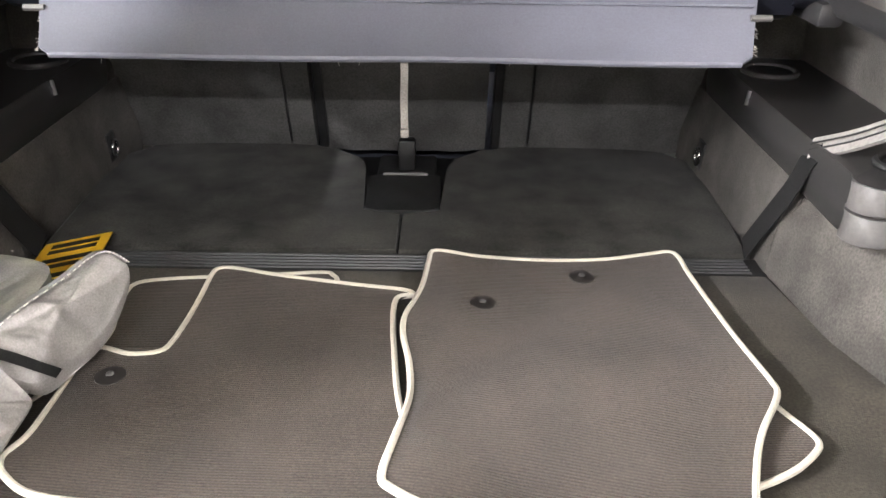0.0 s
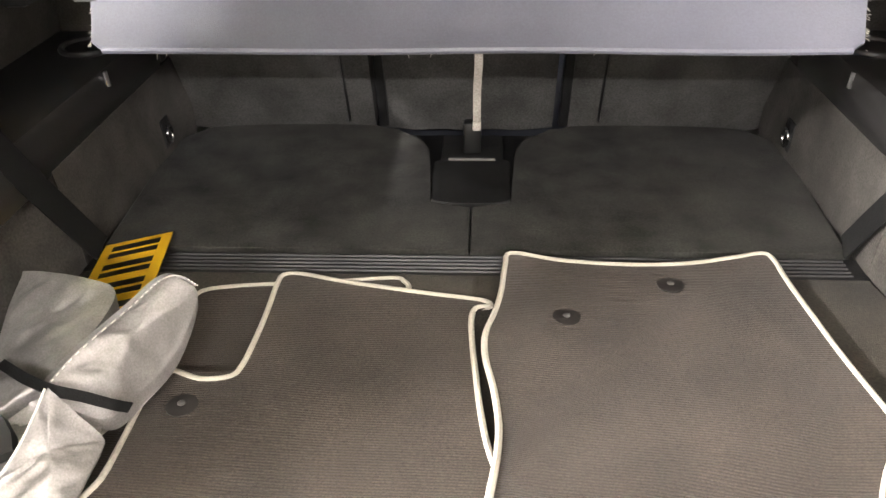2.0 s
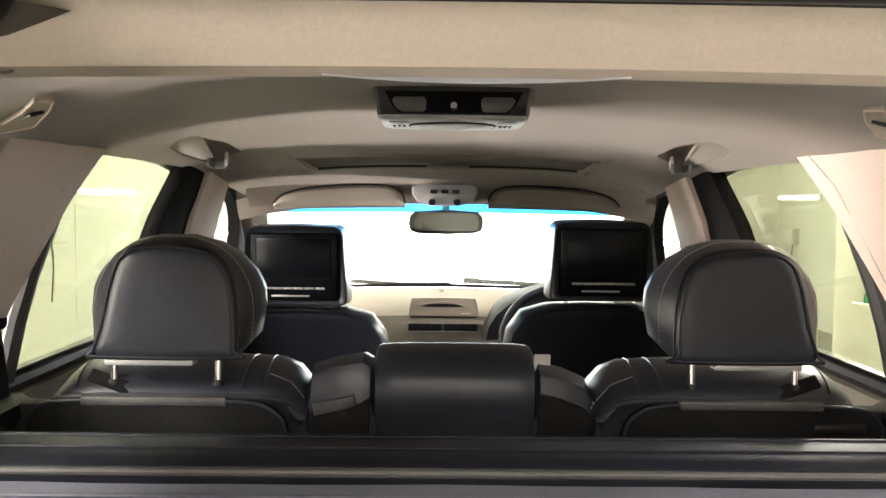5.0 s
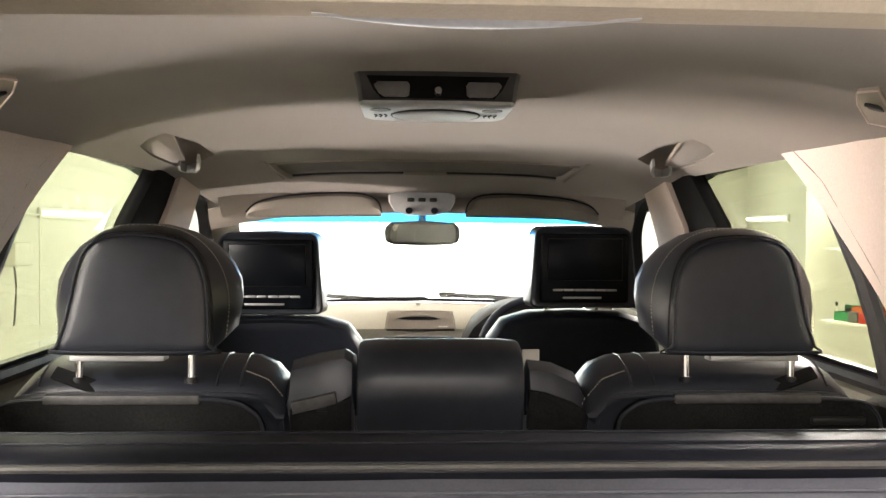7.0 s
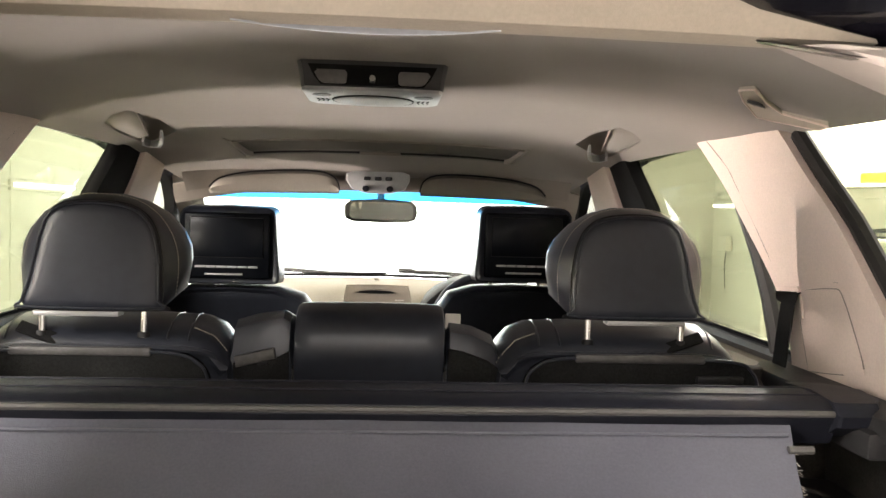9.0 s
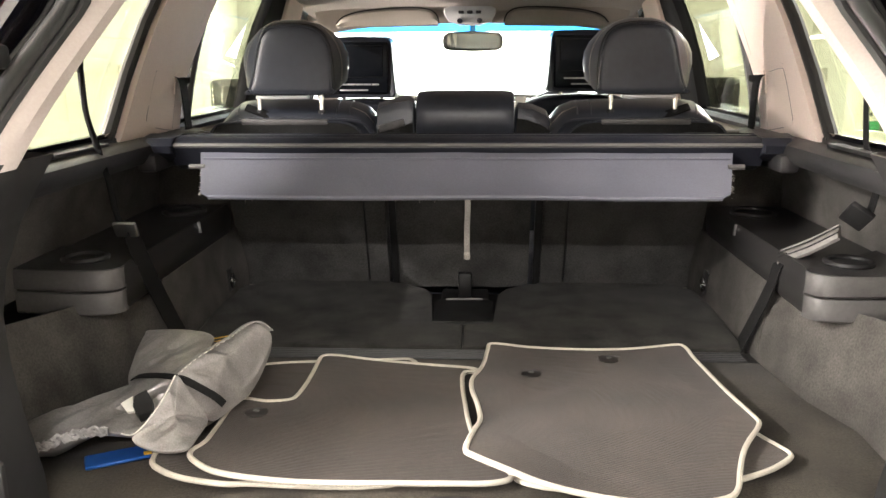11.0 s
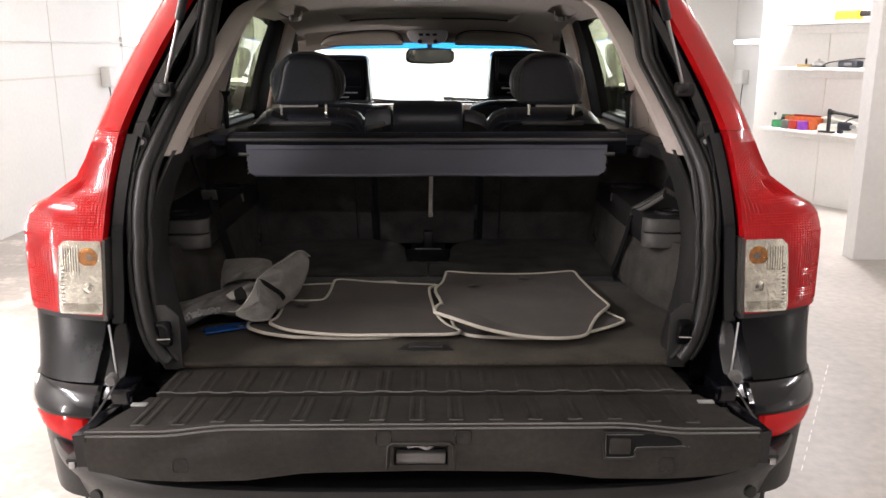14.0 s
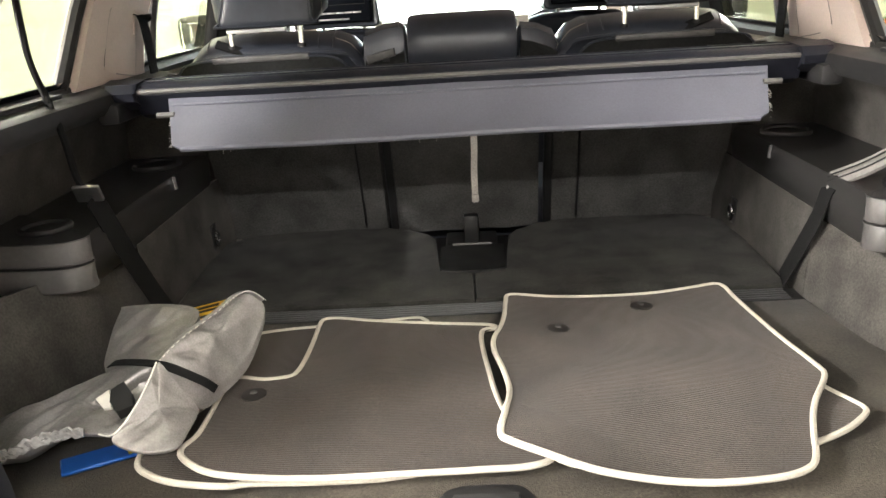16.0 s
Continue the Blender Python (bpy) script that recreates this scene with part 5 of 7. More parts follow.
# rim of the two grip recesses
GRIP = {(2.2, 0.75): (0.538, 2.195), (2.2, 0.85): (0.578, 2.215), (2.2, 0.93): (0.612, 2.270), (2.35, 0.93): (0.626, 2.42), (2.5, 0.93): (0.622, 2.595), (2.5, 0.85): (0.572, 2.585), (2.5, 0.75): (0.516, 2.525), (2.35, 0.75): (0.514, 2.36)}
bm = bmesh.new()
V = {}
for i, y in enumerate(ys):
    for j, u in enumerate(us):
        x = u * roof_half(y)
        if abs(abs(u) - 0.66) < 0.001 and 2.3 < y < 2.99:
            x = math.copysign(0.41, u)
        dip = 0.012 * math.exp(-((y - 1.98) / 0.06) ** 2) * (1 if abs(u) < 0.7 else 0.3)
        yy = y
        if (y, round(abs(u), 2)) in GRIP:
            gx, yy = GRIP[y, round(abs(u), 2)]
            x = math.copysign(gx, u)
        V[i, j] = bm.verts.new((x, yy, roof_z(x, yy) - dip))
for i in range(len(ys) - 1):
    for j in range(len(us) - 1):
        if 2.19 < ys[i] < 2.45 and 0.74 < min(abs(us[j]), abs(us[j + 1])) and max(abs(us[j]), abs(us[j + 1])) < 0.94:
            continue
        if ys[i] == 2.70 and -0.67 < us[j] and us[j + 1] < 0.67:
            continue
        bm.faces.new((V[i, j], V[i, j + 1], V[i + 1, j + 1], V[i + 1, j]))
roof_lining = part("roof_lining", bm, HEADLINER, car, "grey-beige cloth roof lining", 60)
rows = [[Vector((x, y, roof_z(x, y) + h)) for x in np.linspace(-0.41, 0.41, 9)] for y, h in ((2.701, 0.001), (2.703, 0.010), (2.76, 0.012), (2.82, 0.012), (2.868, 0.012), (2.8805, -0.0005))]
part("sunroof_shade", sheet(rows, 0.006, (0, 0, 1)), SHADE_CLOTH, roof_lining, "grey sliding sunroof blind")
# Black rod put in for the shadow line at the blind's front edge.
part("shade_shadow_gap", tube([(x, 2.872, roof_z(x, 2.872) + 0.004) for x in np.linspace(-0.40, 0.40, 9)], 0.0034, 6), INK, roof_lining)
for S in (-1, 1):
    part("sunroof_rail", sheet([[Vector((S * (0.422 - 0.02 * (y - 2.66) / 0.22), y, roof_z(0.44, y) + h)) for y in (2.66, 2.72, 2.80, 2.88)] for h in (-0.002, 0.014)], 0.006, (S, 0, 0)), HEADLINER, roof_lining)
for S in (-1, 1):
    cheek = [[Vector((S * x, y, roof_z(0.42, y) - h)) for x, y in ((a, 2.686), (a - 0.006, 2.76), (a - 0.020, 2.850), (a - 0.034, 2.872))] for a, h in ((0.423, 0.000), (0.420, 0.003), (0.413, 0.003), (0.410, -0.006))]
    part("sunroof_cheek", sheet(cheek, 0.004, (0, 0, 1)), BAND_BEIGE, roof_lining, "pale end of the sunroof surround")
part("shade_tab", box((-0.062, 2.858, roof_z(0, 2.86) - 0.006), (0.062, 2.884, roof_z(0, 2.86) + 0.004), 0.003), HEADLINER, roof_lining)
part("sunroof_lip", tube([(x, 2.698, roof_z(x, 2.698) - 0.001) for x in np.linspace(-0.41, 0.41, 11)], 0.0035, 6), HEADLINER, roof_lining, "pale sunroof surround")
for S in (-1, 1):
    rim = [Vector((S * x, y, roof_z(x, y))) for x, y in GRIP.values()]
    c = sum(rim, Vector()) / len(rim)
    bowl = loft([[c + (p - c) * k + Vector((0, 0, h)) for p in rim] for k, h in ((1.01, 0.0), (0.97, 0.012), (0.82, 0.030), (0.5, 0.036), (0.1, 0.036))], True, False)
    part("grip_recess", bowl, HEADLINER, roof_lining, "hollow behind the roof grip", 60)
# lining drop behind the visors, down to the windscreen
rows = [[Vector((x, y - 0.10 * (x / 0.6) ** 2 * 0.6, z - 0.045 * abs(x / 0.6) ** 3)) for x in np.linspace(-0.65, 0.65, 15)] for y, z in ((3.085, 1.548), (3.10, 1.515), (3.125, 1.488))]
part("front_header", sheet(rows, 0.01, (0, 0.8, 0.4)), HEADLINER, roof_lining)
for S in (-1, 1):
    rows = [[Vector((S * x, y - 0.10 * (x / 0.6) ** 2 - 0.012, z - 0.02 * max(0, (x - 0.5) / 0.1))) for x in (0.40, 0.46, 0.52, 0.57, 0.61)] for y, z in ((3.08, 1.548), (3.10, 1.525), (3.14, 1.492))]
    part("header_corner", sheet(rows, 0.006, (0, 0.8, 0.4)), HEADLINER, roof_lining)
rows = [[Vector((x, y, roof_z(x, y) + h)) for y in np.linspace(1.05, 3.15, 12)] for x, h in ((-0.74, 0.015), (-0.60, 0.055), (-0.3, 0.07), (0, 0.075), (0.3, 0.07), (0.60, 0.055), (0.74, 0.015))]
part("roof_skin", sheet(rows, 0.02, (0, 0, 1)), PAINT, car, "black painted roof")
# rear header trim with its metal catch strip
rows = [[Vector((x, 1.075 + dy + 0.03 * (1 - (x / 0.5) ** 2), 1.594 - 0.012 * (x / 0.5) ** 2 + dz)) for x in np.linspace(-0.62, 0.62, 25)] for dy, dz in ((0.06, 0.006), (0.02, -0.004), (-0.005, 0.0), (-0.02, 0.02), (-0.03, 0.05), (-0.03, 0.09))]
header = part("roof_header", sheet(rows, 0.01, (0, 0.5, 0.8)), HEADER_BEIGE, car, "beige trim over the boot opening")
rows = [[Vector((x, 1.146 - 0.030 * (x / 0.118) ** 2 + dy * (1 - 0.9 * (x / 0.118) ** 2), 1.5895 + dz * (1 - (x / 0.118) ** 2))) for x in np.linspace(-0.118, 0.118, 15)] for dy, dz in ((0.016, 0.004), (0.006, 0.0), (-0.006, -0.001), (-0.016, 0.003))]
part("catch_plate", sheet(rows, 0.004, (0, 0.2, 0.8)), CATCH_METAL, header, "bare metal catch plate")
# raised upper tailgate
GATE_LINE = [(1.06, 1.700, 0.9), (0.97, 1.720, 0.95), (0.55, 1.80, 1.05), (0.15, 1.875, 1.1), (0.02, 1.892, 1.11), (-0.10, 1.90, 1.12)]


def gate_panel(lines, u0, u1):
    return [[Vector((0.62 * k * u, y, z)) for u in np.linspace(u0, u1, 9)] for y, z, k in lines]


upper = part("upper_tailgate", sheet(gate_panel(GATE_LINE[4:], -1, 1), 0.05, (0, 0, 1)), PLASTIC, car, "raised upper tailgate with dark glass")
part("gate_top_rail", sheet(gate_panel(GATE_LINE[:2], -1, 1), 0.05, (0, 0, 1)), PLASTIC, upper)
for u0, u1 in ((-1, -0.86), (0.86, 1)):
    part("gate_side_rail", sheet(gate_panel(GATE_LINE[1:5], u0, u1), 0.05, (0, 0, 1)), PLASTIC, upper)
part("gate_glass", sheet([[p + Vector((0, 0, 0.03)) for p in row] for row in gate_panel(GATE_LINE[1:5], -0.859, 0.859)], 0.005, (0, 0, 1)), GLASS_DARK, upper, "dark tinted rear window")

# roof-mounted disc player


def player_ring(half, y0, y1, z, bow=0.0):
    pts = [(-1.0, y0 + 0.02), (-0.94, y0 + 0.005), (-0.5, y0 - bow), (0, y0 - 1.4 * bow), (0.5, y0 - bow), (0.94, y0 + 0.005), (1.0, y0 + 0.02), (1.0, y1 - 0.03), (0.9, y1 - 0.01), (0.5, y1), (0, y1 + 0.006), (-0.5, y1), (-0.9, y1 - 0.01), (-1.0, y1 - 0.03)]
    return [Vector((-0.006 + x * half, y, z)) for x, y in pts]


dvd = part("disc_player", loft([player_ring(0.124, 1.728, 1.96, 1.680), player_ring(0.124, 1.726, 1.96, 1.667), player_ring(0.122, 1.725, 1.94, 1.660), player_ring(0.119, 1.728, 1.93, 1.645), player_ring(0.117, 1.726, 1.92, 1.630), player_ring(0.116, 1.724, 1.92, 1.6255)]), PLAYER_GREY, car, "grey and black roof-mounted disc player")
part("player_base", loft([player_ring(0.116, 1.727, 1.915, 1.6258), player_ring(0.115, 1.730, 1.912, 1.621), player_ring(0.110, 1.742, 1.905, 1.6185)]), SILVER_PLASTIC, dvd, "silver underside of the player")
part("front_panel", slab([(x - 0.006, 1.7195, z) for x, z in ((-0.104, 1.660), (0.104, 1.660), (0.094, 1.640), (0.083, 1.628), (-0.083, 1.628), (-0.094, 1.640))], (0, 0.010, 0), 0.001), FRAME_BLACK, dvd, "glossy black front panel")
for S in (-1, 1):
    part("lamp_lens", slab([(S * x - 0.006, 1.7165, z) for x, z in ((0.042, 1.632), (0.041, 1.646), (0.045, 1.651), (0.088, 1.651), (0.093, 1.646), (0.086, 1.634), (0.078, 1.629), (0.046, 1.629))], (0, 0.004, 0), 0.001), PLASTIC_GREY, dvd, "grey reading lamp lens")
    part("speaker_mesh", disc((S * 0.085 - 0.006, 1.775, 1.6188), 0.016, 0.0012, (0, 0, -1), 18), PLASTIC_GREY, dvd)
    for k in range(3):
        x = S * (0.080 + k * 0.008) - 0.006
        part("speaker_slot", tube(spline([(x, 1.822, 1.618), (x - S * 0.003, 1.835, 1.618), (x, 1.85, 1.618)], 4), 0.0012, 5), INK, dvd)
part("knob", disc((-0.006, 1.720, 1.638), 0.0075, 0.010, (0, -1, 0), 16, 0.005), CHROME, dvd)
lid = part("disc_lid", loft([[Vector((-0.006 + 0.068 * math.cos(a) * k, 1.828 + 0.060 * math.sin(a) * k, z)) for a in np.linspace(0, 2 * math.pi, 32, False)] for k, z in ((1.0, 1.620), (1.0, 1.6165), (0.95, 1.6155), (0.5, 1.615))]), SILVER_PLASTIC, dvd, "round silver disc lid")
part("lid_groove", tube([(-0.006 + 0.070 * math.cos(a), 1.828 + 0.062 * math.sin(a), 1.6178) for a in np.linspace(0, 2 * math.pi, 32, False)], 0.0014, 5, True), INK, lid)

# ---- rear seats ----


def lean(z):
    """Where the rear face of the second-row backs stands at a height."""
    return 1.845 - (z - 0.75) * 0.36


def seat_back(x0, x1, top, label, fold):
    """A carpeted backrest with its leather top roll."""
    rows = []
    n = 10
    for z in (0.735, 0.80, 0.90, 1.00, 1.10, 1.17):
        rows.append([Vector((x0 + (x1 - x0) * k / n, lean(z) + 0.012 * (2 * abs(k / n - 0.5)) ** 4 + 0.004 * math.sin(k * 2.1 + z * 9), z)) for k in range(n + 1)])
    b = part("rear_backrest", sheet(rows, 0.10, (0, 1, 0.2)), CARPET_BACK, car, label)
    return b


# outlines of a headrest, from its inner foot over the top: rear face, and body behind it
HEAD_REAR = [(-0.97, 0.0), (-1.0, 0.07), (-1.0, 0.3), (-0.985, 0.5), (-0.93, 0.70), (-0.81, 0.855), (-0.60, 0.955), (-0.25, 1.0), (0.18, 1.0), (0.45, 0.96), (0.63, 0.86), (0.74, 0.66), (0.81, 0.46), (0.89, 0.24), (0.985, 0.06), (0.93, 0.0), (0, -0.012)]
HEAD_BODY = [(-0.80, 0.0), (-0.95, 0.08), (-1.0, 0.31), (-0.985, 0.475), (-0.9, 0.63), (-0.72, 0.80), (-0.47, 0.93), (-0.2, 0.99), (0.2, 0.99), (0.47, 0.93), (0.72, 0.80), (0.9, 0.63), (0.985, 0.475), (1.0, 0.31), (0.95, 0.08), (0.80, 0.0), (0, -0.012)]
for S in (-1, 1):
    x0, x1 = (-0.625, -0.212) if S < 0 else (0.200, 0.625)
    back = seat_back(x0, x1, 1.25, "rear seat back with grey carpet behind and black leather top", S)
    cx = (x0 + x1) / 2
    # leather top: rounded shoulders swept front to back
    rings = []
    SWEEP = ((1.676, -0.052), (1.668, -0.040), (1.672, -0.030), (1.690, -0.018), (1.72, -0.006), (1.76, 0.0), (1.80, -0.004), (1.83, -0.02))
    for y, g in SWEEP:
        out = []
        w, top = (x1 - x0) / 2, 1.252 + g
        outline = [(-1.0, 1.10), (-1.0, 1.155), (-0.98, 1.188), (-0.93, 1.212), (-0.84, 1.234), (-0.70, 1.246), (-0.3, 1.251), (0.2, 1.252), (0.52, 1.251), (0.69, 1.246), (0.80, 1.232), (0.92, 1.205), (1.0, 1.165), (1.02, 1.10)]
        for u, z in outline:
            out.append(Vector((cx + S * u * w * (1 + g * 0.6), y - 0.004 * math.cos(u * 3), z + g * (1 if z > 1.2 else 0.4))))
        rings.append(out)
    part("leather_top", loft(rings, True, True), LEATHER, back, "black leather seat top with stitching")
    # carpet field edge and label strip
    edge = spline([(cx - 0.19, lean(1.16) - 0.012, 1.150), (cx - 0.18, lean(1.19) - 0.008, 1.188), (cx - 0.14, 1.668, 1.204), (cx, 1.666, 1.207), (cx + 0.14, 1.668, 1.204), (cx + 0.18, lean(1.19) - 0.008, 1.188), (cx + 0.19, lean(1.16) - 0.012, 1.150)], 5)
    part("seat_seam", tube(edge, 0.005, 6), LEATHER, back)
    part("top_flap", box((cx - 0.106 + 0.019 * S, 1.652, 1.195), (cx + 0.106 + 0.019 * S, 1.672, 1.209), 0.004), FLAP_GREY, back, "worn grey flap strip")
    field = spline([(0.238, 1.10, 0), (0.248, 1.165, 0), (0.262, 1.186, 0), (0.290, 1.199, 0), (0.36, 1.203, 0), (0.52, 1.203, 0), (0.592, 1.198, 0), (0.615, 1.184, 0), (0.626, 1.160, 0), (0.630, 1.10, 0)], 4)
    field = [Vector((S * p.x, 1.655 + 0.09 * max(0, 1.19 - p.y), p.y)) for p in field]
    part("carpet_field", slab(field, (0, 0.02, 0), 0.003), FIELD_BLACK, back, "black felt field of the seat back")
    part("field_seam", tube(field, 0.0028, 6), LEATHER, back)
    # seams over the leather top, and stitches along its inner shoulder
    def on_top(u, y, g, up=0.0):
        z = float(np.interp(u, [o[0] for o in outline], [o[1] for o in outline]))
        return Vector((cx + S * u * w * (1 + g * 0.6), y - 0.004 * math.cos(u * 3), z + up + g * (1 if z > 1.2 else 0.4)))

    for u, lean_in in ((-0.68, 0.05), (-0.52, 0.03), (0.68, 0.06)):
        part("top_seam", tube([on_top(u + lean_in * k / 5, y, g, 0.0003) for k, (y, g) in enumerate(SWEEP[2:7])], 0.0017, 6), LEATHER, back)
    bm = bmesh.new()
    arc = [on_top(-0.98 + 0.30 * k / 40, 1.700, -0.0135, 0.0006) for k in range(41)]
    for a, b in list(zip(arc, arc[1:]))[::2]:
        add_tube(bm, [a, b], 0.0008, 4)
    for k in range(16):
        a, b = on_top(0.71 + 0.004 * k, 1.690 + 0.006 * k, -0.018 + 0.0011 * k, 0.0005), on_top(0.713 + 0.004 * k, 1.6935 + 0.006 * k, -0.0175 + 0.0011 * k, 0.0005)
        add_tube(bm, [a, b], 0.0008, 4)
    tagged(part("stitching", bm, STITCH, back), kind="stuff")
    part("pull_loop", box((-0.032, -0.010, -0.003), (0.032, 0.010, 0.003), 0.002, 2, Matrix.Translation((S * 0.505, 1.672, 1.226)) @ Matrix.Rotation(-0.35 * S, 4, "Y") @ Matrix.Rotation(0.9, 4, "X")), WEBBING, back, "black pull tab")
    part("seam_groove", tube([(x0 + (0.065 if S > 0 else 0.36), lean(z) - 0.001, z) for z in (0.76, 0.9, 1.05, 1.15)], 0.003, 6), INK, back)
    # headrest
    hx = 0.412 * S
    rings = []
    for y, k, half, z0, h in ((1.6195, 0, 0.050, 1.305, 0.085), (1.6200, 0, 0.080, 1.285, 0.127), (1.6212, 0, 0.092, 1.277, 0.144), (1.6240, 0, 0.0985, 1.2725, 0.1545), (1.6300, 0, 0.1025, 1.2695, 0.160), (1.640, 0.2, 0.107, 1.270, 0.164), (1.655, 0.5, 0.114, 1.273, 0.166),
                              (1.678, 0.85, 0.124, 1.280, 0.163), (1.70, 1, 0.130, 1.287, 0.157), (1.728, 1, 0.125, 1.298, 0.143), (1.745, 1, 0.108, 1.315, 0.115), (1.752, 1, 0.075, 1.335, 0.075)):
        ring = []
        for (a, v), (b, w) in zip(HEAD_REAR, HEAD_BODY):
            ring.append(Vector((hx + S * (a + (b - a) * k) * half, y, z0 + (v + (w - v) * k) * h)))
        rings.append(ring)
    hr = part("headrest", loft(rings), LEATHER, back, "black leather headrest with stitched border", 60)
    pipe = [Vector((hx + S * a * 0.0985, 1.6228, 1.2725 + v * 0.1545)) for a, v in HEAD_REAR[:-1]]
    part("border_piping", tube(spline(pipe, 4, True), 0.0020, 6, True), LEATHER, hr)
    pipe = [Vector((hx + S * a * 0.1035, 1.6300, 1.269 + v * 0.162)) for a, v in HEAD_REAR[:-1]]
    part("border_seam", tube(spline(pipe, 4, True), 0.0012, 6, True), INK, hr)
    bm = bmesh.new()
    arc = spline([Vector((hx + S * (a * 0.35 + b * 0.65) * 0.1185, 1.661, 1.275 + (v * 0.35 + w * 0.65) * 0.1665)) for (a, v), (b, w) in zip(HEAD_REAR[1:-2], HEAD_BODY[1:-2])], 14)
    for a, b in list(zip(arc, arc[1:]))[::2]:
        add_tube(bm, [a, lerp(a, b, 0.9)], 0.0006, 4)
    tagged(part("stitching", bm, STITCH, hr, "pale stitching"), kind="stuff")
    for px in (0.0135 * S - 0.0765, 0.0135 * S + 0.0765):
        part("post", tube([(hx + px, 1.676, 1.205), (hx + px, 1.680, 1.30)], 0.0062, 12), CHROME, hr, "chrome headrest post")
        part("post_collar", disc((hx + px, 1.676, 1.222), 0.0095, 0.008, (0, 0, 1), 16, 0.008), PLASTIC, hr)
    part("headrest_bracket", box((hx - 0.065 + 0.022 * S, 1.634, 1.258), (hx + 0.060 + 0.022 * S, 1.66, 1.2665), 0.002), SILVER_PLASTIC, hr)

mid = seat_back(-0.200, 0.170, 1.20, "narrow middle seat back in grey carpet", 0)
for sx in (-0.192, 0.192):
    part("gap_cover", box((sx - 0.010, -0.004, 0), (sx + 0.010, 0.02, 0.44), 0.003, 2, Matrix.Translation((0, lean(0.745) + 0.004, 0.745)) @ Matrix.Rotation(0.345, 4, "X")), PLASTIC, mid, "black gap strip")
rings = []
prof = spline([(1.708, 1.10, 0), (1.695, 1.15, 0), (1.686, 1.192, 0), (1.689, 1.224, 0), (1.702, 1.247, 0), (1.726, 1.264, 0), (1.765, 1.272, 0), (1.805, 1.256, 0), (1.818, 1.23, 0), (1.818, 1.12, 0)], 4)
for x, k in ((-0.121, 0.86), (-0.119, 0.93), (-0.112, 0.975), (-0.09, 1.0), (0.0, 1.006), (0.09, 1.0), (0.112, 0.975), (0.119, 0.93), (0.121, 0.86)):
    rings.append([Vector((x, 1.75 + (p.x - 1.75) * k, 1.20 + (p.y - 1.20) * k)) for p in prof])
part("middle_headrest", loft(rings), LEATHER, mid, "low black leather middle headrest")
part("inner_bolster", loft([[Vector((x, y, z)) for y, z in ((1.700, 1.10), (1.695, a), (1.71, b), (1.74, c), (1.80, c - 0.01), (1.81, 1.10))] for x, a, b, c in ((-0.222, 1.18, 1.205, 1.215), (-0.216, 1.20, 1.232, 1.243), (-0.18, 1.205, 1.243, 1.254), (-0.14, 1.21, 1.250, 1.260), (-0.128, 1.20, 1.243, 1.252), (-0.124, 1.18, 1.22, 1.23))]), LEATHER, mid, "black leather bolster with plastic buckle guide")
part("inner_bolster", loft([[Vector((x, y, z)) for y, z in ((1.700, 1.10), (1.695, a), (1.71, b), (1.74, c), (1.80, c - 0.01), (1.81, 1.10))] for x, a, b, c in ((0.124, 1.18, 1.215, 1.225), (0.130, 1.195, 1.232, 1.244), (0.165, 1.190, 1.228, 1.240), (0.20, 1.175, 1.212, 1.225), (0.212, 1.15, 1.19, 1.20))]), LEATHER, mid, "black leather bolster")
part("buckle_guide", slab([(-0.212, 1.680, 1.192), (-0.150, 1.678, 1.207), (-0.147, 1.680, 1.190), (-0.210, 1.683, 1.174)], (0, 0.012, 0), 0.003), FLAP_GREY, mid, "worn grey plastic buckle guide")
part("bolster_carpet", slab([(0.126, 1.683, 1.208), (0.150, 1.682, 1.204), (0.19, 1.682, 1.190), (0.212, 1.684, 1.175), (0.214, 1.70, 1.10), (0.126, 1.70, 1.10)], (0, 0.014, 0), 0.002), FIELD_BLACK, mid)
part("bolster_carpet", slab([(-0.214, 1.686, 1.180), (-0.144, 1.686, 1.190), (-0.128, 1.686, 1.20), (-0.128, 1.70, 1.10), (-0.216, 1.70, 1.10)], (0, 0.014, 0), 0.002), FIELD_BLACK, mid)
part("release_catch", box((0.523, 1.650, 1.165), (0.60, 1.664, 1.176), 0.002), PLASTIC, mid)
part("buckle_slot", box((-0.178, 1.686, 1.178), (-0.160, 1.70, 1.190), 0.002), INK, mid)
part("card_label", box((0.124, 1.745, 1.232), (0.150, 1.750, 1.258), 0.002), PAPER, mid, "small white label")

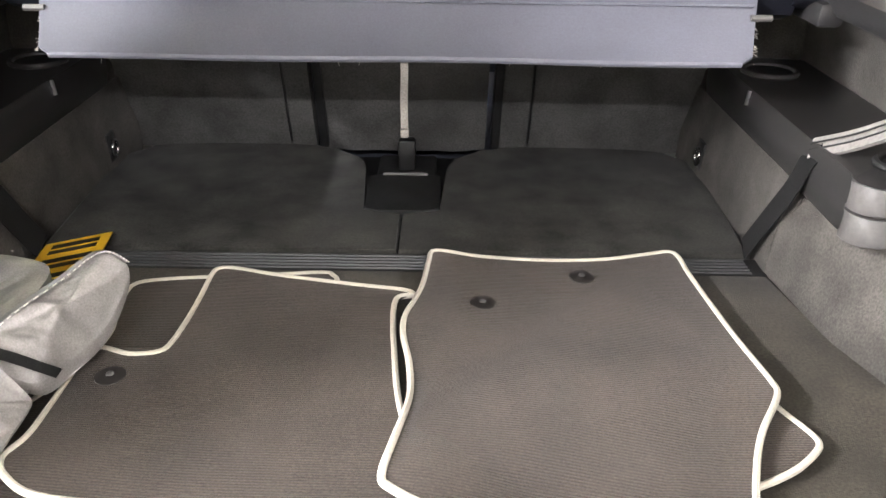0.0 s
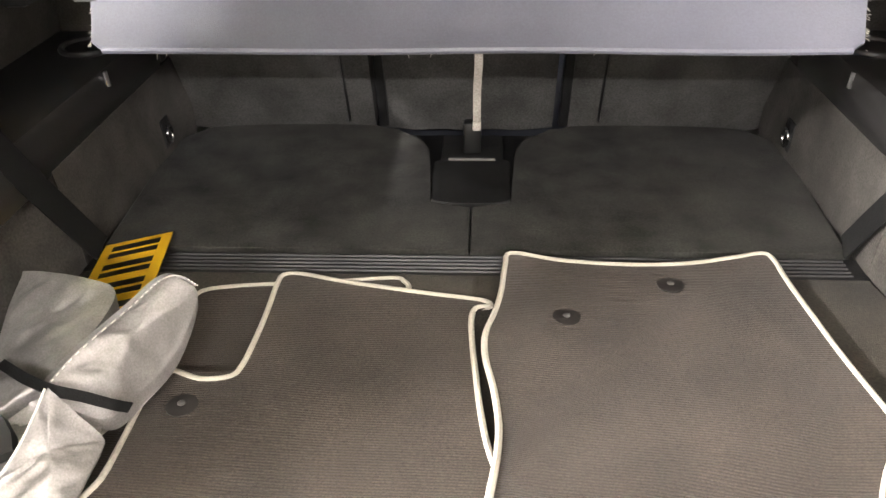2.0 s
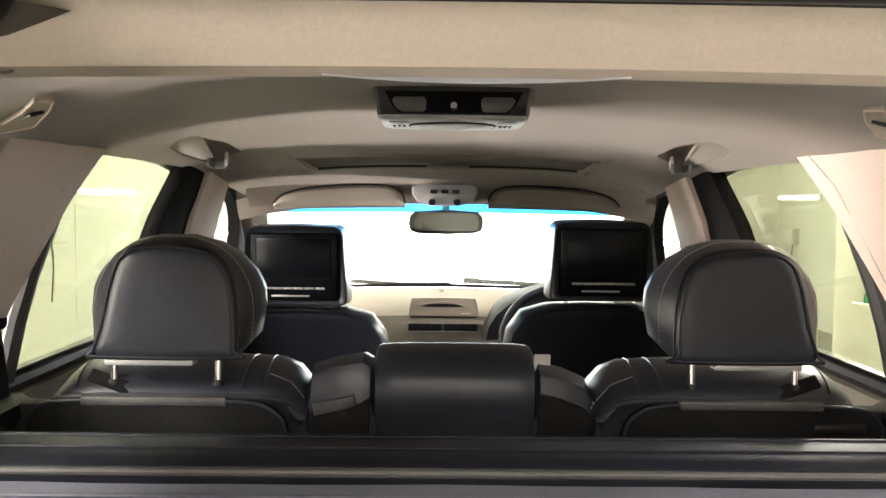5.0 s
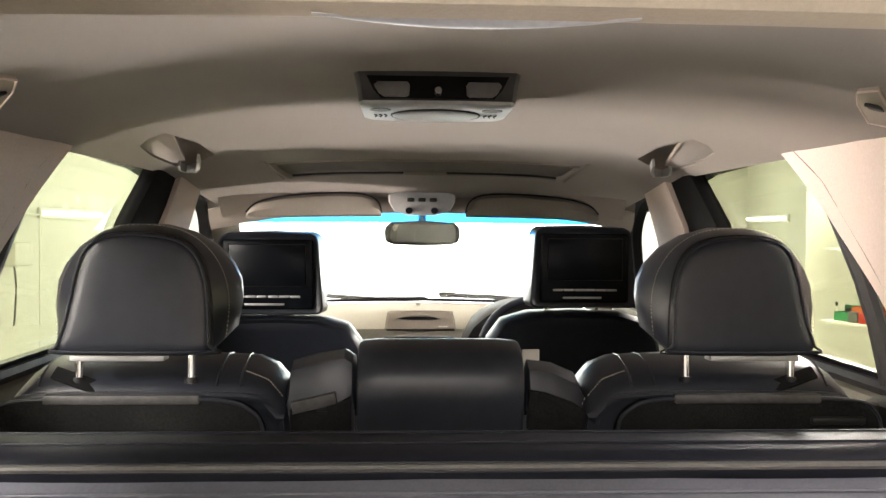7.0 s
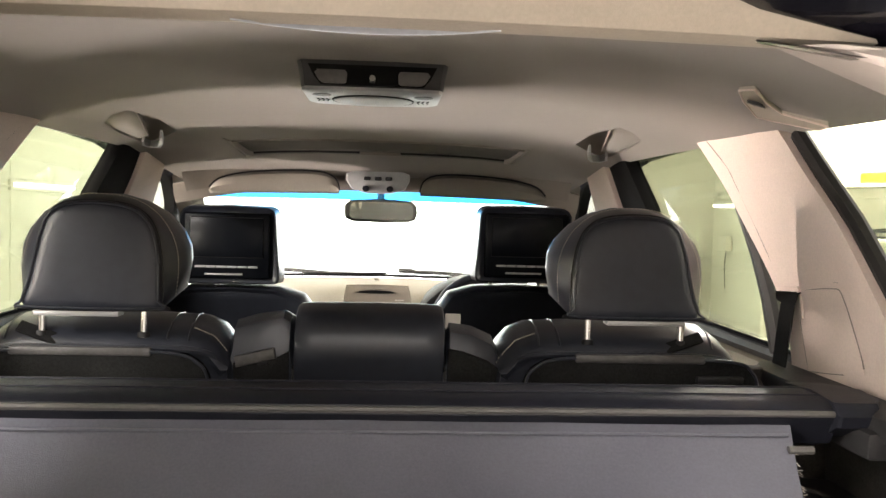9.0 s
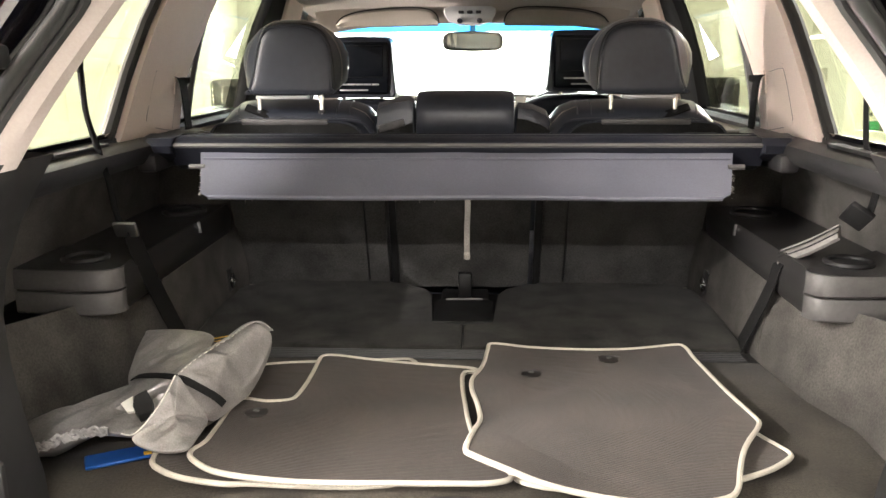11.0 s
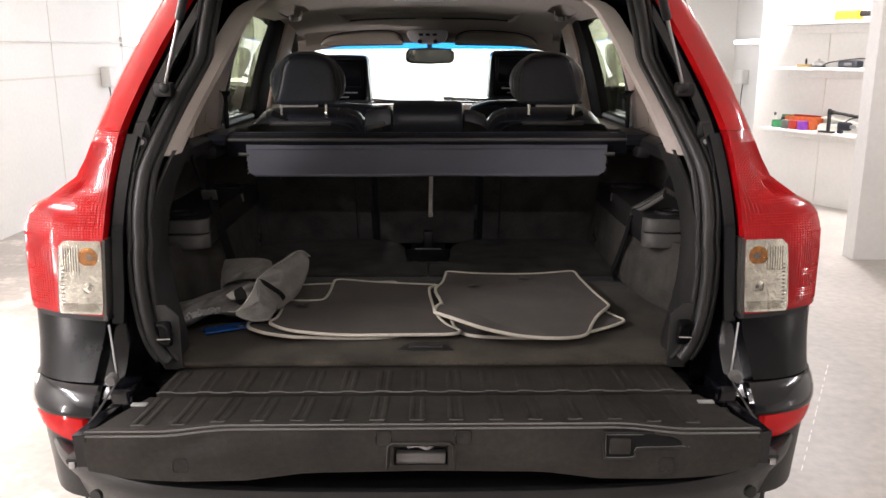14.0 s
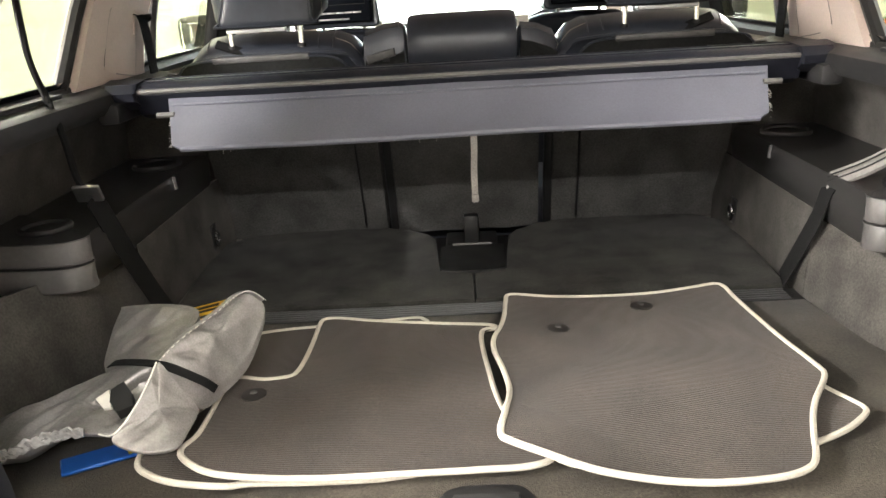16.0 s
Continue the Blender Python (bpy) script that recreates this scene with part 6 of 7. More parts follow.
# ---- front cabin ----
for S in (-1, 1):
    cx = 0.40 * S
    zoff = 0.0 if S < 0 else 0.02
    rings = []
    for y, w, top in ((2.70, 0.215, 1.165 + 1.5 * zoff), (2.685, 0.235, 1.185 + 1.5 * zoff), (2.70, 0.245, 1.20 + 1.5 * zoff), (2.76, 0.25, 1.205 + 1.5 * zoff), (2.82, 0.235, 1.19 + zoff), (2.85, 0.20, 1.17)):
        rings.append([Vector((cx + u * w, y + (1.2 - z) * 0.05, 0.6 + (z - 0.6) * (top / 1.2))) for u, z in ((-0.95, 0.6), (-1, 0.9), (-1, 1.05), (-0.93, 1.13), (-0.78, 1.18), (-0.5, 1.2), (0, 1.205), (0.5, 1.2), (0.78, 1.18), (0.93, 1.13), (1, 1.05), (1, 0.9), (0.95, 0.6))])
    seat = part("front_seat", loft(rings), LEATHER, car, "black leather front seat")
    hc = cx + (0.012 * S if S < 0 else 0.018)
    rings = []
    for y, g in ((2.672, -0.014), (2.664, -0.004), (2.668, 0.0), (2.76, 0.004), (2.79, -0.012), (2.80, -0.03)):
        ring = []
        for a, b in ((-1, -0.86), (-0.96, -0.96), (-0.88, -1), (0.88, -1), (0.96, -0.96), (1, -0.86), (1, 0.80), (0.95, 0.93), (0.84, 1), (0, 1.025), (-0.84, 1), (-0.95, 0.93), (-1, 0.80)):
            ring.append(Vector((hc + a * (0.136 - 0.008 * b + g), y + 0.012 * max(0, b) ** 2, 1.318 + zoff + b * (0.106 + g))))
        rings.append(ring)
    head = part("screen_headrest", loft(rings), LEATHER, seat, "black headrest with built-in screen")
    part("screen_bezel", box((hc - 0.118, 2.658, 1.226 + zoff), (hc + 0.118, 2.675, 1.408 + zoff), 0.008, 3), SCREEN, head)
    part("screen", box((hc - 0.098, 2.6555, 1.287 + zoff), (hc + 0.098, 2.660, 1.394 + zoff), 0.001), SCREEN, head, "blank dark screen")
    part("screen_frame", tube([(hc + a * 0.099, 2.6565, 1.3405 + zoff + b * 0.0545) for a, b in ((-1, -1), (1, -1), (1, 1), (-1, 1))], 0.0016, 4, True), INK, head)
    for k in range(6):
        part("screen_button", box((hc - 0.084 + k * 0.0285, 2.6535, 1.257 + zoff), (hc - 0.058 + k * 0.0285, 2.660, 1.2625 + zoff), 0.001), SILVER_PLASTIC, head)
    part("screen_button", box((hc - 0.058, 2.6535, 1.237 + zoff), (hc + 0.044, 2.660, 1.242 + zoff), 0.001), SILVER_PLASTIC, head)
    for px in (-0.07, 0.07):
        part("post", tube([(cx + px, 2.74, 1.19), (cx + px, 2.74, 1.24)], 0.007, 10), CHROME, head)
# dashboard
rows = [[Vector((x, y + 0.10 * (x / 0.72) ** 2 * -1, z - 0.02 * (x / 0.72) ** 2)) for x in np.linspace(-0.72, 0.72, 15)] for y, z in ((3.40, 0.85), (3.40, 1.04), (3.415, 1.085), (3.46, 1.112), (3.60, 1.134), (3.75, 1.142), (3.86, 1.138))]
dash = part("dashboard", sheet(rows, 0.03, (0, 0.5, -0.6)), DASH_BEIGE, car, "beige dashboard")
panel = spline([(-0.122, 1.083, 0), (-0.118, 1.115, 0), (-0.113, 1.137, 0), (-0.104, 1.143, 0), (0.0, 1.145, 0), (0.099, 1.143, 0), (0.108, 1.137, 0), (0.114, 1.115, 0), (0.119, 1.083, 0)], 3)
speaker = part("centre_speaker", slab([(p.x, 3.405, p.y) for p in panel], (0, 0.10, -0.004), 0.004), HEADER_BEIGE, dash, "grey-beige centre speaker panel")
part("speaker_rim", tube([(p.x * 1.03, 3.406, 1.083 + (p.y - 1.083) * 1.05) for p in panel], 0.003, 6), DASH_BEIGE, speaker)
part("panel_gap", tube([(-0.122, 3.404, 1.081), (0.119, 3.404, 1.081)], 0.0025, 6), INK, speaker)
part("speaker_slot", slab([(p.x, 3.402, p.y) for p in spline([(-0.085, 1.121, 0), (-0.04, 1.128, 0), (0.025, 1.128, 0), (0.071, 1.121, 0), (0.03, 1.117, 0), (-0.045, 1.117, 0)], 4, True)], (0, 0.004, 0)), INK, speaker)
part("slot_lip", tube(spline([(-0.087, 3.401, 1.121), (-0.05, 3.401, 1.131), (-0.008, 3.401, 1.135), (0.035, 3.401, 1.131), (0.072, 3.401, 1.121)], 4), 0.0028, 6), DASH_BEIGE, speaker)
part("panel_mark", box((0.062, 3.4025, 1.091), (0.096, 3.406, 1.0955)), PAPER, speaker)
part("dash_knob", disc((-0.008, 3.70, 1.142), 0.012, 0.010, (0, 0, 1), 14, 0.008), DASH_BEIGE, dash)
for sx in (-0.069, 0.059):
    vent = part("centre_vent", box((sx - 0.060, 3.388, 1.030), (sx + 0.060, 3.41, 1.060), 0.004), PLASTIC, dash)
    part("vent_frame", tube([(sx + a * 0.060, 3.388, 1.045 + b * 0.015) for a, b in ((-1, -1), (1, -1), (1, 1), (-1, 1))], 0.002, 6, True), SILVER_PLASTIC, vent)
part("instrument_cowl", loft([[Vector((0.405 + 0.272 * math.cos(a) * k, y, 1.02 + (0.180 * math.sin(a)) * k)) for a in np.linspace(0, math.pi, 13)] for y, k in ((3.28, 0.96), (3.30, 1.0), (3.5, 0.98), (3.6, 0.85))]), PLASTIC, dash, "black instrument cowl")
wheel_rim = [(0.385 + 0.192 * math.cos(a), 3.15 + 0.05 * math.sin(a) + 0.05, 1.022 + 0.182 * math.sin(a)) for a in np.linspace(0, 2 * math.pi, 40, False)]
wheel = part("steering_wheel", tube(wheel_rim, 0.015, 10, True), LEATHER, car, "black leather steering wheel")
part("wheel_hub", box((0.305, 3.18, 0.955), (0.465, 3.23, 1.07), 0.02, 3), PLASTIC, wheel)
for dx in (-1, 1):
    part("wheel_spoke", tube([(0.385 + dx * 0.07, 3.20, 1.02), (0.385 + dx * 0.187, 3.20, 1.03)], 0.014, 8), PLASTIC, wheel)
# windscreen with its blue band, wipers
W_TOP, W_LOW = (3.09, 1.530), (3.90, 1.14)


def screen_row(t, hx):
    y, z = W_TOP[0] + (W_LOW[0] - W_TOP[0]) * t, W_TOP[1] + (W_LOW[1] - W_TOP[1]) * t
    return [Vector((hx * u, y - 0.10 * u * u, z - 0.005 * u * u)) for u in np.linspace(-1, 1, 13)]


def half_w(t):
    return 0.60 + 0.12 * t


part("windscreen", sheet([screen_row(t, half_w(t)) for t in (0.183, 0.5, 0.75, 1.0)], 0.004, (0, 0.5, 0.86)), GLASS_CLEAR, car, "clear windscreen").visible_shadow = False
part("sun_band", sheet([screen_row(t, half_w(t)) for t in (0.04, 0.12, 0.182)], 0.004, (0, 0.5, 0.86)), GLASS_BLUE, car, "blue sun band of the windscreen").visible_shadow = False
for pts, base in ((((-0.64, 1.176), (-0.40, 1.167), (-0.18, 1.154), (0.03, 1.155)), -0.52), (((0.09, 1.170), (0.27, 1.165), (0.405, 1.157), (0.62, 1.150)), 0.115)):
    wip = part("wiper", tube(spline([(x, 3.87, z) for x, z in pts], 4), 0.006, 6), PLASTIC, car, "black windscreen wiper")
    part("wiper_arm", tube([(x, 3.895, z - 0.010) for x, z in pts], 0.005, 6), PLASTIC, wip)
    part("wiper_base", box((base - 0.034, 3.88, 1.158), (base + 0.034, 3.90, 1.178), 0.005), PLASTIC_GREY, wip)
part("scuttle_strip", tube([(-0.62, 3.86, 1.140), (0.0, 3.89, 1.146), (0.60, 3.86, 1.140)], 0.007, 6), PLASTIC, car, "black strip under the windscreen")
part("bonnet", sheet([[Vector((x, y, z - 0.06 * (x / 0.8) ** 2)) for x in np.linspace(-0.8, 0.8, 9)] for y, z in ((3.93, 1.13), (4.2, 1.08), (4.6, 1.0), (4.8, 0.85))], 0.02, (0, 0, -1)), PAINT, car, "black bonnet")
# mirror, console, visors
mirror = part("rear_view_mirror", loft([[Vector((0.002 + x * k, y, 1.425 + z * k)) for x, z in [(px, pz) for px, pz in ((-0.130, -0.008), (-0.124, -0.026), (-0.10, -0.033), (0, -0.036), (0.10, -0.033), (0.124, -0.026), (0.130, -0.008), (0.128, 0.014), (0.11, 0.028), (0, 0.034), (-0.11, 0.028), (-0.128, 0.014))]] for y, k in ((3.400, 0.97), (3.396, 1.0), (3.41, 1.0), (3.44, 0.7))]), PLASTIC, car, "black interior rear-view mirror")
mirror_glass = part("mirror_glass", slab([(0.002 + x, 3.3945, 1.425 + z) for x, z in ((-0.114, -0.018), (-0.10, -0.026), (0.10, -0.026), (0.114, -0.018), (0.112, 0.012), (0.10, 0.023), (-0.10, 0.023), (-0.112, 0.012))], (0, 0.002, 0)), MIRROR, mirror)
# turned towards the driver's seat
aim = Matrix.Translation((0.002, 3.41, 1.425)) @ Matrix.Rotation(radians(14), 4, "Z") @ Matrix.Rotation(radians(4), 4, "X") @ Matrix.Translation((-0.002, -3.41, -1.425))
taller = Matrix.Translation((0.002, 0, 1.424)) @ Matrix.Diagonal((1.05, 1, 1.26, 1)) @ Matrix.Translation((-0.002, 0, -1.424))
for ob in (mirror, mirror_glass):
    ob.data.transform(taller)
    ob.data.transform(aim)
part("mirror_stalk", tube(spline([(0.002, 3.43, 1.44), (0.002, 3.40, 1.48), (0.002, 3.34, 1.51)], 5), 0.014, 10), SILVER_PLASTIC, mirror)
con = part("roof_console", loft([[Vector((x * k, y + (1.54 - z) * 0.5, z)) for x, z in ((-0.085, 1.548), (-0.108, 1.540), (-0.108, 1.520), (-0.092, 1.494), (-0.05, 1.482), (0.04, 1.482), (0.082, 1.494), (0.095, 1.520), (0.095, 1.540), (0.075, 1.548))] for y, k in ((3.00, 0.96), (3.006, 1.0), (3.12, 1.0), (3.16, 0.9))]), SILVER_PLASTIC, car, "pale grey roof console with three switches")
for k in (-1, 0, 1):
    part("switch", box((k * 0.034 - 0.017, 2.998, 1.520), (k * 0.034 + 0.005, 3.02, 1.532), 0.003), PLASTIC, con)
for sx in (-0.045, 0.032):
    part("map_lamp", disc((sx, 3.018, 1.498), 0.011, 0.01, (0, -1, -0.5), 14), CHROME, con)
for S in (-1, 1):
    top = spline([(0.130, 1.484, 0), (0.140, 1.518, 0), (0.183, 1.540, 0), (0.286, 1.543, 0), (0.424, 1.532, 0), (0.505, 1.511, 0), (0.536, 1.482, 0)], 3)
    rings = []
    for k, p in enumerate(top):
        x, z1 = p.x, p.y
        z0 = 1.476 - 0.010 * (x / 0.536) ** 2
        y = 3.05 - 0.03 * (x / 0.545) ** 2
        e = 0.5 if k in (0, len(top) - 1) else 1
        rings.append([Vector((S * x, y - 0.018 * e, min(z1, z0 + 0.006))), Vector((S * x, y - 0.026 * e, (z0 + z1) / 2)), Vector((S * x, y - 0.018 * e, max(z0 + 0.008, z1 - 0.008))), Vector((S * x, y, z1 + 0.002)), Vector((S * x, y + 0.012 * e, max(z0 + 0.006, z1 - 0.01))), Vector((S * x, y + 0.012 * e, z0 + 0.004)), Vector((S * x, y, z0))])
    v = part("sun_visor", loft(rings), VISOR_CLOTH, car, "folded grey-beige sun visor")
    # Black rod draws the shade in the gap above the visor.
    part("visor_gap", tube([(r[3].x, r[3].y - 0.010, r[3].z + 0.001) for r in rings], 0.0030, 6), INK, v)

# wheels and floor pan, so that the car stands on the ground
for S in (-1, 1):
    for wy in (1.05, 3.95):
        t = part("wheel", loft([[Vector((S * x, wy + r * math.cos(a), 0.36 + r * math.sin(a))) for a in np.linspace(0, 2 * math.pi, 28, False)] for x, r in ((0.63, 0.30), (0.64, 0.355), (0.74, 0.362), (0.86, 0.355), (0.875, 0.30), (0.86, 0.25))]), RUBBER, car, "black tyre")
        part("rim", disc((S * 0.84, wy, 0.36), 0.25, 0.02, (S, 0, 0), 28, 0.22), STEEL, t)
part("floor_pan", box((-0.75, 0.62, 0.34), (0.75, 4.3, 0.45), 0.02), PLASTIC, car)
part("rear_bench", box((-0.62, 1.95, 0.45), (0.62, 2.35, 0.80), 0.05, 3), LEATHER, car, "black leather rear bench")
part("cabin_floor", box((-0.72, 1.86, 0.45), (0.72, 3.5, 0.48)), CARPET, car)

# ---- cargo cover ----
cover = thing("cargo_cover", "retractable grey load cover hanging part-open from its black cassette", "load cover", at=(0, 1.53, 1.15))
rings = []
for x in np.linspace(-0.648, 0.648, 19):
    rings.append([Vector((x, y, z)) for y, z in ((1.462, 1.150), (1.455, 1.160), (1.458, 1.172), (1.472, 1.180), (1.51, 1.183), (1.555, 1.182), (1.585, 1.176), (1.592, 1.16), (1.57, 1.12), (1.52, 1.105), (1.478, 1.12))])
cas = part("cassette", loft(rings), CASSETTE, cover, "black blind cassette")
part("cassette_edge", tube([(-0.645, 1.456, 1.166), (0.645, 1.456, 1.166)], 0.0048, 8), PLASTIC_GREY, cas)
for k in (0, 2):
    part("cassette_rib", tube([(-0.64, 1.50 + 0.025 * k, 1.1825), (0.64, 1.50 + 0.025 * k, 1.1825)], 0.0020, 6), CASSETTE, cas)
for S in (-1, 1):
    part("end_cap", loft([[Vector((S * x, y, z)) for y, z in ((1.445 + d, 1.150), (1.44 + d, 1.166), (1.455 + d, 1.182), (1.52, 1.187), (1.60 - d, 1.180), (1.605 - d, 1.15), (1.56, 1.13), (1.48, 1.13))] for x, d in ((0.640, 0.004), (0.644, 0.0), (0.70, 0.0), (0.715, 0.02))]), CASSETTE, cover, "black cassette end cap")
    part("cover_pin", tube([(S * 0.565, 1.432, 1.123), (S * 0.580, 1.432, 1.123), (S * 0.599, 1.432, 1.123)], 0.0055, 8), PLASTIC_GREY, cover, "pale guide pin")
rows = []
for t in np.linspace(0, 1, 9):
    y = 1.462 - 0.112 * t
    z = 1.150 - 0.080 * t - 0.010 * math.sin(math.pi * t)
    hx = 0.582 - 0.031 * t + (0.0 if t < 0.85 else -0.016 * ((t - 0.85) / 0.15) ** 2)
    rows.append([Vector((hx * u, y + 0.002 * math.sin(u * 7), z + 0.001 * math.sin(u * 5 + 1))) for u in np.linspace(-1, 1, 41)])
blind = part("blind", sheet(rows, 0.004, (0, 0.5, -0.85)), BLIND, cover, "sagging grey vinyl blind with frayed sides")
part("blind_fold", tube([(x, 1.456 - 0.008, 1.1385) for x in np.linspace(-0.572, 0.572, 9)], 0.0025, 6), BLIND, blind)
part("hem", tube([Vector((0.534 * u, 1.351 + 0.002 * math.sin(u * 7), 1.069 + 0.001 * math.sin(u * 5 + 1))) for u in np.linspace(-1, 1, 41)], 0.006, 8), BLIND, blind)
rnd = random.Random(4)
bm = bmesh.new()
for S in (-1, 1):
    for k in range(14):
        t = rnd.uniform(0.25, 1)
        a = Vector((S * (0.582 - 0.031 * t), 1.462 - 0.112 * t, 1.150 - 0.080 * t - 0.010 * math.sin(math.pi * t)))
        add_tube(bm, [a, a + Vector((S * rnd.uniform(0.002, 0.006), -0.001, rnd.uniform(-0.004, 0.002)))], 0.0006, 4)
for k in range(9):
    a = Vector((rnd.uniform(-0.5, 0.5), 1.352, 1.064))
    add_tube(bm, [a, a + Vector((rnd.uniform(-0.002, 0.002), 0, -rnd.uniform(0.003, 0.010)))], 0.0006, 4)
tagged(part("loose_threads", bm, PULL_WEBBING, blind, "pale frayed threads"), kind="stuff")
strap = part("pull_strap", ribbon(spline([(0.012, 1.360, 1.072), (0.012, 1.372, 1.04), (0.010, 1.392, 0.99), (0.010, 1.405, 0.935)], 6), 0.012, 0.0025, (1, 0, 0)), PULL_WEBBING, cover, "pale webbing pull strap")
part("strap_end", box((0.003, 1.398, 0.924), (0.017, 1.409, 0.940), 0.003), PULL_WEBBING, strap)

# ---- floor mats ----


def mat(name, label, outline, z, studs, curls=(), wave=0.004, seed=1):
    """A corded mat with a cream piped edge and fixing studs."""
    pts = spline([(x, y, 0) for x, y in outline], 4, True)
    cx, cy = sum(p.x for p in pts) / len(pts), sum(p.y for p in pts) / len(pts)

    def lift(x, y):
        up = sum(h * math.exp(-((x - a) ** 2 + (y - b) ** 2) / (r * r)) for a, b, h, r in curls)
        return z + up + wave * math.sin(x * 9 + seed) * math.cos(y * 8 + seed * 2)

    t = thing(name, label, "floor mat", "car floor mats", at=(cx, cy, z))
    bm = bmesh.new()
    rings = []
    for k in np.linspace(1, 0.04, 9):
        rings.append([bm.verts.new((cx + (p.x - cx) * k, cy + (p.y - cy) * k, lift(cx + (p.x - cx) * k, cy + (p.y - cy) * k) + 0.005)) for p in pts])
    low = [bm.verts.new((p.x, p.y, lift(p.x, p.y) - 0.001)) for p in pts]
    n = len(pts)
    for a, b in [(low, rings[0])] + list(zip(rings, rings[1:])):
        for i in range(n):
            bm.faces.new((a[i], a[(i + 1) % n], b[(i + 1) % n], b[i]))
    bm.faces.new(rings[-1]), bm.faces.new(low[::-1])
    part("mat_cloth", bm, MAT_CLOTH, t, "grey-brown corded carpet")
    part("piping", tube([(p.x, p.y, lift(p.x, p.y) + 0.004) for p in pts], 0.0044, 8, True), PIPING, t, "cream leather edge piping")
    for sx, sy in studs:
        c = Vector((sx, sy, lift(sx, sy) + 0.005))
        stud = part("stud", disc(c, 0.019, 0.0025, (0, 0, 1), 24, 0.010), STUD_BROWN, t, "black fixing stud")
        part("stud_socket", disc(c + Vector((0, 0, 0.004)), 0.005, 0.002, (0, 0, 1), 14, 0.003), FLAP_GREY, stud)
    return t


mat("floor_mat", "grey-brown corded rear footwell mat with cream piping, lying underneath",
    [(-0.383, 1.045), (-0.393, 1.10), (-0.400, 1.16), (-0.391, 1.190), (-0.347, 1.203), (-0.29, 1.210), (-0.19, 1.220), (-0.112, 1.230), (-0.095, 1.220), (-0.087, 1.20), (-0.09, 1.12), (-0.05, 0.95), (-0.05, 0.80), (-0.09, 0.735), (-0.272, 0.722), (-0.32, 0.710), (-0.38, 0.708), (-0.418, 0.722), (-0.438, 0.746), (-0.442, 0.80), (-0.425, 0.87), (-0.395, 0.97)],
    0.753, [(-0.39, 0.93)], [(-0.436, 0.742, 0.024, 0.12)], seed=2, wave=0.001)
mat("floor_mat", "grey-brown corded mat with cream piping, showing beneath another mat",
    [(0.06, 1.155), (0.06, 1.09), (0.06, 0.98), (0.065, 0.87), (0.08, 0.78), (0.13, 0.735), (0.30, 0.725), (0.39, 0.752), (0.424, 0.765), (0.447, 0.775), (0.474, 0.791), (0.503, 0.818), (0.510, 0.836), (0.502, 0.862), (0.485, 0.91), (0.45, 1.05), (0.42, 1.14), (0.2, 1.17)],
    0.753, [], [(0.49, 0.800, 0.008, 0.10)], seed=5, wave=0.001)
mat("floor_mat", "grey-brown corded passenger mat with cream piping and stepped corner",
    [(-0.273, 1.225), (-0.246, 1.226), (-0.19, 1.210), (-0.117, 1.193), (-0.046, 1.177), (0.019, 1.163), (0.033, 1.150), (0.012, 1.143), (0.006, 1.115), (0.009, 1.05), (0.013, 1.004), (0.02, 0.93), (0.031, 0.864), (0.052, 0.80), (0.085, 0.750), (0.057, 0.729), (-0.006, 0.724), (-0.11, 0.719), (-0.25, 0.711), (-0.33, 0.713), (-0.370, 0.735), (-0.387, 0.762), (-0.378, 0.80), (-0.381, 0.86), (-0.385, 0.93), (-0.385, 0.978), (-0.368, 0.991), (-0.325, 0.970), (-0.288, 0.974), (-0.280, 0.998), (-0.279, 1.04), (-0.280, 1.135), (-0.281, 1.205)],
    0.762, [(-0.332, 0.921)], [(-0.386, 0.751, 0.022, 0.13), (-0.28, 0.96, 0.012, 0.1)], seed=3, wave=0.002)
mat("floor_mat", "large grey-brown corded driver mat with cream piping, lying on top",
    [(0.066, 1.275), (0.137, 1.256), (0.236, 1.247), (0.327, 1.253), (0.40, 1.273), (0.446, 1.286), (0.458, 1.265), (0.459, 1.212), (0.467, 1.10), (0.475, 1.005), (0.484, 0.922), (0.484, 0.902), (0.472, 0.878), (0.446, 0.838), (0.427, 0.80), (0.408, 0.75), (0.396, 0.715), (0.380, 0.690), (0.35, 0.674), (0.309, 0.664), (0.254, 0.654), (0.182, 0.645), (0.119, 0.643), (0.065, 0.657), (0.030, 0.674), (0.020, 0.690), (0.028, 0.745), (0.037, 0.82), (0.040, 0.885), (0.035, 0.95), (0.026, 1.00), (0.024, 1.035), (0.027, 1.068), (0.038, 1.115), (0.048, 1.172), (0.055, 1.242)],
    0.771, [(0.135, 1.110), (0.290, 1.193)], [(0.015, 0.700, 0.062, 0.17), (0.02, 1.03, 0.014, 0.10), (0.489, 0.908, 0.006, 0.1)], seed=7, wave=0.002)

# ---- silver sunshade bag ----
bag = thing("sunshade_bag", "rolled silver reflective sunshade held by a black strap", "sunshade", at=(-0.5, 0.9, 0.752))


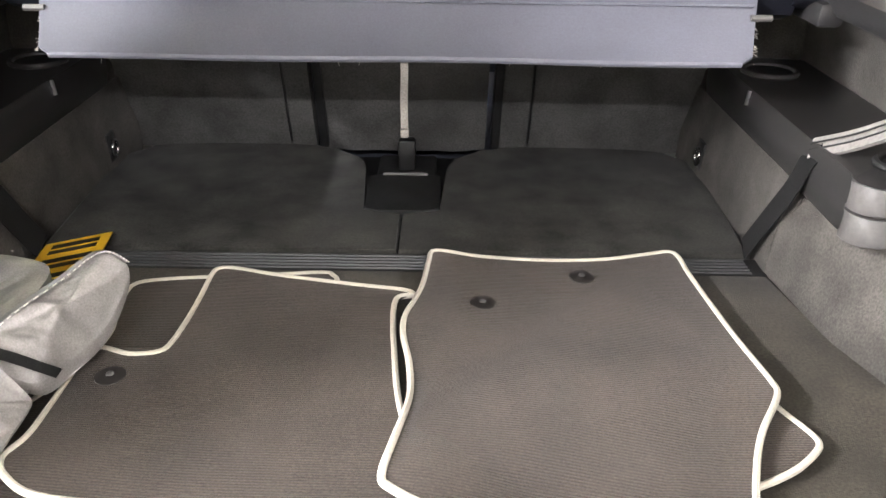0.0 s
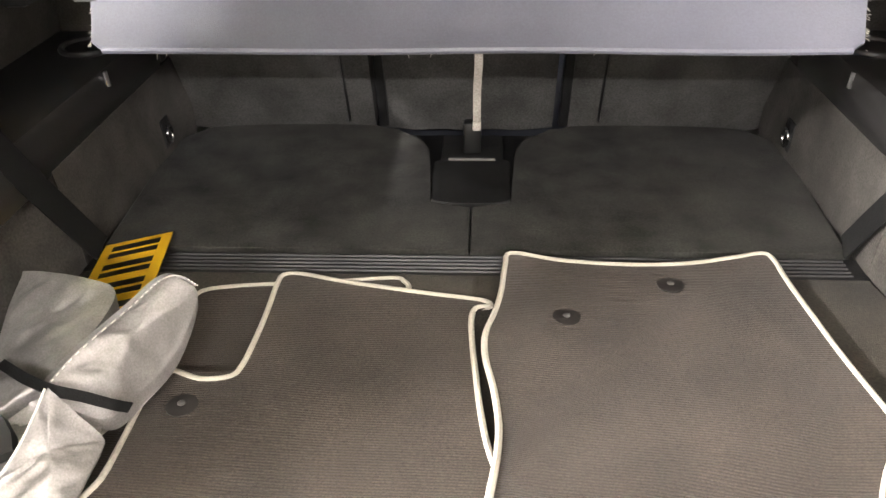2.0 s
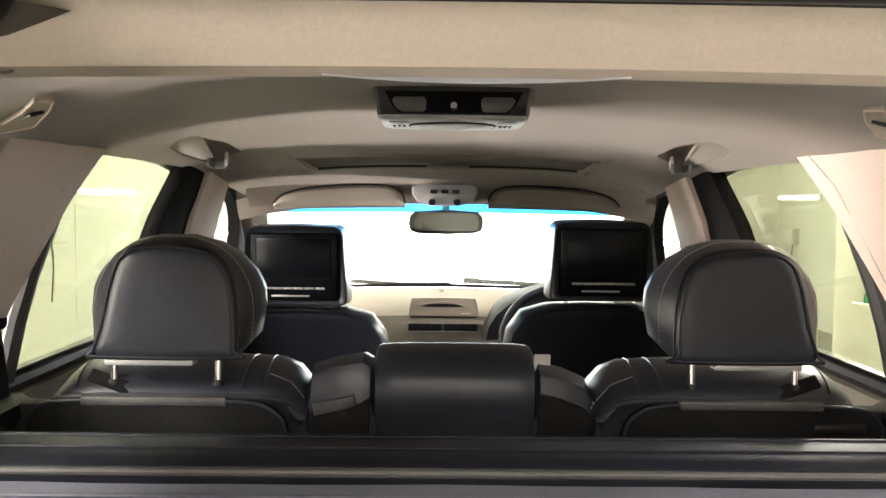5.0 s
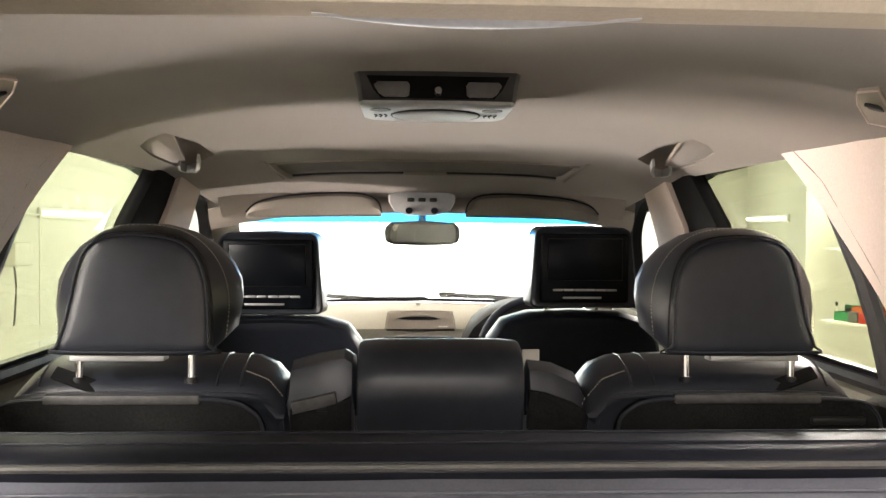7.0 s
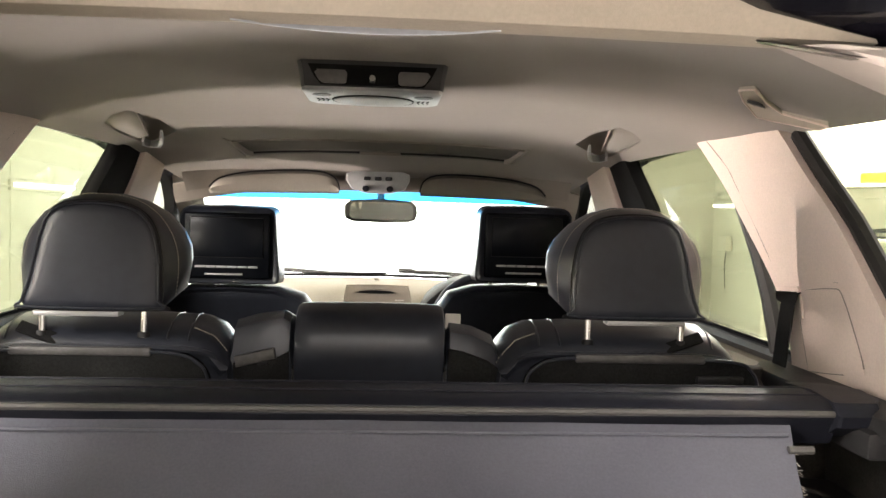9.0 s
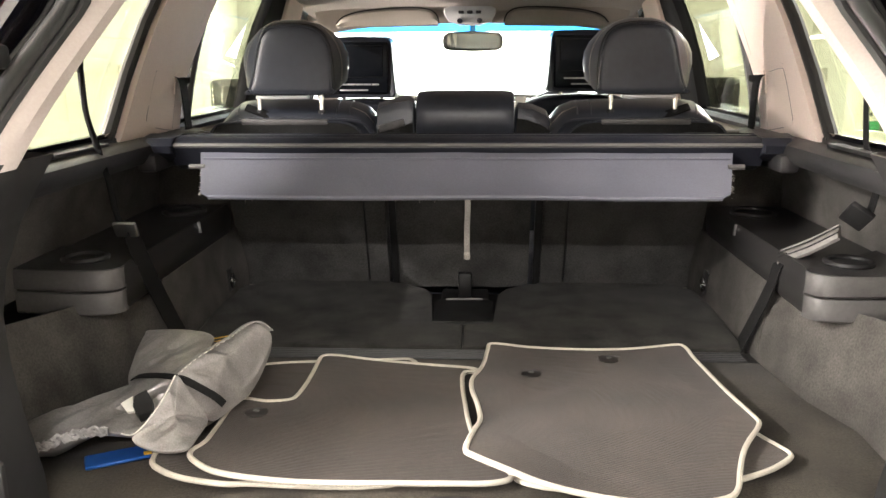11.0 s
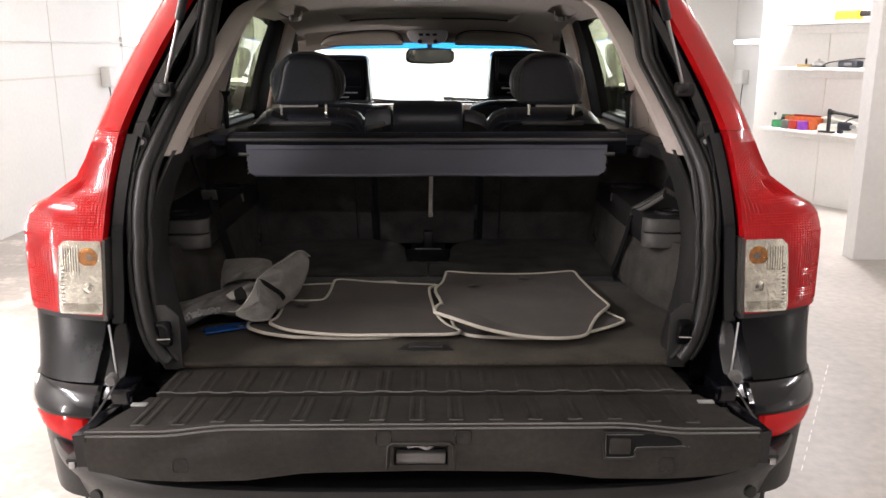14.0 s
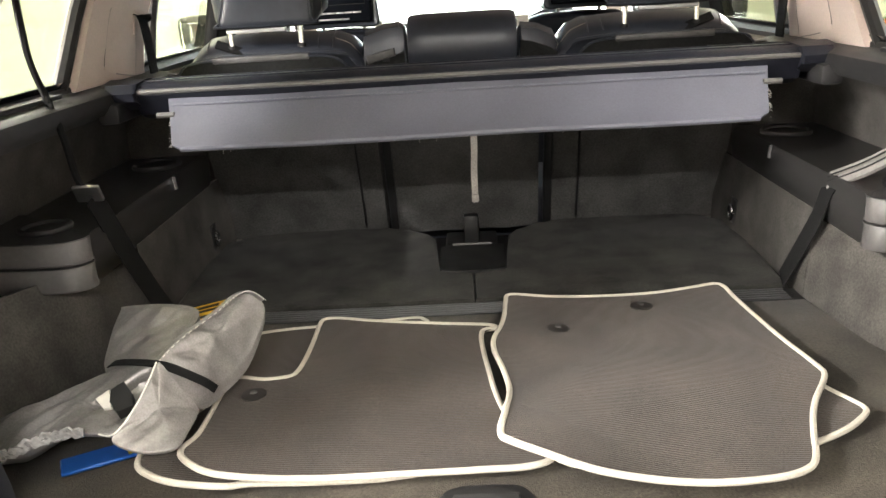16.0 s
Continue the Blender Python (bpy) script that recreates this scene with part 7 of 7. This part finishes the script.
def pillow(outline, bulge, seed, crease=0.007, drop=0.02, n=9, floor=0.7535, tuck=0.05):
    """A crumpled folded sheet: a smooth rim, a bulging top full of creases, and an underside."""
    rim = spline(outline, n, True)
    c = sum(rim, Vector()) / len(rim)
    bm = bmesh.new()
    rings = []
    for k in [1.0, 0.99, 0.97] + [0.94 - 0.04 * i for i in range(23)]:
        ring = []
        for o in rim:
            p = c + (o - c) * k
            q = Vector((p.x * 7 + p.y * 5 + seed, p.y * 19 - p.x * 17, seed))
            fold = 1 - 2.4 * abs(noise.noise(q)) - 1.0 * abs(noise.noise(q * 2.1 + Vector((3, 1, 0)))) - 0.5 * abs(noise.noise(q * 4.7))
            fine = noise.noise(Vector((p.x, p.y, 0)) * 90 + Vector((seed, seed, 0)))
            edge = min(1, (1 - k) * 6)
            p.z += bulge * (1 - k * k) + (fold * crease + fine * crease * 0.12) * edge
            p.z = max(p.z, floor)
            ring.append(bm.verts.new(p))
        rings.append(ring)
    under = []
    for u, v in ((1.0, 1.0), (0.45, 0.75), (0.1, 0.35)):
        under.append([bm.verts.new((o.x + (c.x - o.x) * tuck * u, o.y + (c.y - o.y) * tuck * u, max(floor, o.z - drop * v))) for o in rim])
    low = under[0]
    m = len(rim)
    for a, b in list(zip(under, under[1:])) + [(under[-1], rings[0])] + list(zip(rings, rings[1:])):
        for i in range(m):
            bm.faces.new((a[i], a[(i + 1) % m], b[(i + 1) % m], b[i]))
    bm.faces.new(rings[-1]), bm.faces.new(low[::-1])
    return bm


part("lower_roll", pillow([(-0.668, 0.785, 0.772), (-0.692, 0.818, 0.788), (-0.655, 0.845, 0.804), (-0.605, 0.868, 0.815), (-0.528, 0.906, 0.835), (-0.455, 0.872, 0.858), (-0.415, 0.888, 0.815), (-0.400, 0.880, 0.800), (-0.400, 0.815, 0.806), (-0.425, 0.770, 0.806), (-0.47, 0.768, 0.812), (-0.55, 0.775, 0.810), (-0.62, 0.768, 0.786)], 0.014, 1.3, 0.0075, 0.014, tuck=0.34), SILVER_CLOTH, bag, "crumpled silver fabric roll", 75)
part("back_layer", pillow([(-0.537, 0.913, 0.83), (-0.560, 0.985, 0.848), (-0.568, 1.054, 0.866), (-0.560, 1.064, 0.872), (-0.471, 1.032, 0.884), (-0.425, 1.010, 0.876), (-0.435, 0.925, 0.860), (-0.453, 0.882, 0.850)], 0.004, 4.1, 0.0055, 0.08), SILVER_CLOTH, bag, "greyer folded rear layer", 75)
part("tongue", pillow([(-0.447, 0.848, 0.862), (-0.424, 0.889, 0.880), (-0.389, 0.960, 0.890), (-0.366, 0.995, 0.904), (-0.345, 1.003, 0.907), (-0.326, 1.009, 0.890), (-0.325, 1.003, 0.868), (-0.345, 0.965, 0.824), (-0.370, 0.915, 0.808), (-0.392, 0.868, 0.806), (-0.421, 0.850, 0.836)], 0.010, 7.7, 0.0060, 0.02), SILVER_CLOTH, bag, "bright silver flap with stitched edge", 75)
part("lapel", pillow([(-0.427, 0.832, 0.878), (-0.421, 0.832, 0.876), (-0.405, 0.834, 0.846), (-0.386, 0.836, 0.812), (-0.382, 0.826, 0.806), (-0.382, 0.786, 0.804), (-0.385, 0.750, 0.802), (-0.410, 0.742, 0.800), (-0.440, 0.743, 0.803), (-0.468, 0.752, 0.812), (-0.455, 0.764, 0.826), (-0.440, 0.784, 0.846), (-0.431, 0.806, 0.864)], 0.002, 2.2, 0.005, 0.006), SILVER_CLOTH, bag, "turned-back fabric corner", 75)
part("lapel_edge", tube(spline([(-0.428, 0.832, 0.880), (-0.431, 0.808, 0.867), (-0.440, 0.784, 0.848), (-0.455, 0.763, 0.828), (-0.470, 0.756, 0.817), (-0.490, 0.766, 0.814)], 6), 0.0013, 6), PAPER, bag, "white fabric edge")
hem = spline([(-0.447, 0.852, 0.866), (-0.424, 0.892, 0.884), (-0.389, 0.960, 0.896), (-0.366, 0.995, 0.908), (-0.346, 1.003, 0.910), (-0.328, 1.008, 0.893)], 6)
part("stitched_edge", ribbon([p + Vector((0.005, -0.004, 0.001)) for p in hem], 0.011, 0.002, (0.7, -0.5, 0.2)), SILVER_CLOTH, bag)
foil = [p + Vector((0, -0.002, 0.0025 * math.sin(k * 2.3) + 0.0015 * math.sin(k * 5.1))) for k, p in enumerate(spline([(-0.686, 0.808, 0.786), (-0.664, 0.782, 0.778), (-0.62, 0.766, 0.789), (-0.58, 0.769, 0.804), (-0.545, 0.771, 0.813), (-0.510, 0.768, 0.818)], 7))]
part("crinkled_hem", ribbon(foil, 0.017, 0.0025, (0, -0.35, 0.9)), FOIL, bag, "crinkled bright silver hem")
bm = bmesh.new()
for a, b in list(zip(hem, hem[1:])):
    q = lerp(a, b, 0.5) + Vector((0.010, -0.006, 0.002))
    add_tube(bm, [q, lerp(q, q + (b - a), 0.5)], 0.0009, 4)
tagged(part("hem_stitches", bm, PAPER, bag), kind="stuff")
part("bag_strap", ribbon(spline([(-0.548, 0.940, 0.79), (-0.542, 0.933, 0.825), (-0.521, 0.908, 0.846), (-0.467, 0.862, 0.867), (-0.425, 0.838, 0.873), (-0.402, 0.848, 0.856), (-0.378, 0.862, 0.832), (-0.372, 0.880, 0.812)], 6), 0.012, 0.0025, (0.45, 0.8, 0.2)), WEBBING, bag, "black elastic strap")
# No real hole: a black slab paints the shade inside the roll.
part("dark_opening", slab([Vector(p) for p in [(-0.464, 0.806, 0.867), (-0.450, 0.792, 0.858), (-0.444, 0.778, 0.847), (-0.464, 0.772, 0.841), (-0.477, 0.784, 0.850), (-0.479, 0.798, 0.860)]], (0, 0.006, -0.014)), INK, bag, "black patch for the shaded opening into the roll")
part("white_lining", slab([(-0.484, 0.803, 0.858), (-0.473, 0.778, 0.845), (-0.486, 0.782, 0.842), (-0.502, 0.798, 0.848)], (0, 0.004, -0.006), 0.001), PAPER, bag, "white lining at the opening")

# number plate under the bag, lettering as plain bars
plate = thing("number_plate", "yellow plastic number plate half under the sunshade", "number plate", at=(-0.508, 1.173, 0.765))
m = Matrix.Translation((-0.508, 1.173, 0.776)) @ Matrix.Rotation(radians(100.4), 4, "Z") @ Matrix.Rotation(radians(5.1), 4, "Y") @ Matrix.Rotation(radians(-8.4), 4, "X")
part("plate_body", box((-0.16, -0.0555, -0.0015), (0.16, 0.0555, 0.0015), 0.001, 1, m), YELLOW, plate)
for k in range(4):
    x = 0.125 - k * 0.066
    part("bar", box((x - 0.023, -0.0385, 0.0016), (x - 0.008, 0.0385, 0.0022), 0, 1, m), INK, plate)
    part("bar", box((x + 0.002, -0.0385, 0.0016), (x + 0.019, 0.0385, 0.0022), 0, 1, m), INK, plate)
part("plate_back", box((-0.162, -0.050, -0.006), (0.162, 0.058, -0.002), 0.001, 1, m), PLASTIC, plate)
blue = thing("blue_folder", "flat blue plastic wallet with a tan mark, tucked under the sunshade", "wallet", at=(-0.50, 0.80, 0.752))
m = Matrix.Translation((-0.490, 0.792, 0.757)) @ Matrix.Rotation(radians(28), 4, "Z")
part("wallet_body", box((-0.066, 0.000, -0.003), (0.062, 0.042, 0.003), 0.002, 1, m), BLUE, blue)
part("wallet_mark", box((0.018, 0.003, 0.0032), (0.030, 0.014, 0.004), 0, 1, m), TOOL_YELLOW, blue)

# ---- things in the garage ----


def wall_tube(x, y0, y1, z):
    S = -1 if x < 0 else 1
    t = thing("wall_light", "glowing white tube light on a wall bracket", "light", "tube lights", at=(x, (y0 + y1) / 2, z))
    part("tube", tube([(x, y0, z), (x, y1, z)], 0.022, 10), GLOW, t)
    part("bracket", box((x + S * 0.03 - 0.02, y0 - 0.05, z - 0.05), (x + S * 0.03 + 0.02, y1 + 0.05, z + 0.05), 0.008), WALL, t)


# Added with its lamp, which lights the headliner; no tube is seen here.
wall_tube(-3.36, 1.45, 2.95, 1.20)
wall_tube(-3.36, 8.1, 9.5, 1.56)
wall_tube(4.56, 10.3, 11.4, 1.60)
# Unseen pair added to go with the rear side lamps.
wall_tube(-3.36, -2.05, -0.55, 1.25)
wall_tube(4.56, -2.05, -0.55, 1.25)
# Glowing tubes put on the front wall in place of reflections in the windows.
for xa, xb, z in ((-3.25, -2.78, 1.05), (2.86, 3.3, 0.97)):
    t = thing("wall_light", "glowing tube standing in for a window reflection", "light", "tube lights", at=((xa + xb) / 2, Y1, z))
    part("tube", tube([(xa, Y1 - 0.06, z), (xb, Y1 - 0.06, z)], 0.03, 10), GLOW, t)
    part("bracket", box((xa - 0.03, Y1 - 0.03, z - 0.05), (xb + 0.03, Y1, z + 0.05), 0.006), WALL, t)
# Fixtures for the added ceiling lamps, all out of view.
for tx, ty in TUBES + [(0, -2.6)]:
    t = thing("ceiling_light", "white tube light added on the unseen ceiling", "light", "tube lights", at=(tx, ty, CEILING))
    lx, ly = (0.08, 0.75) if tx else (0.75, 0.08)
    part("diffuser", box((tx - lx, ty - ly, CEILING - 0.09), (tx + lx, ty + ly, CEILING - 0.04), 0.01), GLOW, t)
    part("fitting", box((tx - lx * 0.8, ty - ly * 0.98, CEILING - 0.05), (tx + lx * 0.8, ty + ly * 0.98, CEILING - 0.002), 0.006), WALL, t)

# surface conduit and dado line along the left wall
part("conduit", tube([(X0 + 0.012, 3.5, 1.525), (X0 + 0.012, 8.1, 1.545)], 0.012, 6), WOOD_WHITE, bpy.data.objects["wall_left"])
part("dado_rail", box((X0, 3.5, 1.22), (X0 + 0.006, 11.4, 1.235)), PAPER, bpy.data.objects["wall_left"])
# worn painted line on the floor
rnd = random.Random(9)
for k in range(14):
    p, q = lerp((1.317, 1.436, 0), (1.905, 2.468, 0), k / 14), lerp((1.317, 1.436, 0), (1.905, 2.468, 0), (k + rnd.uniform(0.3, 0.85)) / 14)
    part("paint_fleck", ribbon([p + Vector((0, 0, 0.001)), q + Vector((0, 0, 0.001))], 0.004, 0.002, (1, -0.6, 0)), PAPER, bpy.data.objects["floor"])

# shelves in the alcove
SH = Matrix.Translation((3.28, 6.90, 0)) @ Matrix.Rotation(math.atan2(-1.0, 0.5), 4, "Z")
for z in (0.735, 1.31, 1.72):
    t = thing("wall_shelf", "white painted wooden wall shelf", "shelf", "garage shelves", at=(3.28, 6.90, z))
    part("board", box((0, -0.02, z - 0.025), (1.5, 0.30, z), 0.003, 1, SH), WOOD_WHITE, t)
    part("batten", box((0.02, 0.25, z - 0.10), (1.5, 0.298, z - 0.026), 0.003, 1, SH), WOOD_WHITE, t)
structure("wall_alcove", box((-0.4, 0.305, 0), (1.9, 0.40, CEILING), 0, 1, SH), WALL, "white boarded alcove wall behind the shelves")
for k, xx in enumerate((0.42, 1.02, 1.6)):
    part("board_seam", box((xx - 0.004, 0.300, 0.02), (xx + 0.004, 0.3045, CEILING - 0.02), 0, 1, SH), PAPER, bpy.data.objects["wall_alcove"])


def on_shelf(name, label, cat, x, z, parts):
    p = SH @ Vector((x, 0.12, z))
    t = thing(name, label, cat, at=p)
    for pn, bm, mt in parts:
        bm.transform(SH @ Matrix.Translation((x, 0.12, z)))
        part(pn, bm, mt, t)


def tray(w, d, h):
    bm = box((-w / 2, -d / 2, 0), (w / 2, d / 2, h * 0.25), 0.004, 1)
    for lo, hi in (((-w / 2, -d / 2, 0), (w / 2, -d / 2 + 0.006, h)), ((-w / 2, d / 2 - 0.006, 0), (w / 2, d / 2, h)), ((-w / 2, -d / 2, 0), (-w / 2 + 0.006, d / 2, h)), ((w / 2 - 0.006, -d / 2, 0), (w / 2, d / 2, h))):
        add_box(bm, lo, hi)
    return bm


on_shelf("spray_can", "small black topped bottle on a shelf", "bottle", 0.03, 0.735, [("bottle_body", disc((0, 0, 0), 0.018, 0.11, (0, 0, 1), 14, 0.010), PAPER), ("cap", disc((0, 0, 0.11), 0.011, 0.03, (0, 0, 1), 12), INK)])
on_shelf("parts_bin", "green plastic parts tray with dark fittings on a shelf", "tray", 0.14, 0.735, [("bin_body", tray(0.15, 0.16, 0.07), TOOL_GREEN), ("bin_back", box((-0.075, 0.05, 0), (0.075, 0.08, 0.12), 0.004, 1), TOOL_GREEN), ("fittings", box((-0.02, -0.03, 0.02), (0.05, 0.04, 0.105), 0.012, 2), INK)])
on_shelf("parts_bin", "long orange-red plastic parts tray on a shelf", "tray", 0.37, 0.735, [("bin_body", tray(0.32, 0.14, 0.12), TOOL_ORANGE), ("bin_lip", box((-0.16, 0.05, 0.12), (0.16, 0.07, 0.13), 0.003, 1), TOOL_RED)])
for x, mt, say in ((0.262, PLASTIC_GREY, "grey"), (0.350, TOOL_RED, "red"), (0.446, TOOL_PURPLE, "purple")):
    on_shelf("small_box", say + " plastic box in front of a parts tray", "box", x, 0.735, [("box_body", box((-0.040, -0.135, 0), (0.040, -0.078, 0.075), 0.005, 2), mt), ("box_lid", box((-0.042, -0.137, 0.0755), (0.042, -0.076, 0.083), 0.003, 1), mt)])
on_shelf("glue_bottle", "small white bottle on a shelf", "bottle", 1.12, 0.735, [("bottle_body", disc((0, 0, 0), 0.025, 0.12, (0, 0, 1), 14, 0.012), PAPER), ("cap", disc((0, 0, 0.12), 0.012, 0.03, (0, 0, 1), 12), TOOL_RED)])
lift = Matrix.Rotation(0.10, 4, "Y")
on_shelf("paper_stack", "untidy stack of pale papers and boards on a shelf", "papers", 0.80, 0.735, [("lower_sheets", box((-0.26, -0.02, 0), (0.24, 0.15, 0.05), 0.003, 1), PAPER), ("middle_board", box((-0.24, -0.03, 0.052), (0.26, 0.14, 0.066), 0.003, 1, Matrix.Rotation(-0.04, 4, "Z")), WOOD_WHITE), ("upper_sheets", box((-0.25, -0.01, 0.090), (0.25, 0.14, 0.105), 0.003, 1, lift), PAPER)])
on_shelf("clamp", "brown metal clamp standing on a shelf", "clamp", 0.74, 0.735, [("post_bar", box((-0.013, -0.14, 0), (0.013, -0.112, 0.215), 0.004, 1), INK), ("jaw", box((-0.016, -0.142, 0.165), (0.045, -0.110, 0.205), 0.008, 2), INK), ("handle", tube([(0.04, -0.126, 0.185), (0.12, -0.126, 0.178), (0.29, -0.126, 0.160)], 0.014, 10), INK), ("foot", box((-0.09, -0.15, 0), (0.06, -0.10, 0.016), 0.004, 1), INK)])
on_shelf("power_tool", "blue-black power drill lying on a shelf", "tool", 0.88, 0.735, [("tool_body", box((-0.055, -0.135, 0.03), (0.075, -0.075, 0.105), 0.022, 3), DRILL_BLACK), ("grip", box((-0.05, -0.13, 0), (-0.005, -0.085, 0.05), 0.012, 2), DRILL_BLACK), ("chuck", tube([(0.07, -0.105, 0.068), (0.115, -0.105, 0.066)], 0.018, 12), STEEL), ("cord", tube(spline([(0.0, -0.10, 0.10), (0.06, -0.10, 0.135), (0.12, -0.10, 0.15)], 4), 0.005, 6), INK)])
on_shelf("brass_block", "dull brass block with a spike on a shelf", "tool", 0.335, 1.31, [("block", box((-0.075, -0.04, 0), (0.06, 0.04, 0.028), 0.006, 2), BRASS), ("spike", disc((-0.005, 0, 0.028), 0.010, 0.055, (0, 0, 1), 10, 0.003), INK)])
on_shelf("bench_dial", "domed steel dial on a dark base on a shelf", "gauge", 0.47, 1.31, [("base", disc((0, 0, 0), 0.062, 0.018, (0, 0, 1), 22, 0.060), INK), ("dome", disc((0, 0, 0.018), 0.056, 0.040, (0, 0, 1), 22, 0.026), STEEL), ("button", disc((0, 0, 0.058), 0.010, 0.018, (0, 0, 1), 10), STEEL)])
on_shelf("power_tool", "black tool with a coiled cable on a shelf", "tool", 0.80, 1.31, [("tool_body", box((-0.10, -0.05, 0), (0.10, 0.05, 0.065), 0.02, 3), DRILL_BLACK), ("switch_plate", box((-0.03, -0.056, 0.02), (0.05, -0.048, 0.045), 0.003, 1), PLASTIC_GREY), ("cable", tube(spline([(-0.30, 0, 0.008), (-0.22, -0.02, 0.04), (-0.12, 0, 0.06), (0, 0.02, 0.075), (0.14, 0, 0.08), (0.24, 0.01, 0.04), (0.2, 0, 0.01)], 6), 0.006, 6), INK)])
on_shelf("power_tool", "yellow cordless tool on a high shelf", "tool", 0.75, 1.72, [("tool_body", box((-0.14, -0.05, 0), (0.10, 0.05, 0.09), 0.02, 3), TOOL_YELLOW), ("chuck", box((0.10, -0.03, 0.03), (0.2, 0.03, 0.08), 0.015, 2), INK)])


def socket_box(x, y, z, S):
    t = thing("wall_socket", "grey wall switch box with a hanging cable", "switch box", at=(x, y, z))
    part("socket_body", box((x - 0.05, y - 0.16, z - 0.10), (x + 0.05, y + 0.16, z + 0.10), 0.015), WOOD_WHITE, t)
    part("cable", tube(spline([(x, y - 0.08, z - 0.1), (x, y - 0.05, z - 0.3), (x, y - 0.09, z - 0.6)], 6), 0.008, 6), PLASTIC_GREY, t)


socket_box(-3.35, 7.6, 1.20, -1)
socket_box(4.55, 11.0, 1.10, 1)
for x in (X0, X1):
    S = 1 if x < 0 else -1
    for k in range(9):
        y = Y0 + 1.2 + k * 1.7
        part("board_seam", box((min(x, x + S * 0.003), y - 0.004, 0.02), (max(x, x + S * 0.003), y + 0.004, CEILING - 0.02)), PAPER, bpy.data.objects["wall_left" if x < 0 else "wall_right"])
